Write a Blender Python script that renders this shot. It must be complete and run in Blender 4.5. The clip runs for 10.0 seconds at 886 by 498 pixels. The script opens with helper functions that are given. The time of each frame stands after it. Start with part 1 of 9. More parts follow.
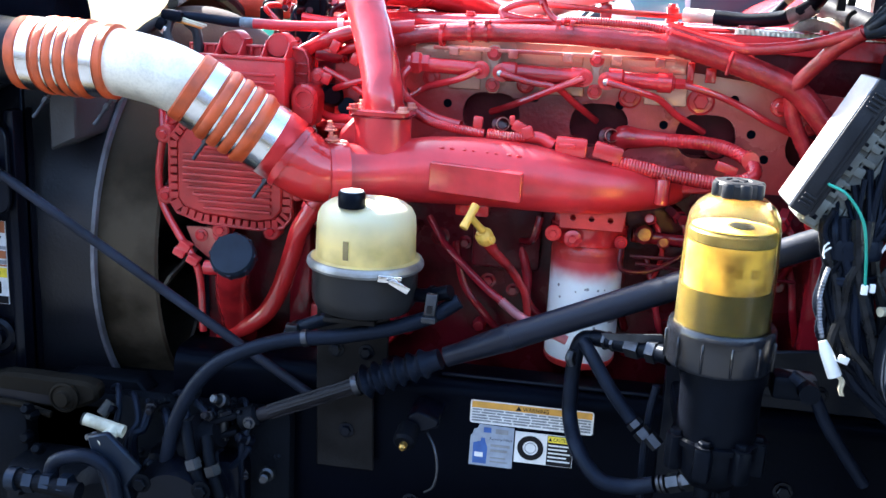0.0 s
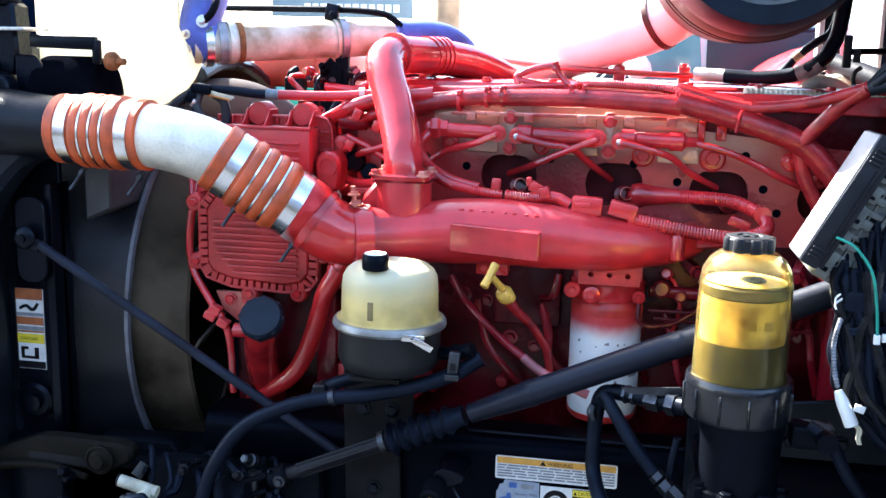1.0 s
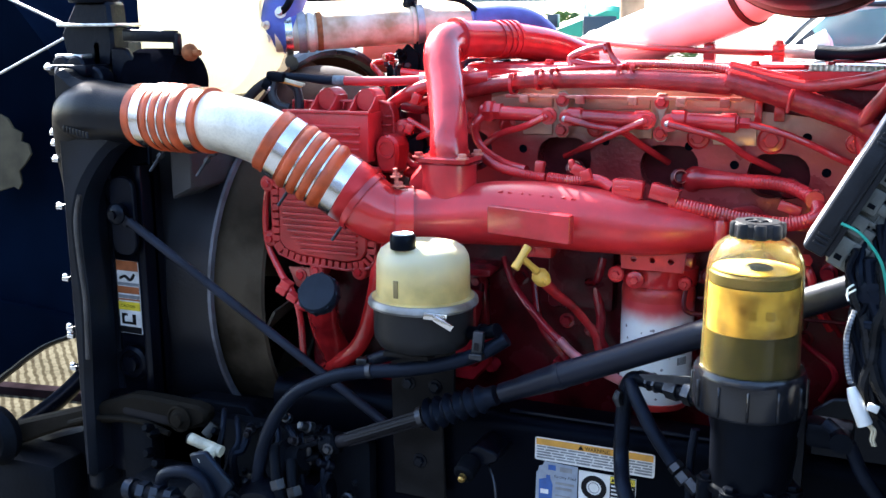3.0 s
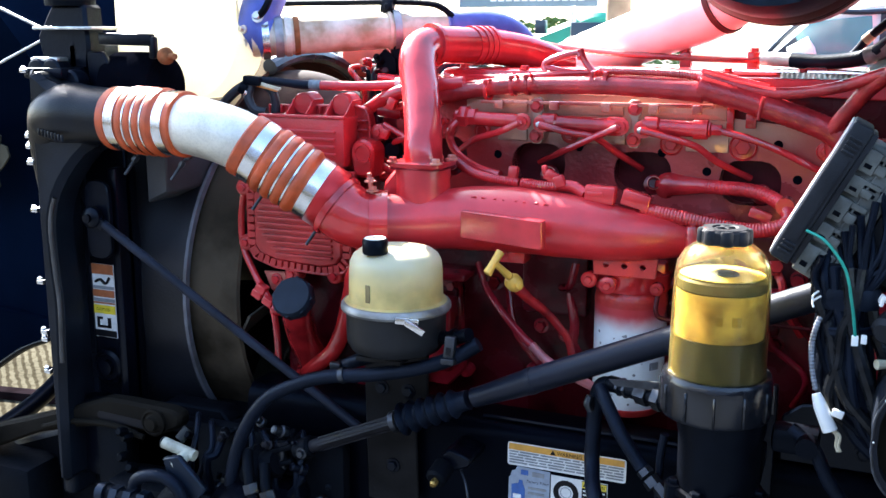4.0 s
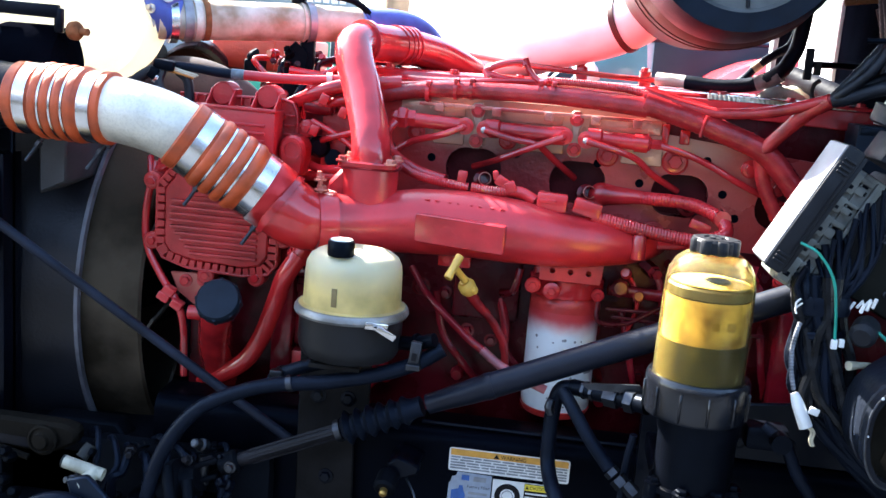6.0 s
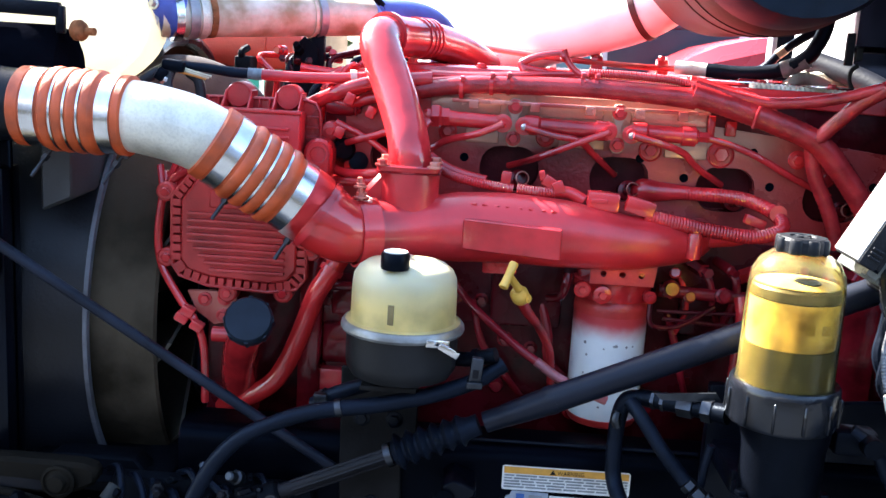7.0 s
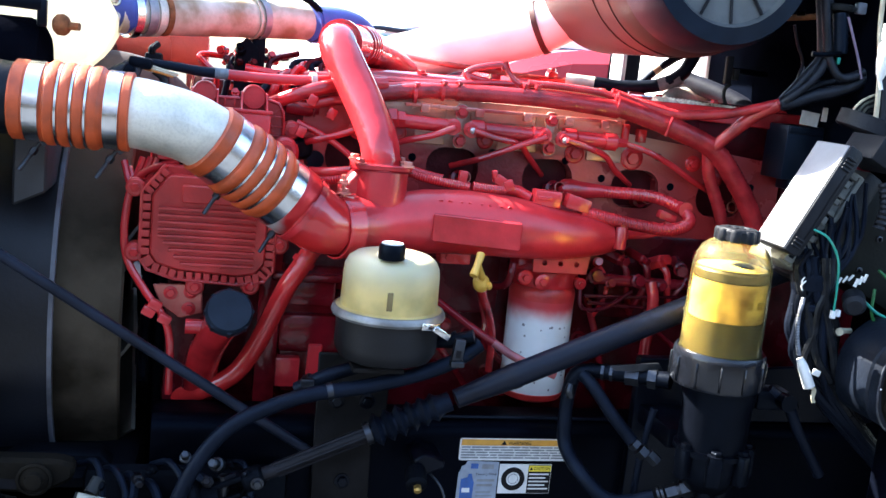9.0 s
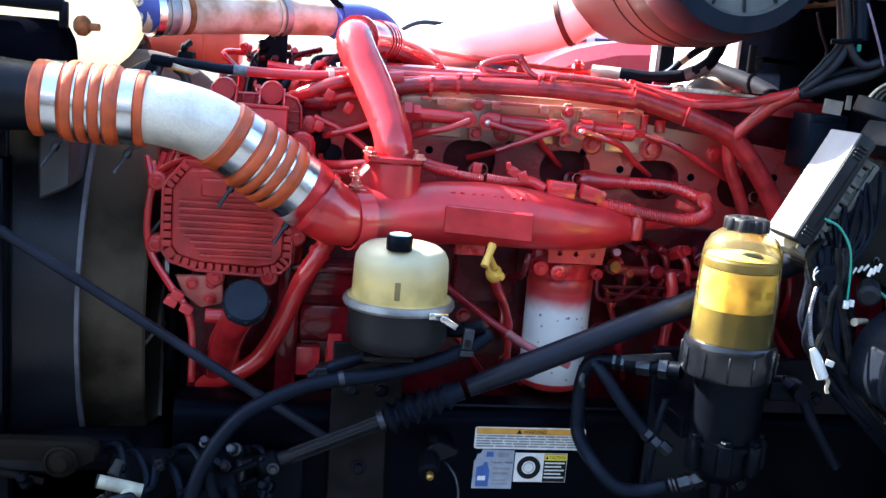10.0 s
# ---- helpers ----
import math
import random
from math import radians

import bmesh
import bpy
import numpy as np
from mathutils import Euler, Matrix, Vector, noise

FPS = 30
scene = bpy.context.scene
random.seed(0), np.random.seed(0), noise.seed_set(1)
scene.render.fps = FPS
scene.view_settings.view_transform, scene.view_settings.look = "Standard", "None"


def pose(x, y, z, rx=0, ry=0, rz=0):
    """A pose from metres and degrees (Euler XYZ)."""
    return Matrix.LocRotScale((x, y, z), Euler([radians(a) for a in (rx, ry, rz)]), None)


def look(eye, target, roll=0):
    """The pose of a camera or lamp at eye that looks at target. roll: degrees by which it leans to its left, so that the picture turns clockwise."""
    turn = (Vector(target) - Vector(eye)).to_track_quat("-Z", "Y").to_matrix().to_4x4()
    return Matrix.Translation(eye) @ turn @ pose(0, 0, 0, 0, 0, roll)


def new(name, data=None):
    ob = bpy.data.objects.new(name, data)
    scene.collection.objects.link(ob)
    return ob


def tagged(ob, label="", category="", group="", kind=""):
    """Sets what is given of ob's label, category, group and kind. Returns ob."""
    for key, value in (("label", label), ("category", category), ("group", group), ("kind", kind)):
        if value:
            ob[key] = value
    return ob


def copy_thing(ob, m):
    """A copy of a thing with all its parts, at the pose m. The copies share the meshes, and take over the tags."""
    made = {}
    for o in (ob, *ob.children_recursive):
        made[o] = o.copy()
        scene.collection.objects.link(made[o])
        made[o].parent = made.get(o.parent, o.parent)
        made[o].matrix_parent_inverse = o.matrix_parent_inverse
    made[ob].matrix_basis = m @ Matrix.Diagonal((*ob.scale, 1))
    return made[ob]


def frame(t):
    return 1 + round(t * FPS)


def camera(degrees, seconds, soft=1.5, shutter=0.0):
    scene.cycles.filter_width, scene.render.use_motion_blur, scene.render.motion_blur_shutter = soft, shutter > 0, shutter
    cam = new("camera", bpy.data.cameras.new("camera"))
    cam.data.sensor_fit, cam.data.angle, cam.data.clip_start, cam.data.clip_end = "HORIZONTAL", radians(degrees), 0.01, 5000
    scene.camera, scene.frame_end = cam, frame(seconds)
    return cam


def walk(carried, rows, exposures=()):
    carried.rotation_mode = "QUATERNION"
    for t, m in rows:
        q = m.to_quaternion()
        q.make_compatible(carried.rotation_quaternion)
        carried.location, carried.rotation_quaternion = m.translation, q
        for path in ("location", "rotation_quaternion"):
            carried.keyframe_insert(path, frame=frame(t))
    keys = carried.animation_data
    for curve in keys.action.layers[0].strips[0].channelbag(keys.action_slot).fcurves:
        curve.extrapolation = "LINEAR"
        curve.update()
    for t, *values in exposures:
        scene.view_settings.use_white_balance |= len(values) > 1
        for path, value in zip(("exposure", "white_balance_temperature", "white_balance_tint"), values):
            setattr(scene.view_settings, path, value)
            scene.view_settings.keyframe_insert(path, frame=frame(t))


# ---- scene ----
cam = camera(47.6, 10.0)
PATH = [
    (0, (-0.041, -0.052, 1.641), (-0.324, 1.865, 1.148), 3.0),
    (0.5, (-0.043, -0.071, 1.655), (-0.335, 1.86, 1.224), 2.3),
    (1, (-0.027, -0.095, 1.657), (-0.369, 1.837, 1.271), 1.4),
    (1.5, (-0.01, -0.121, 1.656), (-0.414, 1.8, 1.275), 1.6),
    (2, (0.059, -0.1, 1.656), (-0.484, 1.783, 1.259), 0.4),
    (2.5, (0.197, -0.054, 1.659), (-0.51, 1.769, 1.24), -0.2),
    (2.7, (0.241, -0.043, 1.66), (-0.527, 1.754, 1.237), -0.2),
    (4, (0.299, -0.03, 1.662), (-0.452, 1.778, 1.25), 0.2),
    (4.5, (0.256, -0.015, 1.653), (-0.352, 1.845, 1.241), 2.7),
    (5, (0.154, -0.051, 1.658), (-0.317, 1.847, 1.238), 4.1),
    (5.5, (0.017, -0.126, 1.655), (-0.268, 1.813, 1.256), 5.2),
    (6.8, (-0.231, -0.019, 1.625), (-0.336, 1.942, 1.249), 3.5),
    (7, (-0.29, -0.008, 1.637), (-0.332, 1.952, 1.242), 3.5),
    (7.5, (-0.482, -0.041, 1.631), (-0.324, 1.914, 1.239), 4.1),
    (8, (-0.607, -0.085, 1.624), (-0.239, 1.846, 1.257), 4.6),
    (8.5, (-0.655, -0.099, 1.623), (-0.21, 1.818, 1.267), 5.4),
    (9, (-0.657, -0.111, 1.622), (-0.193, 1.802, 1.268), 5.8),
    (9.5, (-0.602, -0.133, 1.624), (-0.202, 1.792, 1.257), 4.6),
    (10, (-0.572, -0.153, 1.63), (-0.239, 1.783, 1.252), 4.9),
]
EXPOSURE = [(0.0, 3.66, 6350, 8), (0.7, 3.46, 6350, 8), (1.5, 3.32, 6350, 8), (2.2, 3.22, 6350, 8), (4.0, 3.25, 6350, 8), (10.0, 3.18, 6350, 8)]
walk(cam, [(t, look(eye, target, roll)) for t, eye, target, roll in PATH], EXPOSURE)

# ---- world, sun, exposure ----
SUN = Vector((-0.58, 0.47, 0.66)).normalized()
world = bpy.data.worlds.new("sky")
scene.world = world
world.use_nodes = True
sky = world.node_tree.nodes.new("ShaderNodeTexSky")
sky.sky_type, sky.sun_disc = "NISHITA", False
sky.sun_elevation = math.asin(SUN.z)
sky.sun_rotation = math.atan2(SUN.x, SUN.y)
sky.dust_density, sky.air_density, sky.ozone_density = 1.5, 1.0, 1.5
back = world.node_tree.nodes["Background"]
back.inputs["Strength"].default_value = 0.106
world.node_tree.links.new(sky.outputs[0], back.inputs["Color"])
sun_data = bpy.data.lights.new("sun", "SUN")
sun_data.energy, sun_data.angle, sun_data.color = 5.0, radians(0.6), (1.0, 0.95, 0.88)
sun = new("sun", sun_data)
sun.matrix_world = look((0, 0, 20), Vector((0, 0, 20)) - SUN)


# ---- materials ----
def mat(name, color, rough=0.5, metal=0.0, vary=0.15, scale=18.0, bump=0.0, fine=160.0, coat=0.0, dark=None, spots=0.0, shine=0.18):
    """A painted, moulded or metal surface: broad stains, fine grain, uneven gloss and a shallow relief."""
    m = bpy.data.materials.new(name)
    m.use_nodes = True
    nt = m.node_tree
    b = nt.nodes["Principled BSDF"]
    b.inputs["Metallic"].default_value = metal
    b.inputs["Coat Weight"].default_value = coat
    b.inputs["Coat Roughness"].default_value = shine
    if max(color) < 0.03 and not metal:
        b.inputs["Specular IOR Level"].default_value = 0.16
    if rough >= 0.6 and not metal:
        b.inputs["Specular IOR Level"].default_value = 0.08
    tc = nt.nodes.new("ShaderNodeTexCoord")
    big = nt.nodes.new("ShaderNodeTexNoise")
    big.inputs["Scale"].default_value, big.inputs["Detail"].default_value = scale, 6.0
    grain = nt.nodes.new("ShaderNodeTexNoise")
    grain.inputs["Scale"].default_value, grain.inputs["Detail"].default_value = fine, 3.0
    for n in (big, grain):
        nt.links.new(tc.outputs["Object"], n.inputs["Vector"])
    ramp = nt.nodes.new("ShaderNodeValToRGB")
    low = dark or tuple(c * (1 - vary) for c in color)
    high = tuple(min(1, c * (1 + vary * 0.6)) for c in color)
    ramp.color_ramp.elements[0].position, ramp.color_ramp.elements[0].color = 0.34, (*low, 1)
    ramp.color_ramp.elements[1].position, ramp.color_ramp.elements[1].color = 0.62, (*high, 1)
    nt.links.new(big.outputs["Fac"], ramp.inputs["Fac"])
    out = ramp.outputs["Color"]
    if spots:
        mix = nt.nodes.new("ShaderNodeMixRGB")
        mix.blend_type = "MULTIPLY"
        mix.inputs["Fac"].default_value = spots
        r2 = nt.nodes.new("ShaderNodeValToRGB")
        r2.color_ramp.elements[0].position, r2.color_ramp.elements[1].position = 0.38, 0.52
        r2.color_ramp.elements[0].color = (0.35, 0.3, 0.27, 1)
        nt.links.new(grain.outputs["Fac"], r2.inputs["Fac"])
        nt.links.new(out, mix.inputs["Color1"])
        nt.links.new(r2.outputs["Color"], mix.inputs["Color2"])
        out = mix.outputs["Color"]
    nt.links.new(out, b.inputs["Base Color"])
    rr = nt.nodes.new("ShaderNodeMapRange")
    rr.inputs["To Min"].default_value, rr.inputs["To Max"].default_value = max(0.03, rough * 0.7), min(1, rough * 1.35)
    nt.links.new(big.outputs["Fac"], rr.inputs["Value"])
    nt.links.new(rr.outputs["Result"], b.inputs["Roughness"])
    if bump:
        bp = nt.nodes.new("ShaderNodeBump")
        bp.inputs["Strength"].default_value, bp.inputs["Distance"].default_value = bump, 0.002
        nt.links.new(grain.outputs["Fac"], bp.inputs["Height"])
        last = bp
        if coat >= 0.2:
            wave = nt.nodes.new("ShaderNodeTexNoise")
            wave.inputs["Scale"].default_value, wave.inputs["Detail"].default_value = 34.0, 2.0
            nt.links.new(tc.outputs["Object"], wave.inputs["Vector"])
            last = nt.nodes.new("ShaderNodeBump")
            last.inputs["Strength"].default_value, last.inputs["Distance"].default_value = 0.14, 0.004
            nt.links.new(wave.outputs["Fac"], last.inputs["Height"])
            nt.links.new(bp.outputs["Normal"], last.inputs["Normal"])
            nt.links.new(last.outputs["Normal"], b.inputs["Coat Normal"])
        nt.links.new(last.outputs["Normal"], b.inputs["Normal"])
    return m


RED = mat("red_engine_paint", (0.48, 0.0205, 0.0255), 0.17, vary=0.5, scale=9, bump=0.25, fine=70, coat=0.4, shine=0.04)
RED_MANIFOLD = mat("satin_red_manifold_paint", (0.49, 0.0215, 0.0275), 0.32, vary=0.4, scale=8, bump=0.2, fine=60, coat=0.25, shine=0.10)
RED_CAST = mat("red_paint_on_casting", (0.50, 0.024, 0.032), 0.22, vary=0.35, scale=14, bump=0.15, fine=220, coat=0.4, shine=0.10)
RED_DUSTY = mat("dusty_red_paint", (0.50, 0.031, 0.030), 0.36, vary=0.35, scale=12, bump=0.35, fine=200)
RED_CASE = mat("red_paint_on_die_cast_case", (0.44, 0.0180, 0.0220), 0.30, vary=0.35, scale=10, bump=0.3, fine=200, coat=0.2, shine=0.12)
RED_WORN = mat("red_overspray_on_bare_plate", (0.5, 0.2, 0.15), 0.26, metal=0.35, vary=0.45, scale=7, bump=0.3, fine=150, coat=0.3, dark=(0.38, 0.03, 0.03))

# darker copy of the red, with the shade behind the manifold mixed in
RED_SHADE = mat("glossy_red_paint_shaded", (0.17, 0.0065, 0.012), 0.16, vary=0.6, scale=11, bump=0.3, fine=90, coat=0.3, shine=0.08)
RED_BRIGHT = mat("bright_red_pipe_paint", (0.51, 0.021, 0.022), 0.17, vary=0.25, scale=9, bump=0.2, fine=80, coat=0.45, shine=0.06)
RED_LOOM = mat("red_overspray_on_corrugated_loom", (0.37, 0.019, 0.023), 0.22, vary=0.4, scale=24, bump=0.5, fine=260)
TAN_PINK = mat("tan_metal_under_thin_red_paint", (0.50, 0.30, 0.22), 0.24, metal=0.35, vary=0.25, scale=9, bump=0.25, fine=160, coat=0.2)
# darkest copy of the red: deep shade on block and castings as colour
RED_DARK = mat("red_paint_darkened_for_shade", (0.055, 0.0018, 0.005), 0.26, vary=0.7, scale=10, bump=0.35, fine=120)
RED_ORANGE = mat("faded_orange_red_paint", (0.42, 0.030, 0.012), 0.45, vary=0.3, scale=8, bump=0.3)
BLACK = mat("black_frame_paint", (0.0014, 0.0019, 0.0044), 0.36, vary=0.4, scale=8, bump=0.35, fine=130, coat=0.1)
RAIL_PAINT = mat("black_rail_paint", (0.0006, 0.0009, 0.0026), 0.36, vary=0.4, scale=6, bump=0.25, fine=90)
# the dimness inside the head's wells is put into this red
PORT_RED = mat("red_paint_darkened_in_wells", (0.065, 0.0065, 0.010), 0.42, vary=0.4, scale=20, bump=0.3, fine=200)
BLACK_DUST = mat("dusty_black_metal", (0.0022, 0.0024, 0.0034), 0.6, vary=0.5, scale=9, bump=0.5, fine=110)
RUBBER = mat("black_rubber", (0.0045, 0.0062, 0.0115), 0.42, vary=0.3, scale=25, bump=0.3, fine=260)
PLASTIC = mat("black_moulded_plastic", (0.0025, 0.0032, 0.0054), 0.33, vary=0.25, scale=30, bump=0.2, fine=400)
PLASTIC_BLUE = mat("blue_black_moulded_plastic", (0.0040, 0.0068, 0.0130), 0.42, vary=0.3, scale=22, bump=0.1, fine=300)
GREY_PLASTIC = mat("grey_moulded_plastic", (0.021, 0.0225, 0.0225), 0.55, vary=0.3, scale=20, bump=0.3, fine=300)
DARKGREY = mat("dark_grey_plastic", (0.013, 0.014, 0.017), 0.48, vary=0.3, scale=20, bump=0.25, fine=300)
SILICONE = mat("orange_silicone_hose", (0.47, 0.070, 0.016), 0.45, vary=0.3, scale=30, bump=0.25, fine=300)
BLUE_SIL = mat("blue_silicone_hose", (0.06, 0.09, 0.36), 0.42, vary=0.3, scale=20, bump=0.25, fine=250)
ALU = mat("brushed_aluminium_tube", (0.80, 0.74, 0.62), 0.42, metal=0.35, vary=0.2, dark=(0.50, 0.46, 0.38), scale=11, bump=0.4, fine=240, spots=0.12)
ALU_STAIN = mat("heat_stained_aluminised_tube", (0.62, 0.56, 0.46), 0.6, metal=0.12, vary=0.4, scale=16, bump=0.3, fine=160, dark=(0.34, 0.23, 0.13))
STEEL = mat("bright_steel_band", (0.70, 0.70, 0.70), 0.22, metal=1.0, vary=0.15, scale=40, bump=0.1)
ZINC = mat("zinc_plated_steel", (0.60, 0.60, 0.58), 0.38, metal=0.9, vary=0.3, scale=60, bump=0.2)
DULL_ZINC = mat("dull_grey_zinc", (0.30, 0.30, 0.31), 0.45, metal=0.6, vary=0.35, scale=40, bump=0.2)
GUNMETAL = mat("dark_gunmetal_fitting", (0.05, 0.055, 0.065), 0.4, metal=0.9, vary=0.3, scale=40, bump=0.2)
BRASS = mat("dull_brass", (0.45, 0.28, 0.08), 0.4, metal=0.9, vary=0.35, scale=50)
RUST = mat("rusty_brown_rubber_bush", (0.22, 0.085, 0.035), 0.7, vary=0.5, scale=45, bump=0.6)
SHROUD = mat("dusty_black_shroud_plastic", (0.007, 0.009, 0.014), 0.28, vary=0.6, scale=5, bump=0.3, coat=0.2)
GREY_EDGE = mat("grey_shroud_lip", (0.10, 0.10, 0.115), 0.5, vary=0.5, scale=20, bump=0.3)
YELLOW = mat("yellow_moulded_plastic", (0.72, 0.42, 0.07), 0.4, vary=0.15, scale=30, bump=0.15)
WHITE_PL = mat("white_moulded_plastic", (0.78, 0.77, 0.72), 0.4, vary=0.1, scale=30, bump=0.1)
PAPER_W = mat("white_sticker_film", (0.70, 0.70, 0.68), 0.4, vary=0.12, scale=60)
PAPER_GREY = mat("grey_sticker_film", (0.27, 0.31, 0.37), 0.4, vary=0.15, scale=60)
INK_ORANGE = mat("orange_sticker_ink", (0.62, 0.30, 0.04), 0.4, vary=0.15, scale=60)
INK_RUST = mat("rust_orange_sticker_ink", (0.36, 0.11, 0.04), 0.45, vary=0.2, scale=60)
INK_YELLOW = mat("yellow_sticker_ink", (0.75, 0.58, 0.04), 0.4, vary=0.12, scale=60)
INK_BLACK = mat("black_sticker_ink", (0.006, 0.006, 0.008), 0.45, vary=0.2, scale=60)
INK_GREY = mat("grey_sticker_ink", (0.22, 0.23, 0.24), 0.45, vary=0.2, scale=60)
INK_BLUE = mat("blue_sticker_ink", (0.03, 0.10, 0.32), 0.4, vary=0.2, scale=60)
GREEN_WIRE = mat("green_wire_jacket", (0.02, 0.28, 0.20), 0.35, vary=0.15, scale=50)
BRIGHT_GREEN = mat("bright_green_wire_jacket", (0.012, 0.10, 0.022), 0.35, vary=0.15, scale=50)
CREAM_WIRE = mat("cream_wire_jacket", (0.52, 0.47, 0.33), 0.4, vary=0.2, scale=50)
LOOM = mat("dusty_black_loom_tape", (0.011, 0.013, 0.019), 0.42, vary=0.4, scale=30, bump=0.4, fine=260)
LOOM.node_tree.nodes["Principled BSDF"].inputs["Specular IOR Level"].default_value = 0.35
GREY_TAPE = mat("worn_grey_tape", (0.16, 0.19, 0.21), 0.6, vary=0.4, scale=60)
WHITE_TIE = mat("off_white_nylon_clip", (0.62, 0.56, 0.50), 0.4, vary=0.2, scale=60)
RED_WIRE = mat("red_wire_jacket", (0.45, 0.03, 0.03), 0.35, vary=0.2, scale=50)
ORANGE_WIRE = mat("orange_wire_jacket", (0.55, 0.2, 0.03), 0.35, vary=0.2, scale=50)
GROUND = mat("pale_gravel", (0.085, 0.077, 0.060), 0.9, vary=0.25, scale=3, bump=1.0, fine=28, spots=0.6)
ASPHALT = mat("grooved_dusty_yard", (0.058, 0.053, 0.038), 0.9, vary=0.3, scale=3, bump=0.8, fine=46, spots=0.45)
ASPHALT.node_tree.nodes["Principled BSDF"].inputs["Specular IOR Level"].default_value = 0.0


def ridged(m, angle, period, groove):
    """Lay parallel grooves, in a darker colour, across a ground material."""
    nt = m.node_tree
    b = nt.nodes["Principled BSDF"]
    first = b.inputs["Base Color"].links[0].from_socket
    tc, turn, wave, ramp, mix = (nt.nodes.new("ShaderNode" + k) for k in ("TexCoord", "Mapping", "TexWave", "ValToRGB", "MixRGB"))
    turn.inputs["Rotation"].default_value = (0, 0, angle)
    wave.inputs["Scale"].default_value = 2 * math.pi / (20 * period)
    wave.inputs["Distortion"].default_value, wave.inputs["Detail"].default_value, wave.inputs["Detail Scale"].default_value = 2.2, 3.0, 1.6
    ramp.color_ramp.elements[0].position, ramp.color_ramp.elements[0].color = 0.20, (*groove, 1)
    ramp.color_ramp.elements[1].position, ramp.color_ramp.elements[1].color = 0.62, (1, 1, 1, 1)
    mix.blend_type = "MULTIPLY"
    mix.inputs["Fac"].default_value = 1.0
    nt.links.new(tc.outputs["Object"], turn.inputs["Vector"])
    nt.links.new(turn.outputs["Vector"], wave.inputs["Vector"])
    nt.links.new(wave.outputs["Fac"], ramp.inputs["Fac"])
    nt.links.new(first, mix.inputs["Color1"])
    nt.links.new(ramp.outputs["Color"], mix.inputs["Color2"])
    nt.links.new(mix.outputs["Color"], b.inputs["Base Color"])
    return m


ridged(ASPHALT, radians(-48), 0.040, (0.42, 0.40, 0.38))
# bluish grey of the added slab, chosen for the light it throws back
BOUNCE_GREY = mat("bluish_bounce_grey", (0.060, 0.068, 0.080), 0.85, vary=0.3, scale=2, bump=0.6, fine=45, spots=0.3)
BLUE_PAINT = mat("dark_blue_vehicle_paint", (0.0013, 0.0036, 0.0100), 0.62, vary=0.35, scale=3, bump=0.1)
PALE_PATCH = mat("pale_flaked_primer", (0.07, 0.06, 0.04), 0.7, vary=0.3, scale=20)
CAR_WHITE = mat("white_car_paint", (0.78, 0.78, 0.78), 0.25, vary=0.05, scale=2, coat=0.5)
CAR_RED = mat("red_car_paint", (0.50, 0.03, 0.04), 0.25, vary=0.08, scale=2, coat=0.5)
CAR_GREEN = mat("green_lorry_paint", (0.02, 0.25, 0.16), 0.3, vary=0.1, scale=2, coat=0.4)
CAR_DARK = mat("dark_blue_grey_car_trim", (0.010, 0.020, 0.034), 0.3, vary=0.2, scale=4)
TYRE = mat("dusty_tyre_rubber", (0.03, 0.03, 0.03), 0.8, vary=0.3, scale=12, bump=0.5)
WOODPOLE = mat("weathered_wood_pole", (0.26, 0.18, 0.12), 0.85, vary=0.35, scale=6, bump=0.6, fine=60)
LEAF = mat("tree_foliage", (0.07, 0.11, 0.04), 0.7, vary=0.4, scale=4)
SIGN_BLUE = mat("grey_blue_sign_board", (0.16, 0.22, 0.26), 0.5, vary=0.1, scale=4)
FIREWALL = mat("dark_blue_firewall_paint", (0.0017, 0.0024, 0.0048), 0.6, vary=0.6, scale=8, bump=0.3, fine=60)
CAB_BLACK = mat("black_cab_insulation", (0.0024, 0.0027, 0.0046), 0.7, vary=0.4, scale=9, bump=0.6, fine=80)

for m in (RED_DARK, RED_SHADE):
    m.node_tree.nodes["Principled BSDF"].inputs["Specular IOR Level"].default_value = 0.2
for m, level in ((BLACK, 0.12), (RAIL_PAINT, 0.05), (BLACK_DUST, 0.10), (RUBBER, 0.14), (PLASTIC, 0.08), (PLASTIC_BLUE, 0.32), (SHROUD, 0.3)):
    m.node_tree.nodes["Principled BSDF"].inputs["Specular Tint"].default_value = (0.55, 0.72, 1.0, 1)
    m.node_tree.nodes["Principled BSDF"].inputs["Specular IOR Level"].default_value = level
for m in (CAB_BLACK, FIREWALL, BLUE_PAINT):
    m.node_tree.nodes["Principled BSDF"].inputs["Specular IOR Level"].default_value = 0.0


def clear(name, color, rough=0.1, transmission=0.9, ior=1.45, sub=0.0, mottled=0.0):
    """See-through or milky plastic and glass."""
    m = mat(name, color, rough, vary=max(0.05, mottled), scale=16, bump=0.05)
    b = m.node_tree.nodes["Principled BSDF"]
    b.inputs["Transmission Weight"].default_value = transmission
    b.inputs["IOR"].default_value = ior
    if sub:
        b.inputs["Subsurface Weight"].default_value = sub
        b.inputs["Subsurface Radius"].default_value = (0.04, 0.035, 0.02)
    return m


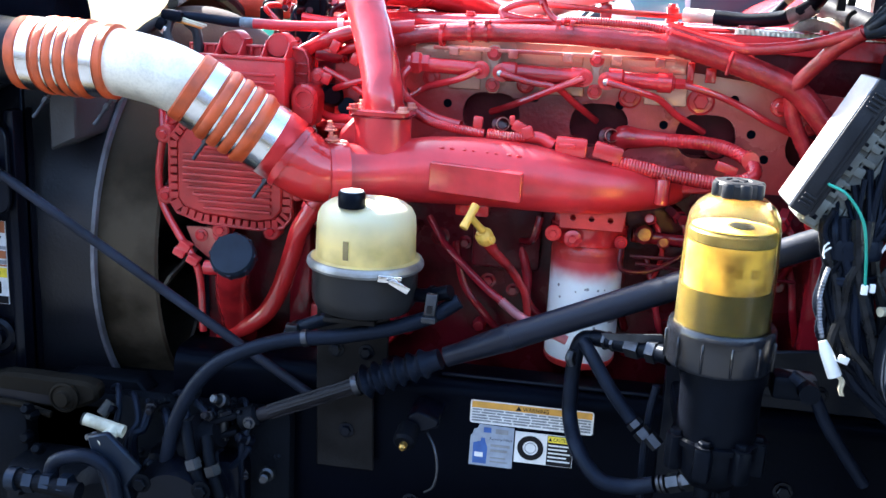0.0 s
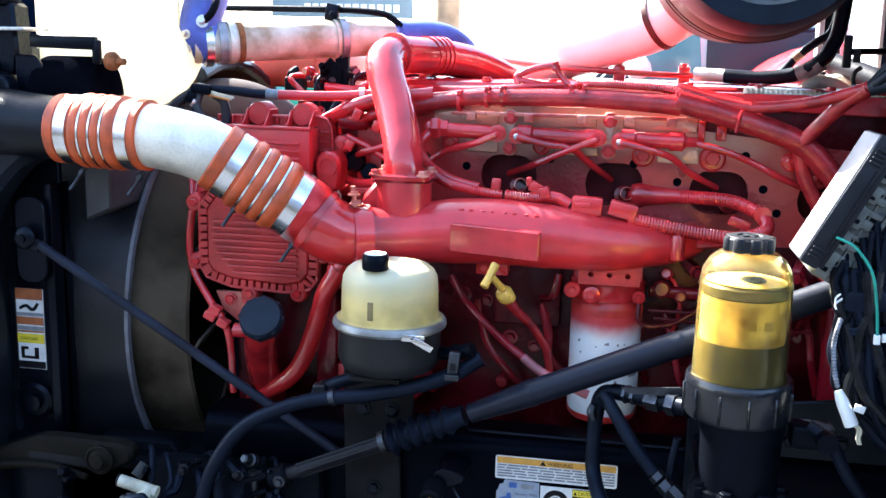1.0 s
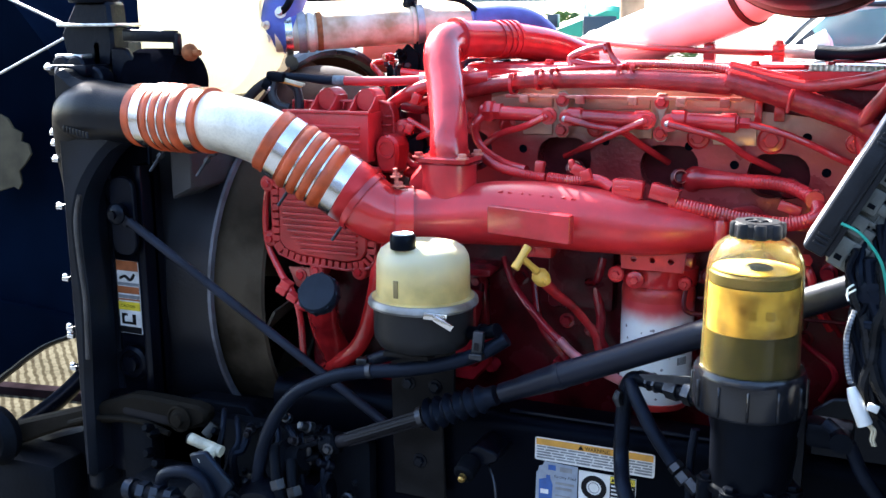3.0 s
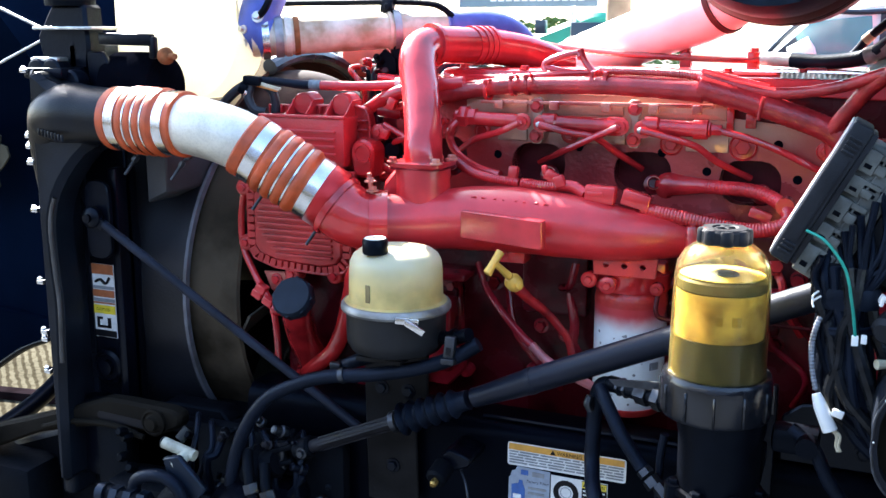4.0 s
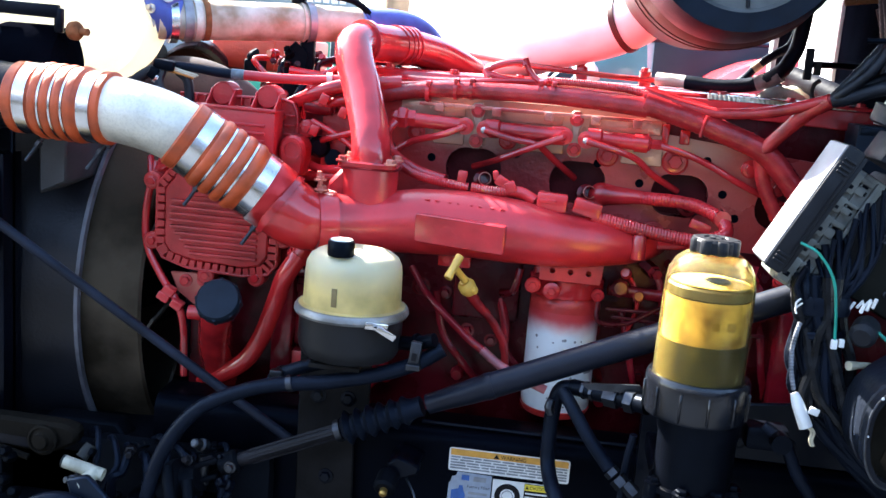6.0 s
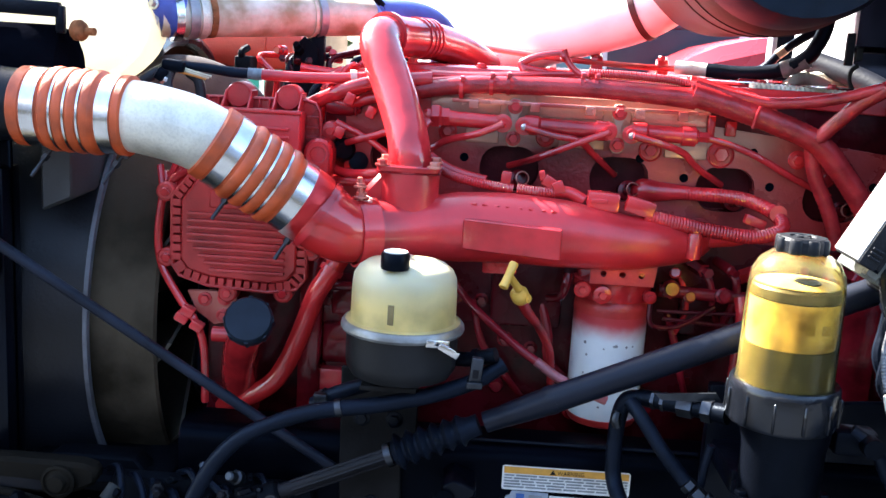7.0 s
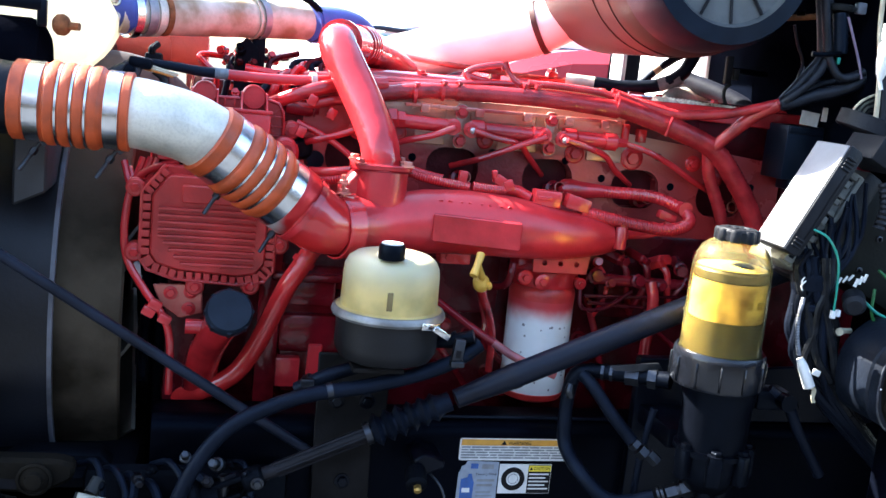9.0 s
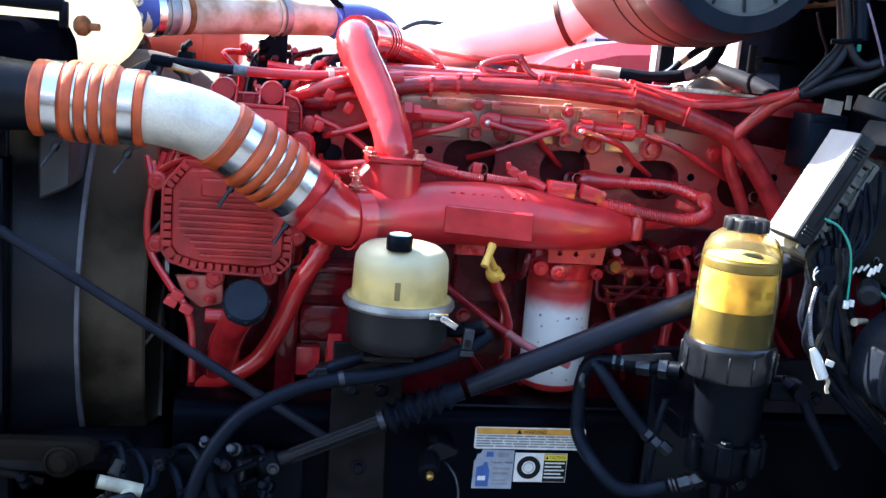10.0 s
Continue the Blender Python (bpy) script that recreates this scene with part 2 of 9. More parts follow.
def sprayed(m, second, low, high, axis="Z", ragged=0.03, scale=14.0):
    """Lay a second coat of colour over a material where the place along an axis lies between low and high, with a ragged, faded edge."""
    nt = m.node_tree
    b = nt.nodes["Principled BSDF"]
    first = b.inputs["Base Color"].links[0].from_socket
    tc = nt.nodes.new("ShaderNodeTexCoord")
    xyz = nt.nodes.new("ShaderNodeSeparateXYZ")
    nt.links.new(tc.outputs["Object"], xyz.inputs[0])
    noise = nt.nodes.new("ShaderNodeTexNoise")
    noise.inputs["Scale"].default_value, noise.inputs["Detail"].default_value = scale, 5.0
    nt.links.new(tc.outputs["Object"], noise.inputs["Vector"])
    wob = nt.nodes.new("ShaderNodeMath")
    wob.operation = "MULTIPLY_ADD"
    nt.links.new(noise.outputs["Fac"], wob.inputs[0])
    wob.inputs[1].default_value = ragged * 2
    nt.links.new(xyz.outputs[axis], wob.inputs[2])
    fade = nt.nodes.new("ShaderNodeMapRange")
    fade.interpolation_type = "SMOOTHSTEP"
    fade.inputs["From Min"].default_value, fade.inputs["From Max"].default_value = low + ragged, high + ragged
    nt.links.new(wob.outputs[0], fade.inputs["Value"])
    mix = nt.nodes.new("ShaderNodeMixRGB")
    mix.inputs["Color2"].default_value = (*second, 1)
    nt.links.new(fade.outputs["Result"], mix.inputs["Fac"])
    nt.links.new(first, mix.inputs["Color1"])
    nt.links.new(mix.outputs["Color"], b.inputs["Base Color"])
    return m


AMBER = clear("amber_clear_plastic", (0.94, 0.76, 0.36), 0.05, 0.978, 1.30, mottled=0.3)
# paler amber over the dome, its bright haze put into the colour
sprayed(AMBER, (0.98, 0.88, 0.54), 0.352, 0.385, "Z", 0.008, 20)
PORT_RED.node_tree.nodes["Principled BSDF"].inputs["Specular IOR Level"].default_value = 0.15
AMBER.node_tree.nodes["Principled BSDF"].inputs["Specular IOR Level"].default_value = 0.25
MILKY = sprayed(clear("milky_yellowed_plastic", (0.66, 0.50, 0.19), 0.35, 0.22, 1.45, sub=0.6, mottled=0.3), (0.64, 0.58, 0.37), 0.105, 0.160, "Z", 0.006, 9)
# thin red paint over bare tan metal, thickest low on the plate and at its two ends
RED_FACE = mat("thin_red_paint_on_head", (0.30, 0.036, 0.036), 0.27, metal=0.2, vary=0.55, scale=6, bump=0.4, fine=140, coat=0.3, dark=(0.14, 0.012, 0.015))
sprayed(RED_FACE, (0.42, 0.27, 0.20), 0.755, 0.80, "Z", 0.05, 7)
sprayed(RED_FACE, (0.36, 0.03, 0.03), 0.12, 0.28, "X", 0.05, 8)
sprayed(RED_FACE, (0.36, 0.03, 0.03), -0.24, -0.38, "X", 0.05, 8)
FILTER_WHITE = sprayed(mat("white_enamel_filter_can", (0.74, 0.79, 0.81), 0.34, vary=0.08, scale=14, bump=0.05, coat=0.2), (0.50, 0.04, 0.05), 0.150, 0.185, "Z", 0.010, 26)
TANK_WHITE = mat("cream_translucent_plastic", (0.86, 0.82, 0.66), 0.45, vary=0.06, scale=6, bump=0.05)
nt = TANK_WHITE.node_tree
glow = nt.nodes.new("ShaderNodeBsdfTranslucent")
glow.inputs["Color"].default_value = (0.92, 0.88, 0.72, 1)
blend = nt.nodes.new("ShaderNodeMixShader")
blend.inputs["Fac"].default_value = 0.5
nt.links.new(nt.nodes["Principled BSDF"].outputs[0], blend.inputs[1])
nt.links.new(glow.outputs[0], blend.inputs[2])
nt.links.new(blend.outputs[0], nt.nodes["Material Output"].inputs["Surface"])
FUEL = clear("settled_dark_fuel", (0.050, 0.036, 0.010), 0.6, 0.0, 1.4, mottled=0.55)
TEAL_GLASS = mat("teal_tinted_glass", (0.10, 0.30, 0.32), 0.06, vary=0.25, scale=2, coat=0.6)
DARK_GLASS = mat("dark_tinted_glass", (0.02, 0.05, 0.09), 0.06, vary=0.2, scale=2, coat=0.6)


# ---- building helpers ----
WHERE = {}


def finish(bm, sharp=0.62):
    bmesh.ops.recalc_face_normals(bm, faces=bm.faces)
    for f in bm.faces:
        f.smooth = True
    for e in bm.edges:
        if len(e.link_faces) == 2 and e.calc_face_angle(0) > sharp:
            e.smooth = False


def mesh_of(name, bm, material):
    me = bpy.data.meshes.new(name)
    finish(bm)
    bm.to_mesh(me)
    bm.free()
    me.materials.append(material)
    return me


def thing(name, at, label, category, group="", kind=""):
    """An empty at the thing's base, which carries its parts."""
    ob = new(name)
    ob.empty_display_size = 0.05
    ob.location = at
    WHERE[ob] = Vector(at)
    return tagged(ob, label, category, group, kind)


def part(name, bm, material, parent, label=""):
    at = WHERE[parent]
    bmesh.ops.translate(bm, verts=bm.verts, vec=-at)
    ob = new(name, mesh_of(name, bm, material))
    ob.parent = parent
    WHERE[ob] = at
    if label:
        tagged(ob, label)
    return ob


def solo(name, bm, material, label, category, group="", kind=""):
    """A thing that is one mesh; its origin lies at the middle of its underside."""
    lo = Vector([min(v.co[i] for v in bm.verts) for i in range(3)])
    hi = Vector([max(v.co[i] for v in bm.verts) for i in range(3)])
    at = Vector(((lo.x + hi.x) / 2, (lo.y + hi.y) / 2, lo.z))
    bmesh.ops.translate(bm, verts=bm.verts, vec=-at)
    ob = new(name, mesh_of(name, bm, material))
    ob.location = at
    WHERE[ob] = at
    return tagged(ob, label, category, group, kind)


def join(*bms):
    out = bms[0]
    for b in bms[1:]:
        me = bpy.data.meshes.new("tmp")
        b.to_mesh(me)
        out.from_mesh(me)
        b.free()
        bpy.data.meshes.remove(me)
    return out


def spline(pts, per=8):
    """A smooth line through the points (Catmull-Rom), with the place along it as point number."""
    p = [Vector(q) for q in pts]
    if len(p) == 2:
        return [p[0].lerp(p[1], i / per) for i in range(per + 1)], [i / per for i in range(per + 1)]
    ext = [p[0] * 2 - p[1], *p, p[-1] * 2 - p[-2]]
    out, par = [], []
    for i in range(len(p) - 1):
        a, b, c, d = ext[i:i + 4]
        for k in range(per):
            t = k / per
            out.append(0.5 * (2 * b + (c - a) * t + (2 * a - 5 * b + 4 * c - d) * t * t + (3 * b - a - 3 * c + d) * t ** 3))
            par.append(i + t)
    out.append(p[-1])
    par.append(len(p) - 1)
    return out, par


def resample(line, par, step):
    d = [0.0]
    for a, b in zip(line, line[1:]):
        d.append(d[-1] + (b - a).length)
    n = max(2, int(d[-1] / step))
    out, op, j = [], [], 0
    for i in range(n + 1):
        s = d[-1] * i / n
        while j < len(d) - 2 and d[j + 1] < s:
            j += 1
        t = (s - d[j]) / max(1e-9, d[j + 1] - d[j])
        out.append(line[j].lerp(line[j + 1], min(1, t)))
        op.append(par[j] + (par[j + 1] - par[j]) * min(1, t))
    return out, op


def sweep(line, radii, seg=14, cap=True, flat=1.0):
    bm = bmesh.new()
    rings, side = [], None
    n = len(line)
    for i, c in enumerate(line):
        tan = (line[min(n - 1, i + 1)] - line[max(0, i - 1)]).normalized()
        if side is None:
            side = tan.cross(Vector((0, 0, 1)) if abs(tan.z) < 0.9 else Vector((0, 1, 0))).normalized()
        side = (side - tan * side.dot(tan)).normalized()
        up = tan.cross(side)
        rings.append([bm.verts.new(c + (side * math.cos(a) + up * math.sin(a) * flat) * radii[i]) for a in (2 * math.pi * k / seg for k in range(seg))])
    for a, b in zip(rings, rings[1:]):
        for k in range(seg):
            bm.faces.new((a[k], a[(k + 1) % seg], b[(k + 1) % seg], b[k]))
    if cap:
        bm.faces.new(rings[0])
        bm.faces.new(rings[-1])
    return bm


def tube(pts, r, seg=14, per=8, cap=True, flat=1.0):
    """A pipe, hose or wire through pts; r is one radius or one for each point."""
    line, par = spline(pts, per)
    if isinstance(r, (int, float)):
        rad = [r] * len(line)
    else:
        rad = [r[int(p)] + (r[min(len(r) - 1, int(p) + 1)] - r[int(p)]) * (p - int(p)) for p in par]
    return sweep(line, rad, seg, cap, flat)


def loom(pts, r, pitch=0.005, depth=0.0012, seg=12):
    """Corrugated conduit: a tube whose radius rises and falls along its length."""
    line, par = resample(*spline(pts, 14), pitch / 2)
    return sweep(line, [r + (depth if i % 2 else 0) for i in range(len(line))], seg)


def frame_of(axis):
    w = Vector(axis).normalized()
    u = w.cross(Vector((0, 0, 1)) if abs(w.z) < 0.9 else Vector((0, 1, 0))).normalized()
    return u, w.cross(u), w


def lathe(profile, base, axis=(0, 0, 1), seg=36, close=True):
    """profile: (radius, height) along the axis from base."""
    u, v, w = frame_of(axis)
    bm, base = bmesh.new(), Vector(base)
    rings = []
    for r, h in profile:
        if r < 1e-6:
            rings.append([bm.verts.new(base + w * h)])
        else:
            rings.append([bm.verts.new(base + w * h + (u * math.cos(a) + v * math.sin(a)) * r) for a in (2 * math.pi * k / seg for k in range(seg))])
    for a, b in zip(rings, rings[1:]):
        for k in range(seg):
            q = [a[k % len(a)], a[(k + 1) % len(a)], b[(k + 1) % len(b)], b[k % len(b)]]
            q = list(dict.fromkeys(q))
            if len(q) > 2:
                bm.faces.new(q)
    if close:
        for ring in (rings[0], rings[-1]):
            if len(ring) > 2:
                bm.faces.new(ring)
    return bm


def box(c, s, rot=None, bevel=0.003, seg=2):
    bm = bmesh.new()
    bmesh.ops.create_cube(bm, size=1)
    bmesh.ops.scale(bm, verts=bm.verts, vec=s)
    if bevel:
        bmesh.ops.bevel(bm, geom=list(bm.edges), offset=min(bevel, min(s) * 0.45), segments=seg, profile=0.5, affect="EDGES")
    m = rot.to_4x4() if rot is not None else Matrix()
    bmesh.ops.transform(bm, verts=bm.verts, matrix=Matrix.Translation(c) @ m)
    return bm


def span(a, b, bevel=0.003, seg=2):
    """A box between two opposite corners."""
    a, b = Vector(a), Vector(b)
    return box((a + b) / 2, [abs(x) for x in (b - a)], bevel=bevel, seg=seg)


def prism(outline, origin, u, v, depth, bevel=0.002):
    """A flat outline in the plane of u and v, given thickness along u x v."""
    u, v, o = Vector(u).normalized(), Vector(v).normalized(), Vector(origin)
    w = u.cross(v)
    bm = bmesh.new()
    f = bm.faces.new([bm.verts.new(o + u * x + v * y) for x, y in outline])
    got = bmesh.ops.extrude_face_region(bm, geom=[f])
    bmesh.ops.translate(bm, verts=[g for g in got["geom"] if isinstance(g, bmesh.types.BMVert)], vec=w * depth)
    if bevel:
        bmesh.ops.bevel(bm, geom=list(bm.edges), offset=bevel, segments=1, affect="EDGES")
    return bm


def bolt(at, axis, r=0.008, h=0.007, washer=True):
    """A hexagon head on a washer."""
    bm = lathe([(r, 0), (r, h * 0.85), (r * 0.86, h)], Vector(at), axis, seg=6)
    if washer:
        bm = join(bm, lathe([(r * 1.45, -0.001), (r * 1.45, 0.0016), (r * 1.3, 0.002)], Vector(at), axis, seg=16))
    return bm


def band(c, axis, r, w, t=0.0015, seg=36):
    """A hose clamp's flat band round an axis."""
    return lathe([(r, -w / 2), (r + t, -w / 2), (r + t, w / 2), (r, w / 2), (r, -w / 2)], c, axis, seg, close=False)


def rounded(w, h, r, n=4):
    """A rounded rectangle's outline round the origin."""
    out = []
    for cx, cy, a0 in ((w / 2 - r, h / 2 - r, 0), (-w / 2 + r, h / 2 - r, 90), (-w / 2 + r, -h / 2 + r, 180), (w / 2 - r, -h / 2 + r, 270)):
        for k in range(n + 1):
            a = radians(a0 + 90 * k / n)
            out.append((cx + r * math.cos(a), cy + r * math.sin(a)))
    return out


def lettering(text, at, u, v, height, width=None, thick=0.0003):
    """Raised or printed letters, as a mesh, from the built-in font, with their lower left corner at the given place."""
    cu = bpy.data.curves.new("letters", "FONT")
    cu.body, cu.size, cu.extrude, cu.resolution_u = text, 1.0, 0.0, 2
    ob = new("letters", cu)
    bpy.context.view_layer.update()
    me = bpy.data.meshes.new_from_object(ob.evaluated_get(bpy.context.evaluated_depsgraph_get()))
    bpy.data.objects.remove(ob)
    bm = bmesh.new()
    bm.from_mesh(me)
    bpy.data.meshes.remove(me)
    xs, ys = [q.co.x for q in bm.verts], [q.co.y for q in bm.verts]
    sy = height / (max(ys) - min(ys))
    sx = width / (max(xs) - min(xs)) if width else sy
    u, v = Vector(u).normalized(), Vector(v).normalized()
    for q in bm.verts:
        q.co = Vector(at) + u * (q.co.x - min(xs)) * sx + v * (q.co.y - min(ys)) * sy
    return bm


def plate_with_holes(outline, holes, origin, u, v, depth):
    """A flat plate with openings cut right through it."""
    u, v, o = Vector(u).normalized(), Vector(v).normalized(), Vector(origin)
    bm = bmesh.new()
    edges = []
    for loop in (outline, *holes):
        vs = [bm.verts.new(o + u * x + v * y) for x, y in loop]
        edges += [bm.edges.new((a, b)) for a, b in zip(vs, vs[1:] + vs[:1])]
    bmesh.ops.triangle_fill(bm, edges=edges, use_beauty=True)
    got = bmesh.ops.extrude_face_region(bm, geom=list(bm.faces))
    bmesh.ops.translate(bm, verts=[g for g in got["geom"] if isinstance(g, bmesh.types.BMVert)], vec=u.cross(v) * depth)
    return bm


X, Y, Z = Vector((1, 0, 0)), Vector((0, 1, 0)), Vector((0, 0, 1))
FRONT = Vector((0, -1, 0))

# ---- ground and far surroundings ----
bm = bmesh.new()
bmesh.ops.create_grid(bm, x_segments=60, y_segments=60, size=1500)
for q in bm.verts:
    q.co.z = 0.0
solo("ground", bm, GROUND, "pale dry gravel of a truck yard", "ground", kind="structure")
solo("pavement", prism([(-14.0, -12.0), (14.0, -12.0), (14.0, 9.5), (-14.0, 9.5)], (0, 0, 0.0), X, Y, 0.012, 0), ASPHALT, "dusty grooved yard paving under the lorry", "pavement", kind="structure")

# unseen slab added to reflect sunlight up into the engine bay
solo("bounce_slab", prism([(-6.0, -3.4), (6.0, -3.4), (6.0, 0.9), (-6.0, 0.9)], (0, 0, 0.012), X, Y, 0.006, 0), BOUNCE_GREY, "unseen grey slab added to bounce light onto the engine", "pavement", kind="structure")

# ---- frame rail ----
rail = thing("frame_rail", (0, 1.52, 0.76), "black painted steel frame rail of a lorry with rounded flanges", "frame rail")
prof = [(0.085, 0.0), (0.012, 0.0), (0.004, 0.003), (0.0, 0.012), (0.0, 0.238), (0.002, 0.247), (0.006, 0.255), (0.013, 0.262), (0.022, 0.266), (0.030, 0.267), (0.085, 0.267),
        (0.085, 0.259), (0.030, 0.259), (0.016, 0.254), (0.009, 0.240), (0.009, 0.014), (0.016, 0.008), (0.085, 0.008)]
bm = bmesh.new()
ends = [[bm.verts.new((x, 1.478 + y, 0.76 + z)) for y, z in prof] for x in (-0.722, 2.2)]
for k in range(len(prof)):
    bm.faces.new((ends[0][k], ends[0][(k + 1) % len(prof)], ends[1][(k + 1) % len(prof)], ends[1][k]))
bm.faces.new(ends[0])
bm.faces.new(ends[1])
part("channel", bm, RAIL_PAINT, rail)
for x, z in ((-0.30, 0.80), (0.06, 0.83), (0.30, 0.90), (0.36, 0.84), (-0.62, 0.84), (-0.66, 0.92)):
    part("bolt", bolt((x, 1.477, z), FRONT, 0.011, 0.010), BLACK, rail)
part("edge_line", tube([(-0.26, 1.50, 1.029), (0.1, 1.50, 1.029)], 0.004, 8, 2), BLACK, rail)
copy_thing(rail, Matrix.Translation((0, 2.42, 0.76)))

stand = thing("frame_plate", (0.40, 1.50, 1.027), "black steel plate standing on the frame rail", "bracket")
part("web", prism([(0.222, 1.0275), (0.62, 1.0275), (0.62, 1.150), (0.34, 1.132), (0.25, 1.122), (0.222, 1.10)], (0, 1.512, 0), X, Z, 0.010, 0.003), BLACK, stand)
part("foot", span((0.222, 1.513, 1.0275), (0.62, 1.555, 1.036), 0.002), BLACK, stand)
for x in (0.26, 0.34, 0.44):
    part("bolt", bolt((x, 1.501, 1.060), FRONT, 0.009, 0.008), BLACK, stand)

# ---- cross member and black tray, added to fill the dark between the rails ----
member = thing("front_cross_member", (-0.86, 1.95, 0.55), "added black cross member filling the dark between the rails", "cross member")
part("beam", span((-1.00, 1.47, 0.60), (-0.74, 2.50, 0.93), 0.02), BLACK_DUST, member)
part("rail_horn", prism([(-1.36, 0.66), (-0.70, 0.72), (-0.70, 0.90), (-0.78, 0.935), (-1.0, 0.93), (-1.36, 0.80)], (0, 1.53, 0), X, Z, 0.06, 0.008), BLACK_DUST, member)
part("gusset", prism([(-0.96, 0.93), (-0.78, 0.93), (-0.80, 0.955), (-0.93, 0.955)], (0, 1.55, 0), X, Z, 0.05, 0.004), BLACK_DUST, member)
shield = thing("fill_undertray", (-0.2, 2.1, 0.40), "added black sheet hiding the bright ground under the engine", "shield")
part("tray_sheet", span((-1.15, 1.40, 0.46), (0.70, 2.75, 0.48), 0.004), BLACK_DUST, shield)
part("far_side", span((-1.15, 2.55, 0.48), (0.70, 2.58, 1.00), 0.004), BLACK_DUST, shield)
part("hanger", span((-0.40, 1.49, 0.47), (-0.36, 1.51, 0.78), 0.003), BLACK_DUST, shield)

# ---- engine ----
engine = thing("engine", (0, 1.95, 0.72), "red painted six-cylinder diesel engine of a lorry", "engine")
block = part("engine_block", span((-0.66, 1.665, 0.74), (0.66, 2.25, 1.345), 0.01), RED_DARK, engine, "red engine block with the shade put into its colour")
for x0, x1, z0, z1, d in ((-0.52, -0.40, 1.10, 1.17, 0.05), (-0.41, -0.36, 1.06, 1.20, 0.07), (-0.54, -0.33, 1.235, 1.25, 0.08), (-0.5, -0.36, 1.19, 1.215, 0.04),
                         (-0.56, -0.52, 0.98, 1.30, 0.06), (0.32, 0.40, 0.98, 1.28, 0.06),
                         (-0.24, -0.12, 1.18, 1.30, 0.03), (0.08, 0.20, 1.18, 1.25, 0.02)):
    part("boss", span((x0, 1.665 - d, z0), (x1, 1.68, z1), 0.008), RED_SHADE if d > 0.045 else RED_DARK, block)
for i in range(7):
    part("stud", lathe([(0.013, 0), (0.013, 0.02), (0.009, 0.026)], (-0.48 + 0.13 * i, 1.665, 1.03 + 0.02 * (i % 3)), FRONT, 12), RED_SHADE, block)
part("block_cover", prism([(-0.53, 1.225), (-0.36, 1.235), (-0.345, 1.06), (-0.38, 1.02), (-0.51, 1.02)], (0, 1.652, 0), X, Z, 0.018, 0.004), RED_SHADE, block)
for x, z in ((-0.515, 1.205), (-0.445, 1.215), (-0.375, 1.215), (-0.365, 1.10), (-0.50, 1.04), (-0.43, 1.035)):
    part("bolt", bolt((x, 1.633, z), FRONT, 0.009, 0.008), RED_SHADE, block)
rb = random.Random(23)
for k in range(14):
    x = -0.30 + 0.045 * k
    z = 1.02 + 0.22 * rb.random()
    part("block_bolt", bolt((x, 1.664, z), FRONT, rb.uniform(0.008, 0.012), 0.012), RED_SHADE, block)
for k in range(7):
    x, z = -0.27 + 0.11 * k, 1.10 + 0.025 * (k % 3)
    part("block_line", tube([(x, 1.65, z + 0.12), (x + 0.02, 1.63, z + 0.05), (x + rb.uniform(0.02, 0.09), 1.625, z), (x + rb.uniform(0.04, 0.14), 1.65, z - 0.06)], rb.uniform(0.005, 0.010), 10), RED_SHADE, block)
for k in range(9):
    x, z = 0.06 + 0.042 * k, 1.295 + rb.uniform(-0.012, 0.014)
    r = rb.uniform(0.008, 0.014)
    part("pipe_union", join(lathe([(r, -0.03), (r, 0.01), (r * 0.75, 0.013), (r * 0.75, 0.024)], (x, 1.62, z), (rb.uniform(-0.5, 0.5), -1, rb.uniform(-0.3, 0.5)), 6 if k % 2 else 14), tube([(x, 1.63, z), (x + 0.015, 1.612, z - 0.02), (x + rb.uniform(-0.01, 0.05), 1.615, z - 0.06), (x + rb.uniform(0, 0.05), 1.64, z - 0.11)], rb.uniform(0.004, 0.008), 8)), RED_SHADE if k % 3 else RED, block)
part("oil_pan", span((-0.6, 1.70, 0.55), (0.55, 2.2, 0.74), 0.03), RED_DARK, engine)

# the head: a face plate with four rounded wells, bright where the paint is thin
PORTS = (-0.408, -0.224, -0.040, 0.137, 0.316)
part("block_boss", span((-0.528, 1.615, 1.036), (-0.478, 1.668, 1.090), 0.004), RED_CAST, block)
part("block_rib", prism([(-0.466, 1.118), (-0.440, 1.118), (-0.442, 1.045), (-0.468, 1.040)], (0, 1.655, 0), X, Z, 0.045, 0.003), RED_CAST, block)
part("block_ledge", span((-0.505, 1.610, 1.188), (-0.425, 1.668, 1.232), 0.004), RED_SHADE, block)
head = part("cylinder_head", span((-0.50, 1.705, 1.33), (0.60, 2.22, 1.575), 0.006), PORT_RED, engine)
wells = [[(px + a, 1.444 - 0.02 * (px + 0.224) / 0.54 + b) for a, b in rounded(0.098, 0.074, 0.033)] for px in PORTS]
part("face_plate", plate_with_holes([(-0.50, 1.335), (0.44, 1.335), (0.44, 1.50), (0.10, 1.535), (0.10, 1.567), (-0.50, 1.567)], wells, (0, 1.708, 0), X, Z, 0.040), RED_FACE, head, "face plate with thin worn red paint")
for k, px in enumerate(PORTS):
    pz = 1.436 - 0.02 * (px + 0.224) / 0.54
    part("fuel_inlet", lathe([(0.017, 0), (0.017, 0.012), (0.011, 0.014), (0.011, 0.034), (0.0085, 0.036), (0.0085, 0.02), (0, 0.02)], (px + 0.016, 1.690, pz - 0.014), (0.2, -1, 0.25), 20), RED_SHADE, head)
    part("inlet_ring", lathe([(0.0112, 0.033), (0.0116, 0.037), (0.0104, 0.0375), (0.0100, 0.036)], (px + 0.016, 1.690, pz - 0.014), (0.2, -1, 0.25), 22, close=False), RED_WORN, head)
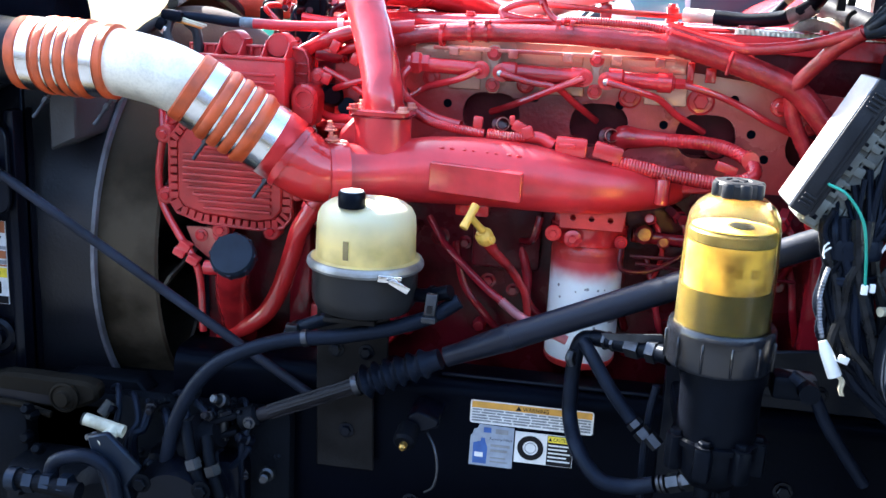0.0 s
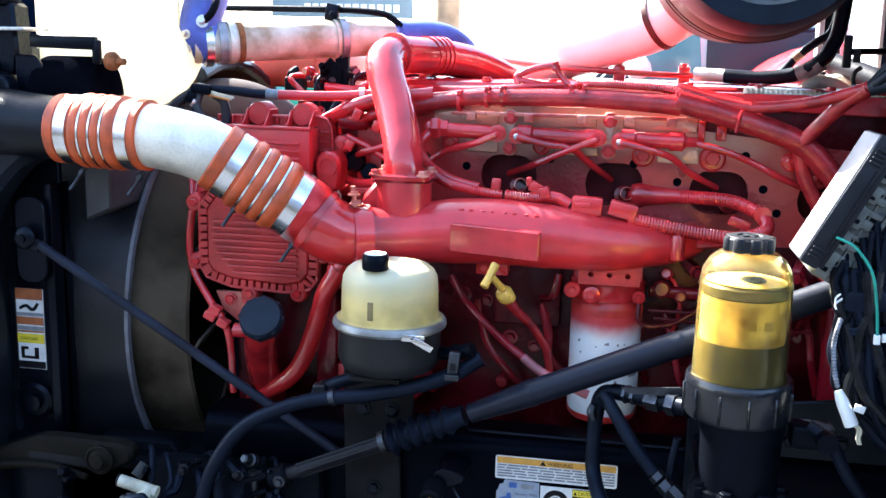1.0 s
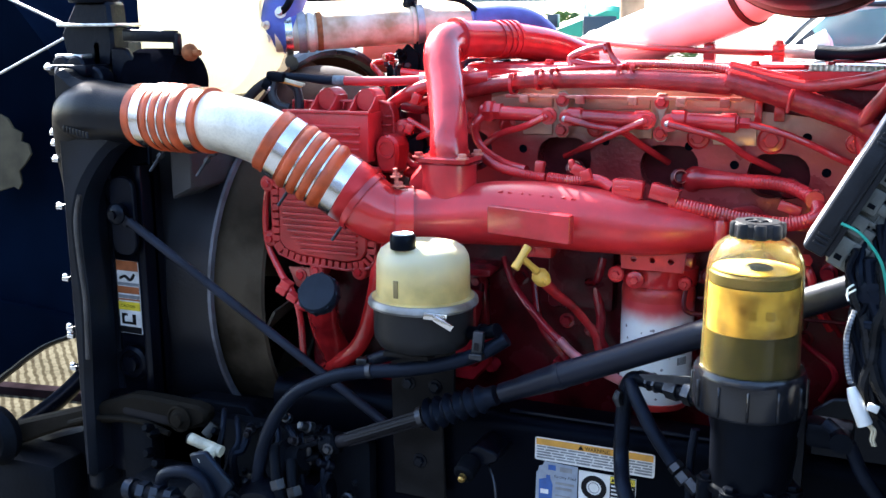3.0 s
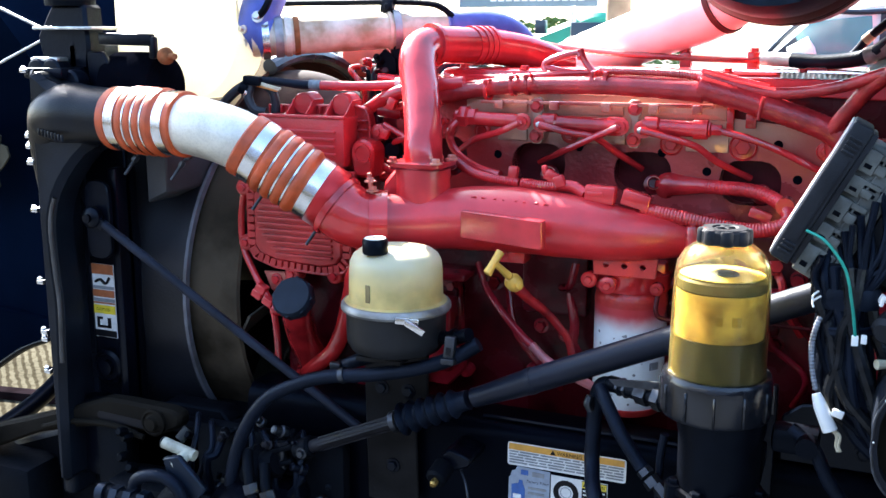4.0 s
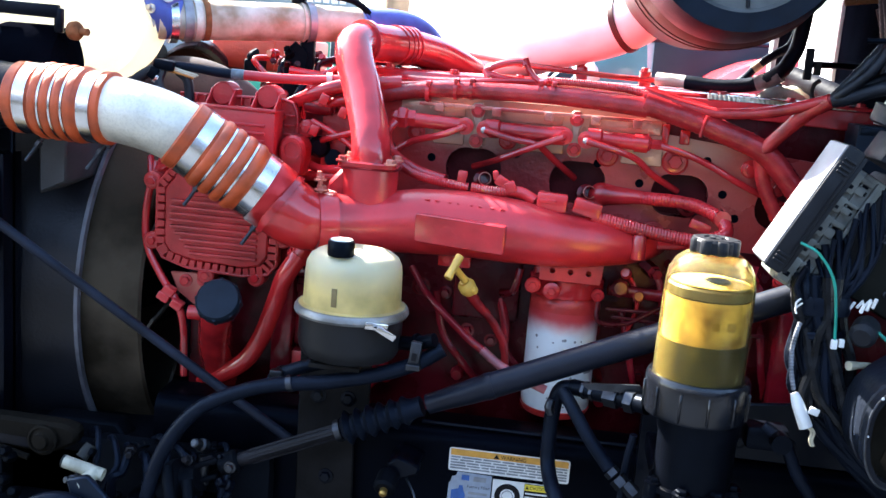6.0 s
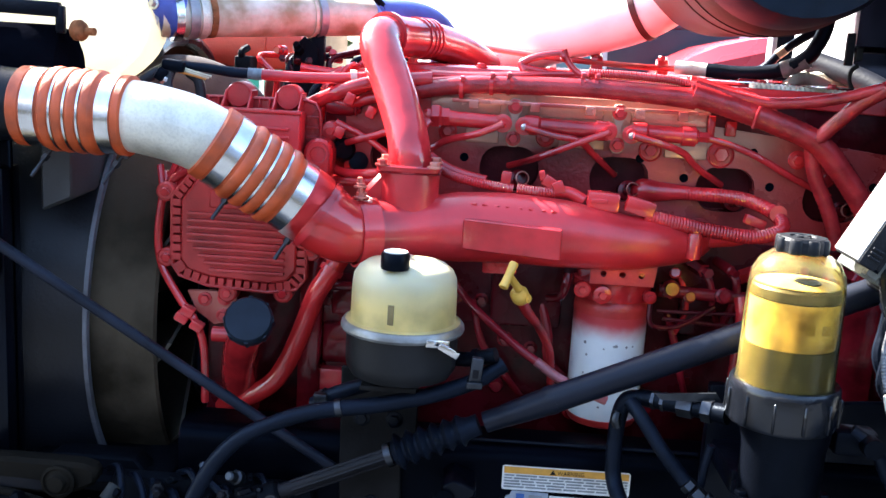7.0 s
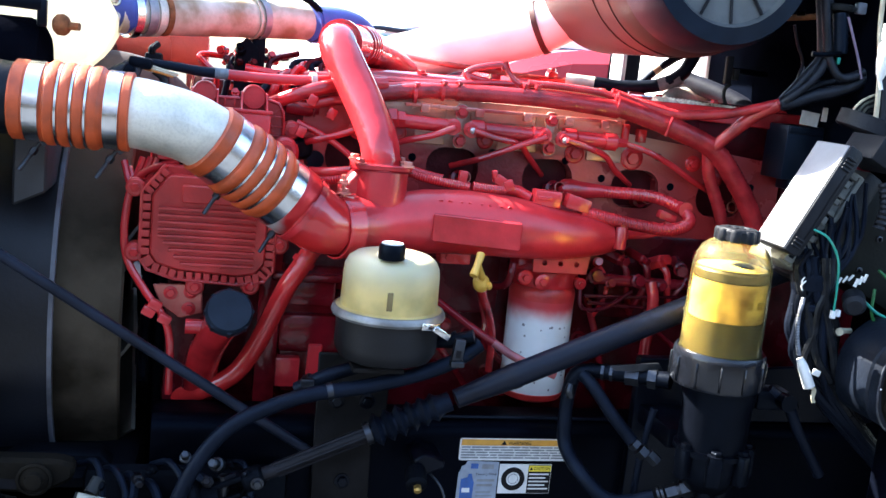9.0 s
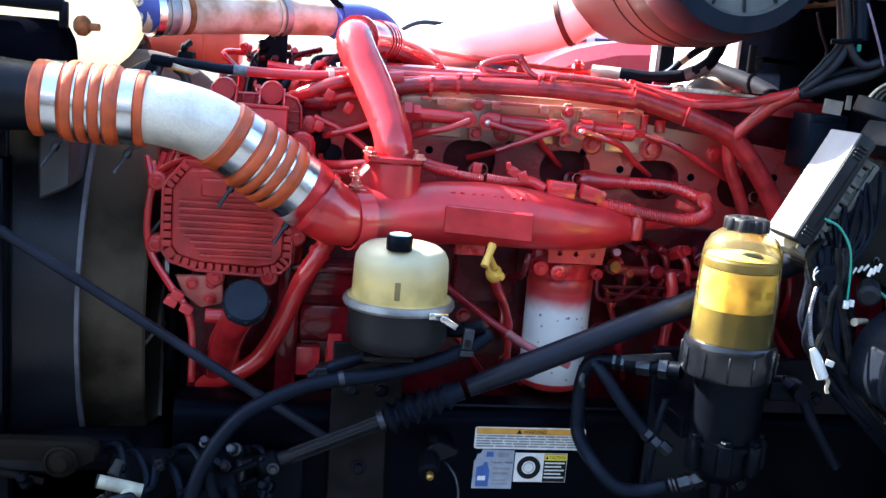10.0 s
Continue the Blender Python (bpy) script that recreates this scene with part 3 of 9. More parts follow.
# bolts in the plate
for x, z, r in ((0.007, 1.489, 0.011), (-0.168, 1.499, 0.009), (0.123, 1.489, 0.013), (0.25, 1.488, 0.009), (-0.40, 1.50, 0.011), (0.30, 1.46, 0.009), (-0.33, 1.50, 0.009)):
    part("bolt", join(bolt((x, 1.667, z), FRONT, r, 0.009), lathe([(r * 1.75, -0.002), (r * 1.75, 0.001), (r * 1.6, 0.002), (r * 1.5, 0.0005)], (x, 1.667, z), FRONT, 22)), RED, head)
for x, z in ((-0.151, 1.477), (-0.008, 1.474), (0.067, 1.446), (0.177, 1.495), (0.21, 1.44), (0.235, 1.40), (-0.30, 1.458), (0.38, 1.45)):
    # black discs on the plate stand for the dark inside small holes
    part("plug_hole", lathe([(0.0075, 0.0003), (0.0068, 0.0010), (0.0055, 0.0006), (0, 0.0006)], (x, 1.668, z), FRONT, 16), CAB_BLACK, head)
# raised lands on the plate
for x0, x1, z0, z1 in ((-0.20, -0.075, 1.532, 1.556), (-0.03, 0.095, 1.530, 1.556), (-0.36, -0.245, 1.532, 1.558), (0.03, 0.10, 1.478, 1.510), (-0.30, -0.245, 1.484, 1.508), (-0.145, -0.07, 1.484, 1.512)):
    part("land", span((x0, 1.663, z0), (x1, 1.675, z1), 0.003), TAN_PINK, head)
part("right_face", span((0.10, 1.672, 1.50), (0.60, 1.72, 1.60), 0.006), RED_DARK, head)
part("top_ledge", prism([(0.10, 1.60), (0.62, 1.60), (0.62, 1.560), (0.24, 1.572), (0.16, 1.585)], (0, 1.672, 0), X, Z, 0.012), RED, head)
part("lug", join(span((0.095, 1.655, 1.512), (0.107, 1.68, 1.552), 0.002), span((0.125, 1.655, 1.520), (0.142, 1.68, 1.545), 0.002)), RED, head)
rocker = part("rocker_cover", span((-0.44, 1.735, 1.575), (0.58, 2.2, 1.607), 0.012), RED, engine)
for i in range(9):
    part("bolt", bolt((-0.40 + 0.12 * i, 1.752, 1.606), Z, 0.008, 0.007), RED, rocker)
# the woven wire sleeve that lies on the cover's edge
for i, y in enumerate((1.70, 1.712)):
    part("woven_sleeve", loom([(0.17, y, 1.600 + 0.002 * i), (0.26, y, 1.598 + 0.002 * i), (0.42, y - 0.005, 1.593)], 0.006, 0.008, 0.002, 8), ALU_STAIN, rocker, "woven metal wire sleeve")

# fuel rail: three thick tubes with end collars, held by bolted straps
fuel_rail = part("fuel_rail", tube([(-0.36, 1.632, 1.525), (-0.245, 1.632, 1.521)], 0.0125, 18, 2), RED, engine)
for x0, x1 in ((-0.198, -0.078), (-0.024, 0.062)):
    part("rail_tube", tube([(x0, 1.632, 1.5205), (x1, 1.632, 1.5185)], 0.0135, 18, 2), RED, fuel_rail)
    part("collar", lathe([(0.0165, -0.012), (0.0165, 0.010), (0.0135, 0.014)], (x0 + 0.004, 1.632, 1.5205), X, 18), RED, fuel_rail)
    part("collar", lathe([(0.0165, -0.010), (0.0165, 0.012), (0.0135, 0.014)], (x1 - 0.004, 1.632, 1.5185), X, 18), RED, fuel_rail)
part("end_plug", lathe([(0.0135, 0), (0.0135, 0.012), (0.0095, 0.014), (0.0095, 0.03)], (0.062, 1.632, 1.5185), X, 6), RED, fuel_rail)
for x in (-0.222, -0.052):
    strap = part("strap", prism([(-0.011, -0.034), (-0.006, -0.040), (0.006, -0.040), (0.011, -0.034), (0.011, -0.018), (0.006, -0.008), (0.006, 0.008), (0.011, 0.018), (0.011, 0.034), (0.006, 0.040), (-0.006, 0.040), (-0.011, 0.034), (-0.011, 0.018), (-0.006, 0.008), (-0.006, -0.008), (-0.011, -0.018)], (x, 1.652, 1.522), X, Z, 0.007, 0.001), TAN_PINK, fuel_rail)
for x in (-0.222, -0.052):
    for z in (1.548, 1.496):
        part("bolt", bolt((x, 1.645, z), FRONT, 0.0085, 0.010), RED, fuel_rail)
# rings where the lines leave the rail, with bright bare nuts on two
for x, z, m in ((-0.206, 1.519, WHITE_PL), (-0.033, 1.516, WHITE_PL), (-0.241, 1.521, RED), (-0.071, 1.519, RED)):
    part("line_nut", lathe([(0.015, 0), (0.015, 0.006), (0.010, 0.007), (0.010, 0.016)], (x, 1.628, z), FRONT, 20), RED, fuel_rail)
    part("line_tip", lathe([(0.0055, 0), (0.0055, 0.006), (0.003, 0.008)], (x - 0.001, 1.612, z - 0.001), FRONT, 12), ZINC if m is WHITE_PL else RED, fuel_rail)
for pts in (
    [(-0.206, 1.606, 1.519), (-0.16, 1.612, 1.508), (-0.115, 1.625, 1.50), (-0.085, 1.65, 1.475), (-0.045, 1.69, 1.442)],
    [(-0.033, 1.604, 1.516), (0.02, 1.612, 1.503), (0.055, 1.628, 1.49), (0.085, 1.65, 1.465), (0.135, 1.69, 1.436)],
    [(-0.071, 1.606, 1.519), (-0.12, 1.618, 1.497), (-0.18, 1.638, 1.468), (-0.225, 1.68, 1.447)],
    [(-0.241, 1.606, 1.521), (-0.28, 1.615, 1.503), (-0.33, 1.632, 1.487), (-0.37, 1.648, 1.462)],
    [(0.088, 1.632, 1.5175), (0.14, 1.632, 1.505), (0.19, 1.64, 1.485), (0.24, 1.655, 1.46), (0.318, 1.692, 1.428)],
    [(-0.36, 1.618, 1.519), (-0.369, 1.612, 1.506), (-0.371, 1.612, 1.490), (-0.361, 1.608, 1.470), (-0.340, 1.600, 1.455), (-0.305, 1.587, 1.441), (-0.262, 1.572, 1.434)],
):
    part("fuel_line", tube(pts, 0.0074 if pts[0][0] == -0.36 else 0.0058, 10, 6), RED, fuel_rail)
part("end_nut", join(lathe([(0.018, 0), (0.020, 0.004), (0.020, 0.014), (0.0155, 0.018), (0.0155, 0.030)], (-0.358, 1.631, 1.5265), X, 6), lathe([(0.010, 0), (0.014, 0.005), (0.014, 0.012)], (-0.369, 1.630, 1.525), X, 12)), RED, fuel_rail)
# long strip above the rail with its little tabs
strip = part("heat_strip", box((-0.125, 1.648, 1.5535), (0.40, 0.014, 0.006), Matrix.Rotation(radians(-0.3), 3, "Y"), 0.001), RED_WORN, engine)
for x in (-0.29, -0.19, -0.10, -0.02, 0.05):
    part("tab", span((x - 0.008, 1.636, 1.541), (x + 0.008, 1.648, 1.556), 0.002), RED_WORN, strip)

# gear covers at the front end
COVER = [(-0.722, 1.424), (-0.757, 1.380), (-0.757, 1.270), (-0.745, 1.252), (-0.70, 1.238), (-0.60, 1.233), (-0.556, 1.240), (-0.541, 1.258), (-0.541, 1.424)]
cover = part("gear_cover", prism(COVER, (0, 1.585, 0), X, Z, 0.016, 0.003), RED_DUSTY, engine, "ribbed dusty red gear cover")
PANEL = [(-0.716, 1.410), (-0.741, 1.375), (-0.741, 1.280), (-0.730, 1.264), (-0.695, 1.254), (-0.60, 1.248), (-0.570, 1.254), (-0.556, 1.272), (-0.556, 1.410)]
part("panel", prism(PANEL, (0, 1.570, 0), X, Z, 0.022, 0.003), RED_DUSTY, cover)
part("raised_panel", prism([(-0.695, 1.366), (-0.57, 1.366), (-0.57, 1.396), (-0.695, 1.396)], (0, 1.549, 0), X, Z, 0.007, 0.0025), RED_DUSTY, cover)
for i in range(9):
    left = -0.730 if i < 5 else -0.730 + 0.009 * (i - 4)
    part("rib", box(((left - 0.574) / 2, 1.546, 1.3555 - 0.0112 * i), (-0.574 - left, 0.011, 0.0056), None, 0.0018), RED_DUSTY, cover)


def teeth_between(inner, outer, y, depth, step, gap):
    """A row of square teeth that fills the groove between two outlines."""
    rows = None
    for (a, b), (c, d) in zip(zip(inner, inner[1:]), zip(outer, outer[1:])):
        a, b, c, d = (Vector((p[0], 0, p[1])) for p in (a, b, c, d))
        count = max(1, round((d - c).length / step))
        for k in range(count):
            f = (k + 0.5) / count
            p, q = a.lerp(b, f), c.lerp(d, f)
            along = (d - c).normalized()
            t = box(((p.x + q.x) / 2, y, (p.z + q.z) / 2), ((d - c).length / count - gap, depth, (q - p).length - 0.003), Matrix.Rotation(math.atan2(-along.z, along.x), 3, "Y"), 0.0010, 1)
            rows = t if rows is None else join(rows, t)
    return rows


tagged(part("rim_teeth", teeth_between(PANEL, COVER, 1.560, 0.018, 0.0150, 0.0042), RED_DUSTY, cover), kind="stuff")
part("rim", join(sweep([Vector((x, 1.555, z)) for x, z in COVER], [0.0032] * len(COVER), 8), sweep([Vector((x, 1.562, z)) for x, z in COVER], [0.0034] * len(COVER), 8)), RED_DUSTY, cover)
for x, z in ((-0.766, 1.279), (-0.667, 1.226), (-0.577, 1.231), (-0.533, 1.303), (-0.768, 1.385)):
    part("ear", lathe([(0.0155, 0), (0.0155, 0.026), (0.0125, 0.029), (0.009, 0.029), (0.009, 0.026), (0, 0.026)], (x, 1.583, z), FRONT, 20), RED_DUSTY, cover)
    part("bolt", bolt((x, 1.556, z), FRONT, 0.0075, 0.007), RED, cover)
# the upper cover: a ribbed box before a gridded flange with two round ears
upper = part("upper_gear_cover", span((-0.738, 1.572, 1.430), (-0.560, 1.640, 1.521), 0.006), RED_CASE, engine, "boxy ribbed red upper gear cover")
for i in range(5):
    part("rib", box((-0.650, 1.571, 1.494 - 0.0135 * i), (0.145, 0.006, 0.0055), None, 0.0018), RED_CASE, upper)
part("top_lip", span((-0.738, 1.568, 1.517), (-0.558, 1.578, 1.5235), 0.002), RED_CASE, upper)
FLANGE = [(-0.748, 1.405), (-0.748, 1.535), (-0.560, 1.538), (-0.545, 1.533), (-0.538, 1.520), (-0.536, 1.500), (-0.536, 1.405)]
part("flange", prism(FLANGE, (0, 1.655, 0), X, Z, 0.026, 0.003), RED_CASE, upper)
part("flange_rim", sweep([Vector((x, 1.627, z)) for x, z in FLANGE], [0.003] * len(FLANGE), 8), RED_CASE, upper)
for k in range(6):
    part("grid_rib", box((-0.548, 1.624, 1.512 - 0.0165 * k), (0.020, 0.012, 0.0028), None, 0.0008, 1), RED_CASE, upper)
for k in range(11):
    part("grid_rib", box((-0.735 + 0.0165 * k, 1.624, 1.529), (0.0028, 0.012, 0.014), None, 0.0008, 1), RED_CASE, upper)
for x in (-0.669, -0.588):
    part("ear", lathe([(0.0205, 0), (0.0205, 0.040), (0.0185, 0.043), (0.0185, 0.041), (0, 0.0415)], (x, 1.657, 1.541), FRONT, 28), RED_CASE, upper)
    for dx in (-0.0215, 0.0195):
        part("web", prism([(1.655, 1.520), (1.575, 1.520), (1.592, 1.5265), (1.606, 1.538), (1.616, 1.549), (1.655, 1.549)], (x + dx, 0, 0), Y, Z, 0.0032, 0.0008), RED_CASE, upper)
lobe = [(-0.533 + 0.024 * math.cos(radians(a)), 1.458 + 0.024 * math.sin(radians(a))) for a in range(0, 181, 20)] + [(-0.552, 1.412), (-0.514, 1.412)]
part("lobe", prism(lobe, (0, 1.640, 0), X, Z, 0.052, 0.005), RED_CASE, upper)
part("lobe_ring", lathe([(0.018, 0), (0.018, 0.005), (0.013, 0.005), (0.012, 0.002), (0, 0.002)], (-0.533, 1.589, 1.456), FRONT, 24), RED_CASE, upper)
part("side_ear", join(lathe([(0.0155, 0), (0.0155, 0.025), (0.0125, 0.028)], (-0.521, 1.655, 1.491), FRONT, 20), bolt((-0.521, 1.628, 1.491), FRONT, 0.008, 0.006)), RED_CASE, upper)
part("front_sensor", join(lathe([(0.013, 0), (0.019, 0.008), (0.020, 0.024), (0.014, 0.030), (0, 0.031)], (-0.507, 1.668, 1.462), (0.35, -1, -0.1), 22), lathe([(0.016, 0), (0.016, 0.018), (0, 0.020)], (-0.478, 1.672, 1.438), (0.2, -1, 0.2), 18)), PLASTIC, engine, "black plastic sensor bodies")
part("front_plug", join(lathe([(0.0135, 0), (0.0145, 0.006), (0.0145, 0.040), (0.011, 0.046), (0, 0.047)], (-0.530, 1.660, 1.531), (1, -0.08, -0.06), 20), bolt((-0.482, 1.656, 1.528), (1, -0.08, -0.06), 0.009, 0.008)), RED_SHADE, engine)
part("side_casting", span((-0.54, 1.69, 1.36), (-0.46, 1.74, 1.55), 0.008), RED_DARK, engine)
# the rail's front end and the crossing lines beside the tall pipe
for pts, r in (
    ([(-0.512, 1.640, 1.505), (-0.47, 1.628, 1.488), (-0.435, 1.620, 1.468), (-0.405, 1.61, 1.445)], 0.0058),
    ([(-0.38, 1.615, 1.520), (-0.43, 1.618, 1.495), (-0.48, 1.63, 1.478), (-0.505, 1.66, 1.468)], 0.0062),
    ([(-0.535, 1.66, 1.545), (-0.50, 1.652, 1.535), (-0.45, 1.648, 1.548), (-0.40, 1.65, 1.552)], 0.0095),
    ([(-0.56, 1.67, 1.530), (-0.50, 1.64, 1.558), (-0.44, 1.645, 1.575), (-0.36, 1.652, 1.584)], 0.0125),
    ([(-0.54, 1.655, 1.44), (-0.50, 1.63, 1.425), (-0.46, 1.60, 1.428), (-0.42, 1.58, 1.436)], 0.0080),
):
    part("front_line", tube(pts, r, 12, 6), RED, fuel_rail)
part("front_loom", loom([(-0.525, 1.66, 1.405), (-0.49, 1.63, 1.412), (-0.45, 1.60, 1.416), (-0.41, 1.575, 1.428)], 0.0085, 0.0045, 0.0012, 12), RED, fuel_rail)
for p in ((-0.49, 1.628, 1.545), (-0.455, 1.63, 1.525), (-0.505, 1.63, 1.49)):
    part("front_clip", box(p, (0.016, 0.016, 0.020), Matrix.Rotation(0.4, 3, "Y"), 0.003), RED, fuel_rail)
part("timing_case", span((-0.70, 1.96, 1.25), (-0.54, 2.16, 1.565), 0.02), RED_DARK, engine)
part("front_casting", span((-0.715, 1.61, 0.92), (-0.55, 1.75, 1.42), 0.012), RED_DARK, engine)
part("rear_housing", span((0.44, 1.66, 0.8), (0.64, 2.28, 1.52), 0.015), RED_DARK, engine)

# small bracket, filler neck and breather below the cover
tab = part("lifting_tab", prism([(-0.735, 1.225), (-0.655, 1.228), (-0.652, 1.178), (-0.690, 1.168), (-0.72, 1.19)], (0, 1.575, 0), X, Z, 0.010, 0.002), RED_WORN, engine)
for x, z in ((-0.705, 1.212), (-0.673, 1.215), (-0.675, 1.186)):
    part("bolt", bolt((x, 1.564, z), FRONT, 0.008, 0.007), RED, tab)
neck = part("oil_filler_neck", tube([(-0.650, 1.63, 1.01), (-0.648, 1.572, 1.088), (-0.636, 1.528, 1.142), (-0.615, 1.482, 1.195)], [0.031, 0.030, 0.029, 0.028], 20), RED, engine)
axis = Vector((0.05, -0.80, 0.55)).normalized()
part("neck_collar", lathe([(0.031, 0), (0.031, 0.012), (0.028, 0.015)], (-0.618, 1.492, 1.190), axis, 24), RED, neck)
part("stub", tube([(-0.640, 1.512, 1.170), (-0.678, 1.512, 1.170)], 0.0125, 14, 2), RED, neck)
fill_cap = thing("oil_filler_cap", (-0.606, 1.474, 1.205), "dark blue-grey ribbed plastic oil filler cap", "filler cap")
prof = [(0.036, 0), (0.0375, 0.004), (0.0375, 0.020), (0.034, 0.025), (0.012, 0.026), (0, 0.026)]
bm = lathe(prof, (-0.612, 1.478, 1.200), axis, 32)
CAP_BLUE = mat("blue_grey_cap_plastic", (0.012, 0.018, 0.029), 0.45, vary=0.25, scale=30, bump=0.15, fine=300)
part("cap_body", bm, CAP_BLUE, fill_cap)
u, v, w = frame_of(axis)
for k in range(8):
    a = 2 * math.pi * k / 8
    part("grip", tube([Vector((-0.612, 1.478, 1.200)) + (u * math.cos(a) + v * math.sin(a)) * 0.0350 + w * h for h in (0.002, 0.021)], 0.0042, 8, 2), CAP_BLUE, fill_cap)
part("sensor_wire", tube([(-0.705, 1.58, 1.43), (-0.765, 1.575, 1.40), (-0.782, 1.57, 1.34), (-0.778, 1.565, 1.27), (-0.745, 1.555, 1.215), (-0.715, 1.55, 1.175), (-0.702, 1.55, 1.13), (-0.70, 1.555, 1.04)], 0.0065, 10), RED, engine)
for p in ((-0.728, 1.548, 1.195), (-0.712, 1.545, 1.172), (-0.738, 1.55, 1.183)):
    part("connector", box(p, (0.022, 0.02, 0.016), Matrix.Rotation(0.5, 3, "Y"), 0.003), RED, engine)
part("wire_cluster", join(*[tube([(-0.79 + 0.008 * i, 1.60, 1.42 - 0.01 * i), (-0.775 + 0.01 * i, 1.575, 1.385), (-0.76 + 0.012 * i, 1.59, 1.43)], 0.006, 8) for i in range(3)]), RED, engine)
water = part("coolant_pipe", tube([(-0.468, 1.535, 1.33), (-0.492, 1.522, 1.288), (-0.516, 1.522, 1.247), (-0.530, 1.535, 1.210), (-0.555, 1.553, 1.142), (-0.573, 1.560, 1.105), (-0.588, 1.562, 1.082), (-0.610, 1.566, 1.062), (-0.644, 1.58, 1.039), (-0.685, 1.62, 1.012)], 0.0165, 20), RED_BRIGHT, engine)
part("hose_clamp", band((-0.494, 1.522, 1.285), (-0.024, -0.003, -0.042), 0.0182, 0.010), RED, water)
part("bead", band((-0.475, 1.531, 1.319), (-0.024, -0.01, -0.042), 0.0182, 0.012, 0.003), RED, water)

# intake manifold
manifold = part("intake_manifold", tube([(-0.452, 1.468, 1.357), (-0.38, 1.505, 1.358), (-0.30, 1.527, 1.364), (-0.22, 1.535, 1.366), (-0.14, 1.538, 1.362), (-0.05, 1.545, 1.354), (0.02, 1.562, 1.353), (0.07, 1.60, 1.352), (0.10, 1.66, 1.352)],
                                           [0.046, 0.047, 0.054, 0.055, 0.053, 0.045, 0.037, 0.032, 0.03], 32), RED_MANIFOLD, engine, "glossy red intake manifold")
part("inlet_elbow", tube([(-0.528, 1.449, 1.396), (-0.502, 1.45, 1.378), (-0.478, 1.456, 1.364), (-0.452, 1.468, 1.357)], [0.051, 0.053, 0.051, 0.048], 32), RED_BRIGHT, manifold)
for p, d, r in (((-0.452, 1.468, 1.357), (0.9, 0.42, 0.0), 0.050), ((-0.510, 1.449, 1.383), (0.8, 0.1, -0.58), 0.054)):
    part("bead", band(p, d, r, 0.010, 0.003), RED, manifold)
part("clamp_band", band((-0.440, 1.474, 1.357), (0.9, 0.42, 0.0), 0.0495, 0.024, 0.004), RED_BRIGHT, manifold)
part("clamp_bolt", join(tube([(-0.446, 1.458, 1.395), (-0.449, 1.45, 1.442)], 0.004, 8, 2), bolt((-0.446, 1.457, 1.412), Z, 0.008, 0.008), bolt((-0.448, 1.452, 1.428), Z, 0.007, 0.006), box((-0.444, 1.462, 1.404), (0.03, 0.02, 0.008), None, 0.002)), RED_WORN, manifold)
part("pipe_boss", join(lathe([(0.0465, -0.075), (0.0465, 0.005), (0.0455, 0.012)], (-0.381, 1.519, 1.438), Z, 40), prism([(-0.447, 1.385), (-0.40, 1.385), (-0.40, 1.446), (-0.423, 1.446), (-0.447, 1.418)], (0, 1.545, 0), X, Z, 0.050, 0.006)), RED_MANIFOLD, manifold)
part("flange", prism([(a, b) for a, b in rounded(0.096, 0.092, 0.018)], (-0.381, 1.519, 1.449), X, Y, 0.010, 0.002), RED, manifold)
part("flange_gasket", prism([(a, b) for a, b in rounded(0.098, 0.094, 0.019)], (-0.381, 1.519, 1.4475), X, Y, 0.0014, 0), RED_SHADE, manifold)
for x, y in ((-0.342, 1.551), (-0.420, 1.482), (-0.342, 1.482), (-0.420, 1.551)):
    part("bolt", bolt((x, y, 1.459), Z, 0.0075, 0.008), RED_WORN, manifold)
part("name_plate", prism([(a, b) for a, b in rounded(0.148, 0.046, 0.003, 2)], (-0.2185, 1.4745, 1.362), (0.142, -0.024, -0.004), (0.0, -0.02, 1.0), 0.016, 0.0015), RED_CAST, manifold, "blank raised red data plate")
for i in range(8):
    x = -0.280 + 0.0175 * i
    part("raised_mark", box((x, 1.4955 + 0.0006 * i, 1.4055 - 0.0008 * i), (0.010, 0.004, 0.006), Matrix.Rotation(radians(40), 3, "X") @ Matrix.Rotation(0.5 if i % 2 else -0.35, 3, "Y"), 0.002), RED_MANIFOLD, manifold)
part("end_boss", join(lathe([(0.012, 0), (0.012, 0.036), (0.010, 0.04)], (0.068, 1.545, 1.335), Z, 16), bolt((0.068, 1.545, 1.374), Z, 0.007, 0.006, False)), RED, manifold)
part("lower_flange", join(span((-0.26, 1.54, 1.290), (-0.205, 1.60, 1.315), 0.004), bolt((-0.245, 1.539, 1.303), FRONT, 0.008, 0.006)), RED, manifold)
cross = part("crossover_pipe", tube([(-0.380, 1.519, 1.452), (-0.383, 1.524, 1.480), (-0.392, 1.545, 1.512), (-0.416, 1.588, 1.566), (-0.440, 1.628, 1.614), (-0.449, 1.662, 1.640), (-0.440, 1.70, 1.648), (-0.413, 1.755, 1.648), (-0.375, 1.835, 1.645), (-0.33, 1.92, 1.632), (-0.27, 1.99, 1.60)],
                                      [0.033, 0.0325, 0.0325, 0.033, 0.0335, 0.034, 0.034, 0.034, 0.034, 0.034, 0.034], 28), RED, engine, "tall glossy red crossover pipe")
part("elbow_lip", band((-0.441, 1.698, 1.648), (0.25, 0.6, 0.0), 0.034, 0.010, 0.006), RED, cross)
for t in (0.0, 0.018, 0.032, 0.046):
    part("bead", band((-0.40 + t * 0.42, 1.785 + t * 0.9, 1.6475), (0.42, 0.9, 0), 0.034, 0.006, 0.003), RED, cross)
part("base_bead", band((-0.381, 1.520, 1.4645), (-0.05, 0.1, 1), 0.0335, 0.005, 0.0015), RED, cross)

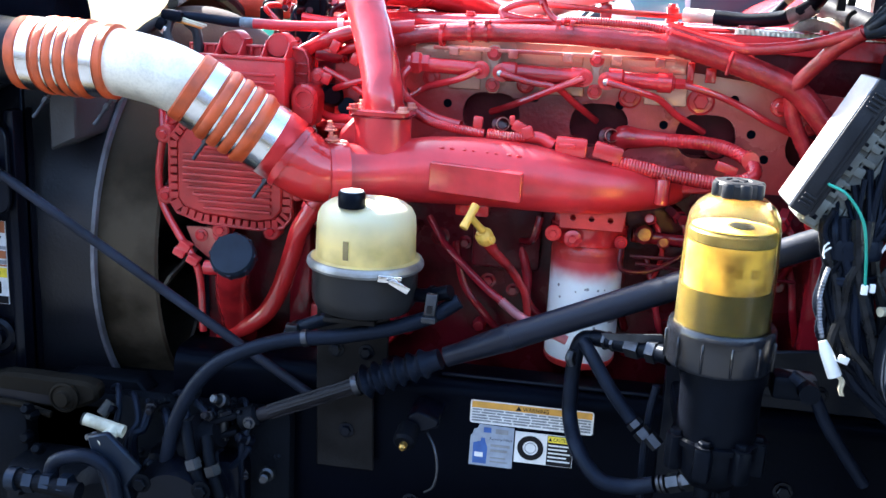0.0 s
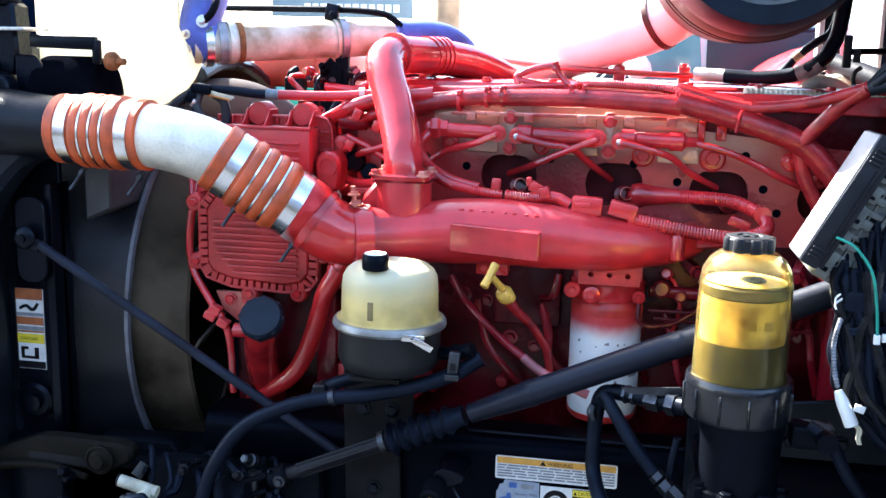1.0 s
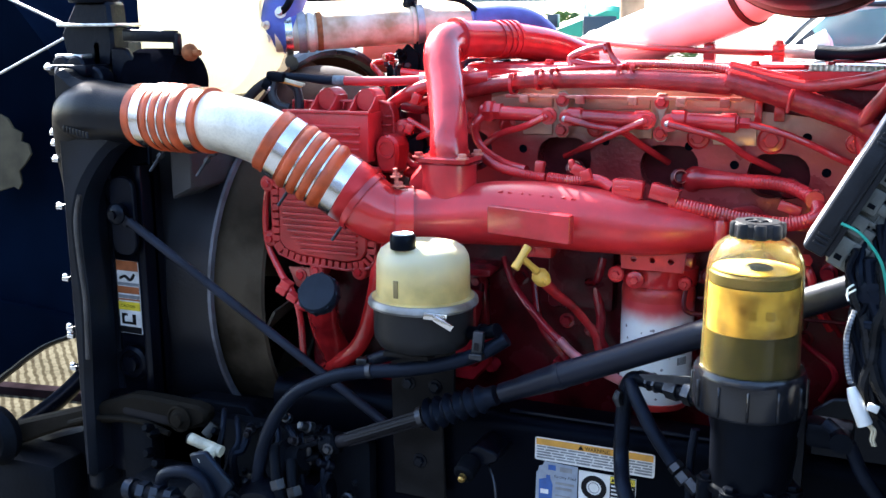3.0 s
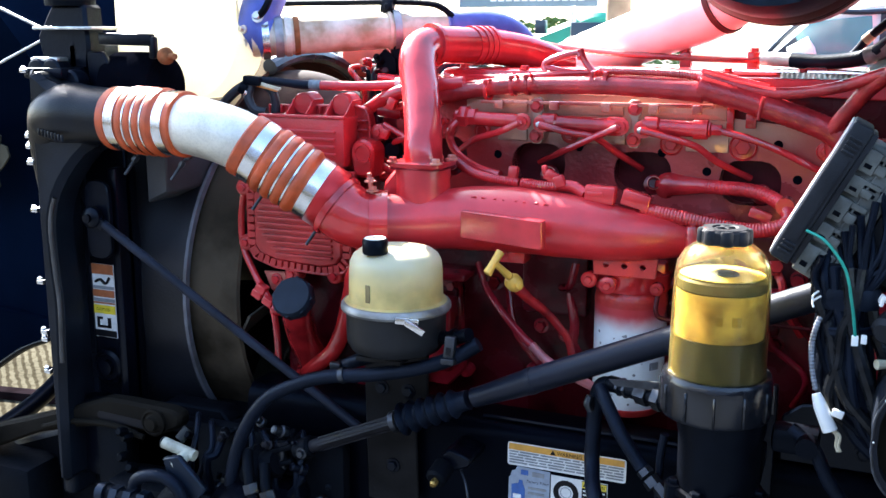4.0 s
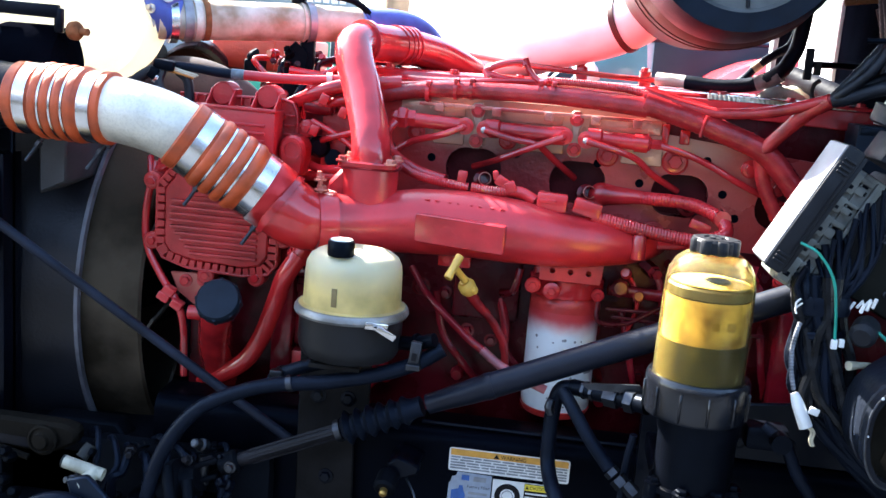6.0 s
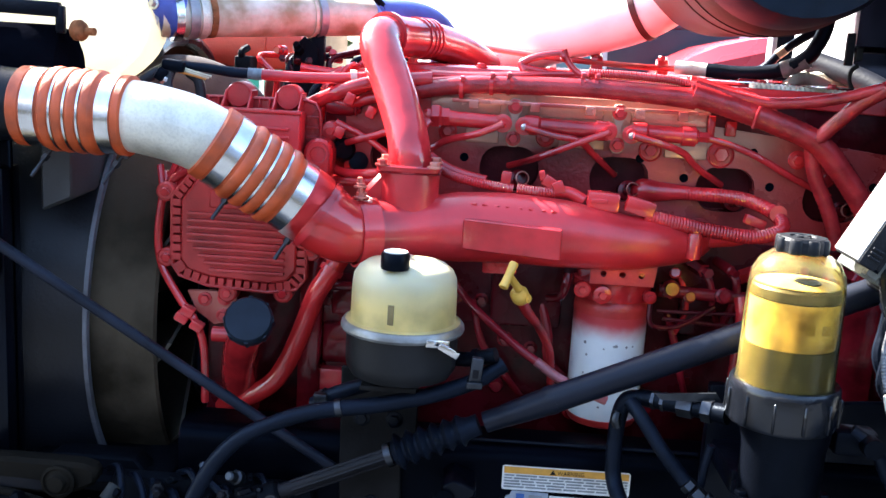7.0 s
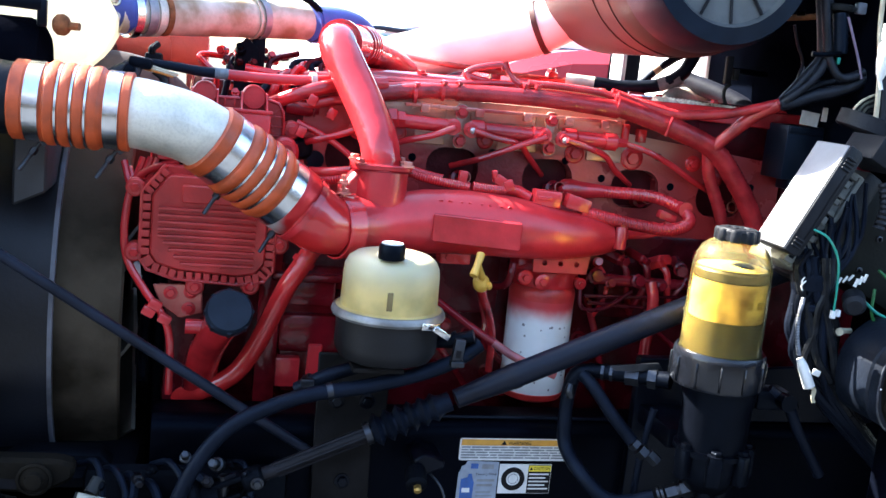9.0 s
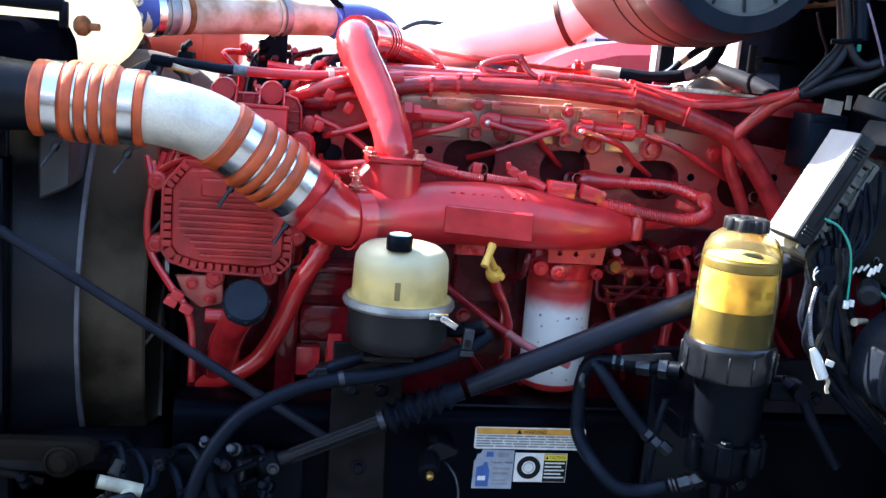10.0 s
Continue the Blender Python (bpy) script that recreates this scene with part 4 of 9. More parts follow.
# looms on the engine
main = part("main_loom", tube([(-0.50, 1.665, 1.552), (-0.42, 1.655, 1.556), (-0.32, 1.65, 1.575), (-0.238, 1.648, 1.581), (-0.107, 1.625, 1.585), (0.0, 1.62, 1.582), (0.062, 1.618, 1.579)], [0.013, 0.0135, 0.014, 0.0150, 0.0155, 0.016, 0.0175], 18), RED_LOOM, engine)
part("loom_branch", loom([(0.055, 1.618, 1.586), (0.12, 1.615, 1.570), (0.19, 1.612, 1.549), (0.262, 1.612, 1.520), (0.318, 1.615, 1.462), (0.358, 1.62, 1.41), (0.40, 1.63, 1.34)], 0.0185, 0.0085, 0.0010, 16), RED_LOOM, main)
part("second_branch", loom([(0.255, 1.625, 1.520), (0.268, 1.63, 1.47), (0.30, 1.635, 1.41), (0.325, 1.64, 1.35)], 0.012, 0.008, 0.001, 12), RED_LOOM, main)
part("up_branch", loom([(0.255, 1.605, 1.525), (0.276, 1.588, 1.555), (0.304, 1.560, 1.592), (0.333, 1.533, 1.617)], 0.0115, 0.006, 0.0008, 14), RED_LOOM, main)
part("rope_hose", tube([(0.06, 1.625, 1.603), (0.12, 1.615, 1.588), (0.18, 1.605, 1.580), (0.26, 1.572, 1.592), (0.333, 1.533, 1.619)], 0.009, 12), RED_LOOM, main)
for i in range(26):
    part("tape_turn", band((0.062 + 0.0035 * i, 1.640 - 0.0003 * i, 1.607 - 0.0008 * i), (1, 0, -0.2), 0.007, 0.0025, 0.0008, 10), RED, main)
part("sleeve", tube([(0.055, 1.64, 1.609), (0.16, 1.632, 1.586)], 0.0068, 10, 4), RED, main)
part("upper_wire", tube([(-0.60, 1.80, 1.585), (-0.53, 1.79, 1.580), (-0.42, 1.74, 1.588), (-0.30, 1.70, 1.590), (-0.20, 1.67, 1.597), (-0.10, 1.645, 1.603)], 0.0085, 10), RED, main)
part("upper_wire", tube([(-0.50, 1.70, 1.560), (-0.40, 1.675, 1.575), (-0.28, 1.66, 1.590), (-0.16, 1.65, 1.604), (-0.02, 1.645, 1.606), (0.07, 1.64, 1.600)], 0.006, 10), RED, main)
part("split_sleeve", loom([(-0.11, 1.63, 1.609), (-0.05, 1.628, 1.609), (0.02, 1.628, 1.606), (0.06, 1.628, 1.600)], 0.0065, 0.004, 0.0009, 10), RED, main)
for x, z in ((-0.262, 1.582), (-0.235, 1.584), (-0.118, 1.591), (-0.096, 1.591), (0.056, 1.585), (-0.31, 1.574)):
    part("cable_tie", band((x, 1.630 + 0.06 * max(0, -0.1 - x), z), (1, -0.1, 0), 0.0168, 0.006, 0.0022, 20), RED, main)
    part("tie_head", box((x, 1.612 + 0.06 * max(0, -0.1 - x), z + 0.014), (0.008, 0.007, 0.008), None, 0.0015), RED, main)
part("tie_down", tube([(0.157, 1.585, 1.575), (0.152, 1.588, 1.555), (0.15, 1.592, 1.54)], 0.003, 8), RED, main)
# loose wires bending up in the middle
part("loose_wire", tube([(-0.21, 1.66, 1.605), (-0.215, 1.665, 1.618), (-0.19, 1.66, 1.630), (-0.155, 1.655, 1.637), (-0.148, 1.65, 1.630)], 0.0065, 10), RED, main)
part("loose_wire", tube([(-0.15, 1.652, 1.643), (-0.142, 1.65, 1.625), (-0.125, 1.645, 1.608), (-0.10, 1.642, 1.602)], 0.0055, 10), RED, main)
part("loose_wire", tube([(-0.213, 1.662, 1.612), (-0.17, 1.655, 1.605), (-0.12, 1.648, 1.606)], 0.006, 10), RED, main)
part("fuel_return_pipe", tube([(-0.44, 2.04, 1.672), (-0.372, 2.06, 1.658), (-0.308, 2.07, 1.644), (-0.196, 2.07, 1.632), (-0.087, 2.08, 1.625), (0.064, 2.085, 1.620), (0.16, 2.06, 1.622)], 0.0062, 10), RED_WORN, engine)
for x, y in ((-0.045, 2.09), (0.088, 2.09)):
    part("pipe_post", join(span((x - 0.012, y - 0.012, 1.60), (x + 0.012, y + 0.012, 1.635), 0.003), bolt((x, y, 1.635), Z, 0.009, 0.009)), RED, engine)

part("rear_bracket", prism([(0.198, 1.612), (0.232, 1.612), (0.248, 1.580), (0.190, 1.580)], (0, 1.905, 0), X, Z, 0.012, 0.002), RED_CAST, engine)
# corrugated sensor looms along the manifold
sensor = part("sensor_loom", loom([(0.03, 1.672, 1.419), (0.09, 1.645, 1.424), (0.155, 1.615, 1.424), (0.198, 1.585, 1.408), (0.205, 1.56, 1.388), (0.165, 1.553, 1.374), (0.105, 1.552, 1.378), (0.045, 1.55, 1.387), (-0.015, 1.545, 1.398)], 0.0112, 0.0050, 0.0009, 14), RED, engine)
part("elbow_boot", tube([(0.0, 1.69, 1.405), (0.004, 1.672, 1.420), (0.03, 1.668, 1.421), (0.075, 1.652, 1.424)], [0.020, 0.022, 0.017, 0.011], 16), RED, sensor)
part("connector", box((-0.080, 1.546, 1.416), (0.050, 0.03, 0.030), Matrix.Rotation(0.05, 3, "Y"), 0.004), RED, sensor)
part("connector", box((-0.022, 1.546, 1.411), (0.046, 0.026, 0.025), Matrix.Rotation(0.25, 3, "Y"), 0.003), RED, sensor)
part("connector_latch", box((-0.087, 1.532, 1.418), (0.026, 0.006, 0.008), None, 0.002), RED, sensor)
part("left_loom", loom([(-0.355, 1.60, 1.452), (-0.315, 1.57, 1.438), (-0.27, 1.552, 1.431), (-0.22, 1.548, 1.426)], 0.0072, 0.004, 0.001, 12), RED, sensor)
part("mid_loom", loom([(-0.215, 1.545, 1.427), (-0.18, 1.545, 1.424), (-0.155, 1.55, 1.424)], 0.0085, 0.004, 0.0012, 12), RED, sensor)
part("bundle", tube([(-0.155, 1.552, 1.426), (-0.13, 1.556, 1.424), (-0.108, 1.552, 1.414)], 0.010, 12), RED, sensor)
for p, s, a in (((-0.232, 1.555, 1.438), (0.016, 0.018, 0.03), 0.1), ((-0.165, 1.552, 1.440), (0.022, 0.018, 0.018), 0.5), ((-0.150, 1.548, 1.433), (0.018, 0.016, 0.02), -0.4), ((-0.176, 1.55, 1.45), (0.01, 0.012, 0.016), -0.2)):
    part("connector", box(p, s, Matrix.Rotation(a, 3, "Y"), 0.003), RED, sensor)
part("line_junction", join(tube([(0.10, 1.60, 1.352), (0.15, 1.59, 1.362), (0.18, 1.58, 1.385)], 0.009, 10), box((0.165, 1.575, 1.395), (0.035, 0.02, 0.016), Matrix.Rotation(0.3, 3, "Y"), 0.003), lathe([(0.014, 0), (0.014, 0.03)], (0.20, 1.60, 1.41), FRONT, 12)), RED, sensor)
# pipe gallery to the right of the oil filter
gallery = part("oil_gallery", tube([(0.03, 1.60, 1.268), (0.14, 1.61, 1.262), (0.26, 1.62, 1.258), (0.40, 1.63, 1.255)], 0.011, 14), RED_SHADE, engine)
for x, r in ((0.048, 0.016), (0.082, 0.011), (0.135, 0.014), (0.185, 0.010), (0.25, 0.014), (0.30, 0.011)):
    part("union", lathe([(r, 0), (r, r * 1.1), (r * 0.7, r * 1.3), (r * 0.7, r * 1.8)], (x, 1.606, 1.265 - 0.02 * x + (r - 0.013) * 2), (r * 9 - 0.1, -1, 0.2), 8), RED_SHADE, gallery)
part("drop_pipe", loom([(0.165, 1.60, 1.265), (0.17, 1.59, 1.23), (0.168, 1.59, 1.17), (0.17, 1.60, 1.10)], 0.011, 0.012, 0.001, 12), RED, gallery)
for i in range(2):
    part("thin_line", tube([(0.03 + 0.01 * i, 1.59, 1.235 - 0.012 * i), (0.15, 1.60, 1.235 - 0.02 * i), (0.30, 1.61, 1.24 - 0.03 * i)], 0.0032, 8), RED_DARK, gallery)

# ---- oil filter ----
oilf = thing("oil_filter", (-0.040, 1.622, 1.03), "white spin-on oil filter with red overspray at its top", "oil filter")
part("can", lathe([(0, 0.0), (0.035, 0.002), (0.055, 0.010), (0.0605, 0.026), (0.061, 0.175), (0.061, 0.197)], (-0.040, 1.622, 1.027), Z, 44), FILTER_WHITE, oilf)
part("painted_shoulder", lathe([(0.0614, 0.197), (0.0616, 0.207), (0.060, 0.216), (0.055, 0.222)], (-0.040, 1.622, 1.027), Z, 44), RED_DUSTY, oilf, "red painted shoulder ring")
part("painted_foot", lathe([(0.020, 0.0005), (0.036, 0.0015), (0.0555, 0.0095), (0.0612, 0.020), (0.0613, 0.022)], (-0.040, 1.622, 1.0262), Z, 44), RED_DUSTY, oilf, "pink overspray on the foot")
for i in range(16):
    a = radians(random.uniform(190, 330))
    zz = random.uniform(1.06, 1.19)
    part("chip", lathe([(random.uniform(0.0012, 0.003), 0), (0.0008, 0.0006)], (-0.040 + 0.0608 * math.cos(a), 1.622 + 0.0608 * math.sin(a), zz), (math.cos(a), math.sin(a), 0), 7), INK_GREY, oilf)
for i in range(4):
    a = radians(318 + 5 * i)
    part("print_bar", box((-0.040 + 0.0611 * math.cos(a), 1.622 + 0.0611 * math.sin(a), 1.125), (0.001, 0.004, 0.013), Matrix.Rotation(a, 3, "Z"), 0), INK_GREY, oilf)
fhead = part("oil_filter_head", join(lathe([(0.064, 0), (0.066, 0.008), (0.066, 0.03), (0.05, 0.04)], (-0.040, 1.628, 1.249), Z, 36), span((-0.10, 1.60, 1.255), (0.02, 1.68, 1.30), 0.008)), RED, engine)
for p, r in (((-0.098, 1.566, 1.271), 0.0135), ((-0.066, 1.562, 1.265), 0.0145), ((0.012, 1.578, 1.262), 0.011)):
    part("union", join(lathe([(r, 0), (r, 0.012), (r * 0.8, 0.014)], p, FRONT, 20), bolt(Vector(p) + FRONT * 0.014, FRONT, r * 0.5, 0.006, False)), RED, fhead)
part("small_line", tube([(0.014, 1.57, 1.255), (0.014, 1.56, 1.225), (0.03, 1.562, 1.215), (0.07, 1.57, 1.22), (0.12, 1.58, 1.25)], 0.004, 8), RED_DARK, fhead)
part("bent_pipe", tube([(-0.122, 1.56, 1.295), (-0.125, 1.555, 1.275), (-0.132, 1.56, 1.255), (-0.15, 1.575, 1.248)], 0.007, 10), RED_SHADE, fhead)
part("hole_bracket", plate_with_holes([(-0.088, 1.284), (0.012, 1.284), (0.016, 1.318), (-0.090, 1.318)], [[(x + 0.005 * math.cos(a), 1.301 + 0.005 * math.sin(a)) for a in (2 * math.pi * k / 12 for k in range(12))] for x in (-0.068, -0.038, -0.008)], (0, 1.552, 0), X, Z, 0.006), RED_DUSTY, fhead)
part("bracket_foot", span((-0.088, 1.55, 1.312), (0.014, 1.60, 1.320), 0.002), RED_DUSTY, fhead)

# ---- dipstick ----
dip = thing("dipstick", (-0.205, 1.46, 1.28), "yellow plastic dipstick handle in a red guide tube", "dipstick")
bar_dir = Vector((0.014, 0.019, 0.031)).normalized()
bar_mid = Vector((-0.222, 1.4345, 1.3135))
part("handle", join(tube([bar_mid + bar_dir * k for k in (-0.021, -0.019, 0.0, 0.019, 0.021)], [0.0055, 0.0072, 0.0062, 0.0072, 0.0055], 12), box(bar_mid, (0.007, 0.010, 0.030), bar_dir.to_track_quat("Z", "Y").to_matrix(), 0.002)), YELLOW, dip)
part("stem", tube([bar_mid, (-0.212, 1.449, 1.299), (-0.205, 1.460, 1.288)], [0.006, 0.0055, 0.0065], 12), YELLOW, dip)
part("collar", lathe([(0.010, -0.004), (0.0125, 0.0), (0.014, 0.004), (0.014, 0.015), (0.0115, 0.019), (0.008, 0.024)], (-0.1985, 1.479, 1.268), (-0.26, -0.52, 0.60), 20), YELLOW, dip)
part("collar_bolt", bolt((-0.189, 1.466, 1.272), (0.8, -0.6, 0.1), 0.0048, 0.004), YELLOW, dip)
part("guide_tube", tube([(-0.199, 1.480, 1.267), (-0.185, 1.508, 1.240), (-0.165, 1.540, 1.211), (-0.148, 1.568, 1.178), (-0.137, 1.588, 1.148), (-0.130, 1.61, 1.08)], [0.0105, 0.0085, 0.0075, 0.007, 0.007, 0.007], 12), RED_LOOM, dip)
drain = part("drain_hose", tube([(-0.31, 1.60, 1.27), (-0.27, 1.545, 1.235), (-0.20, 1.49, 1.19), (-0.16, 1.470, 1.168)], [0.006, 0.0065, 0.007, 0.007], 12), RED_SHADE, engine)
part("pink_end", tube([(-0.168, 1.474, 1.172), (-0.13, 1.455, 1.152), (-0.06, 1.45, 1.125)], 0.0074, 12), mat("pink_hose_rubber", (0.40, 0.12, 0.13), 0.4, vary=0.35, scale=30, bump=0.2), drain, "pale pink hose end")

# ---- charge air pipe ----
pipe = thing("charge_air_pipe", (-0.72, 1.40, 1.34), "bent bare aluminium charge air pipe between orange silicone hoses", "air pipe")
A0, A1, B0, B1 = Vector((-0.925, 1.402, 1.520)), Vector((-0.765, 1.394, 1.515)), Vector((-0.655, 1.406, 1.484)), Vector((-0.528, 1.449, 1.397))
part("elbow", tube([A1 - (A1 - A0) * 0.3, A1, (-0.733, 1.391, 1.511), (-0.690, 1.394, 1.501), B0, B0 + (B1 - B0) * 0.3], 0.0505, 40, 10), ALU, pipe)
part("weld_tag", box((-0.740, 1.371, 1.5575), (0.022, 0.010, 0.003), Matrix.Rotation(0.6, 3, "X") @ Matrix.Rotation(0.15, 3, "Y"), 0.001), WHITE_PL, pipe)


OVERSPRAY = sprayed(mat("silver_cuff_under_overspray", (0.55, 0.53, 0.52), 0.35, metal=0.4, vary=0.2, scale=30, bump=0.3), (0.46, 0.014, 0.016), 0.158, 0.186, "X", 0.012, 34)


def bellows(p, q, name, painted=False):
    """A silicone hose with three hoops between four humps and a clamp at each end."""
    d = (q - p)
    n = d.length
    prof = [(0.0525, 0), (0.056, 0.003), (0.056, n * 0.11), (0.0545, n * 0.12), (0.0545, n * 0.27), (0.056, n * 0.28)]
    h0, h1 = n * 0.28, n * 0.76
    for k in range(4):
        a, b = h0 + (h1 - h0) * k / 4, h0 + (h1 - h0) * (k + 1) / 4
        m = (a + b) / 2
        prof += [(0.0555, a + 0.001), (0.0590, a + (m - a) * 0.45), (0.0600, m), (0.0590, b - (b - m) * 0.45), (0.0555, b - 0.001)]
    prof += [(0.0545, n * 0.78), (0.0545, n * 0.92)]
    if not painted:
        prof += [(0.0565, n * 0.93), (0.0565, n - 0.002), (0.052, n)]
    hose = part(name, lathe(prof, p, d, 44), SILICONE, pipe, "orange silicone bellows hose")
    if painted:
        part("cuff", lathe([(0.0535, n * 0.90), (0.0552, n * 0.915), (0.0556, n * 0.97), (0.0552, n + 0.012), (0.0535, n + 0.016)], p, d, 44, close=False), OVERSPRAY, hose, "silver cuff with ragged red overspray")
    for k in (1, 2, 3):
        part("hoop", band(p + d * ((h0 + (h1 - h0) * k / 4) / n), d, 0.0558, 0.0032, 0.0022, 44), STEEL, hose)
    for f in (0.195, 0.85):
        part("clamp", band(p + d * f, d, 0.0546, n * 0.125, 0.0016, 44), STEEL, hose)
        u, v, w = frame_of(d)
        c = p + d * f + Vector((0.0, 0.02, -0.062))
        part("clamp_screw", join(tube([c + Vector((0.012, 0, 0.010)), c, c + Vector((-0.024, -0.012, -0.038))], 0.0030, 8), bolt(c + Vector((-0.004, -0.002, -0.006)), Vector((-0.024, -0.012, -0.038)), 0.006, 0.010, False), box(c + Vector((0.006, 0, 0.006)), (0.016, 0.012, 0.010), Matrix.Rotation(0.9, 3, "Y"), 0.002)), GUNMETAL, hose)
    return hose


bellows(A0, A1, "upper_hose")
bellows(B0 - (B1 - B0) * 0.05, B1, "lower_hose", True)

# ---- power steering reservoir ----
SATIN = mat("satin_black_enamel", (0.0105, 0.0105, 0.0115), 0.42, vary=0.3, scale=14, bump=0.15, fine=300)
SATIN.node_tree.nodes["Principled BSDF"].inputs["Specular IOR Level"].default_value = 0.22
res = thing("steering_fluid_reservoir", (-0.371, 1.387, 1.165), "milky plastic steering fluid reservoir on a black metal base", "reservoir")
part("base_can", lathe([(0.02, 0), (0.055, 0.001), (0.072, 0.008), (0.079, 0.02), (0.0805, 0.03), (0.0805, 0.085)], (-0.371, 1.387, 1.163), Z, 44), SATIN, res, "black metal lower can")
dome = part("dome", lathe([(0.083, 0.0), (0.083, 0.004), (0.0760, 0.006), (0.0748, 0.055), (0.0735, 0.068), (0.068, 0.079), (0.057, 0.087), (0.030, 0.092), (0, 0.093)], (-0.371, 1.387, 1.246), Z, 48), MILKY, res, "milky yellowed plastic dome")
part("level_mark", box((-0.384, 1.3122, 1.274), (0.0085, 0.0018, 0.028), Matrix.Rotation(-0.15, 3, "Z"), 0.0006), mat("brown_level_strip", (0.17, 0.12, 0.045), 0.5, vary=0.3, scale=60), dome)
part("fluid", lathe([(0, 0), (0.0735, 0), (0.0735, 0.024), (0, 0.024)], (-0.371, 1.387, 1.251), Z, 40), FUEL, res)
part("rim_band", lathe([(0.0815, 0.0), (0.087, 0.001), (0.0892, 0.005), (0.0885, 0.010), (0.086, 0.014), (0.083, 0.015)], (-0.371, 1.387, 1.235), Z, 48), mat("dull_warm_grey_band", (0.24, 0.235, 0.225), 0.4, metal=0.5, vary=0.4, scale=30, bump=0.3), res, "dull grey V-band clamp")
part("band_tongue", join(box((-0.318, 1.312, 1.238), (0.036, 0.004, 0.011), Matrix.Rotation(0.5, 3, "Z") @ Matrix.Rotation(0.15, 3, "Y"), 0.001), box((-0.302, 1.306, 1.231), (0.032, 0.004, 0.010), Matrix.Rotation(0.3, 3, "Z") @ Matrix.Rotation(0.55, 3, "Y"), 0.001)), STEEL, res)
cap = part("cap", lathe([(0.0192, 0.0), (0.0202, 0.002), (0.0202, 0.020), (0.0185, 0.023), (0.012, 0.0235), (0, 0.0232)], (-0.383, 1.338, 1.334), Z, 30), PLASTIC, res)
part("cap_disc", lathe([(0.0165, 0), (0.0165, 0.0012), (0, 0.0013)], (-0.383, 1.338, 1.3575), Z, 24), WHITE_PL, cap)
part("cap_mark", box((-0.381, 1.338, 1.3593), (0.010, 0.003, 0.0008), Matrix.Rotation(0.4, 3, "Z"), 0), INK_GREY, cap)
BRACKET = mat("dusty_grey_brown_bracket", (0.0085, 0.0080, 0.0082), 0.6, vary=0.5, scale=16, bump=0.4)
bracket = thing("reservoir_bracket", (-0.41, 1.45, 0.88), "black folded steel bracket bolted to the frame rail", "bracket")
part("upright", prism([(-0.465, 1.150), (-0.345, 1.150), (-0.345, 1.035), (-0.367, 1.012), (-0.362, 0.86), (-0.46, 0.86)], (0, 1.462, 0), X, Z, 0.008, 0.002), BRACKET, bracket)
part("shelf", span((-0.425, 1.345, 1.152), (-0.345, 1.462, 1.160), 0.002), BRACKET, bracket)
for x, z in ((-0.43, 1.07), (-0.38, 1.07), (-0.41, 0.93)):
    part("bolt", bolt((x, 1.453, z), FRONT, 0.009, 0.008), BLACK, bracket)
outlet = part("outlet", tube([(-0.30, 1.39, 1.195), (-0.27, 1.375, 1.20), (-0.235, 1.362, 1.213)], 0.011, 12), PLASTIC, res)
part("barb", band((-0.262, 1.372, 1.204), (0.6, -0.2, 0.25), 0.0112, 0.006, 0.002, 16), PLASTIC, outlet)

# ---- power steering hose ----
hose = thing("steering_hose", (-0.68, 1.36, 0.78), "long looping black rubber hose", "hose")
part("rubber", tube([(-0.675, 1.362, 0.72), (-0.690, 1.36, 0.82), (-0.678, 1.36, 0.92), (-0.650, 1.36, 0.995), (-0.605, 1.36, 1.055), (-0.545, 1.36, 1.09), (-0.483, 1.36, 1.112), (-0.395, 1.36, 1.128), (-0.318, 1.36, 1.149), (-0.262, 1.362, 1.172), (-0.222, 1.37, 1.198)], 0.0118, 16), RUBBER, hose)
part("clip", join(box((-0.262, 1.350, 1.19), (0.017, 0.012, 0.042), Matrix.Rotation(0.1, 3, "Y"), 0.002), box((-0.263, 1.349, 1.172), (0.022, 0.02, 0.010), None, 0.002)), GUNMETAL, hose)
# black patch painted for the dark opening in the clip
part("clip_window", box((-0.2625, 1.3436, 1.188), (0.008, 0.001, 0.012), Matrix.Rotation(0.1, 3, "Y"), 0), INK_BLACK, hose)
part("clamp", band((-0.455, 1.36, 1.118), (1, 0, 0.25), 0.012, 0.009, 0.0015, 20), GUNMETAL, hose)
second = solo("return_hose", tube([(-0.50, 1.42, 1.10), (-0.46, 1.40, 1.128), (-0.40, 1.395, 1.150), (-0.36, 1.39, 1.158)], 0.011, 14), RUBBER, "short black rubber return hose under the reservoir", "hose")
solo("hose_clamp", join(band((-0.482, 1.41, 1.115), (0.8, -0.3, 0.5), 0.0112, 0.010, 0.002, 20), box((-0.487, 1.395, 1.12), (0.02, 0.014, 0.012), None, 0.002)), GUNMETAL, "dark worm-drive clamp on the return hose", "hose clamp")

# ---- steering shaft ----
SHAFT = mat("blue_black_shaft_paint", (0.0065, 0.0088, 0.017), 0.40, vary=0.35, scale=10, bump=0.2, fine=120)
SHAFT.node_tree.nodes["Principled BSDF"].inputs["Specular IOR Level"].default_value = 0.22
RUST_STEEL = mat("brown_stained_steel", (0.008, 0.0075, 0.010), 0.5, vary=0.6, scale=30, bump=0.4)
RUST_STEEL.node_tree.nodes["Principled BSDF"].inputs["Specular IOR Level"].default_value = 0.2
def on_shaft(x):
    return Vector((x, 1.405, 1.201 + 0.44 * x))


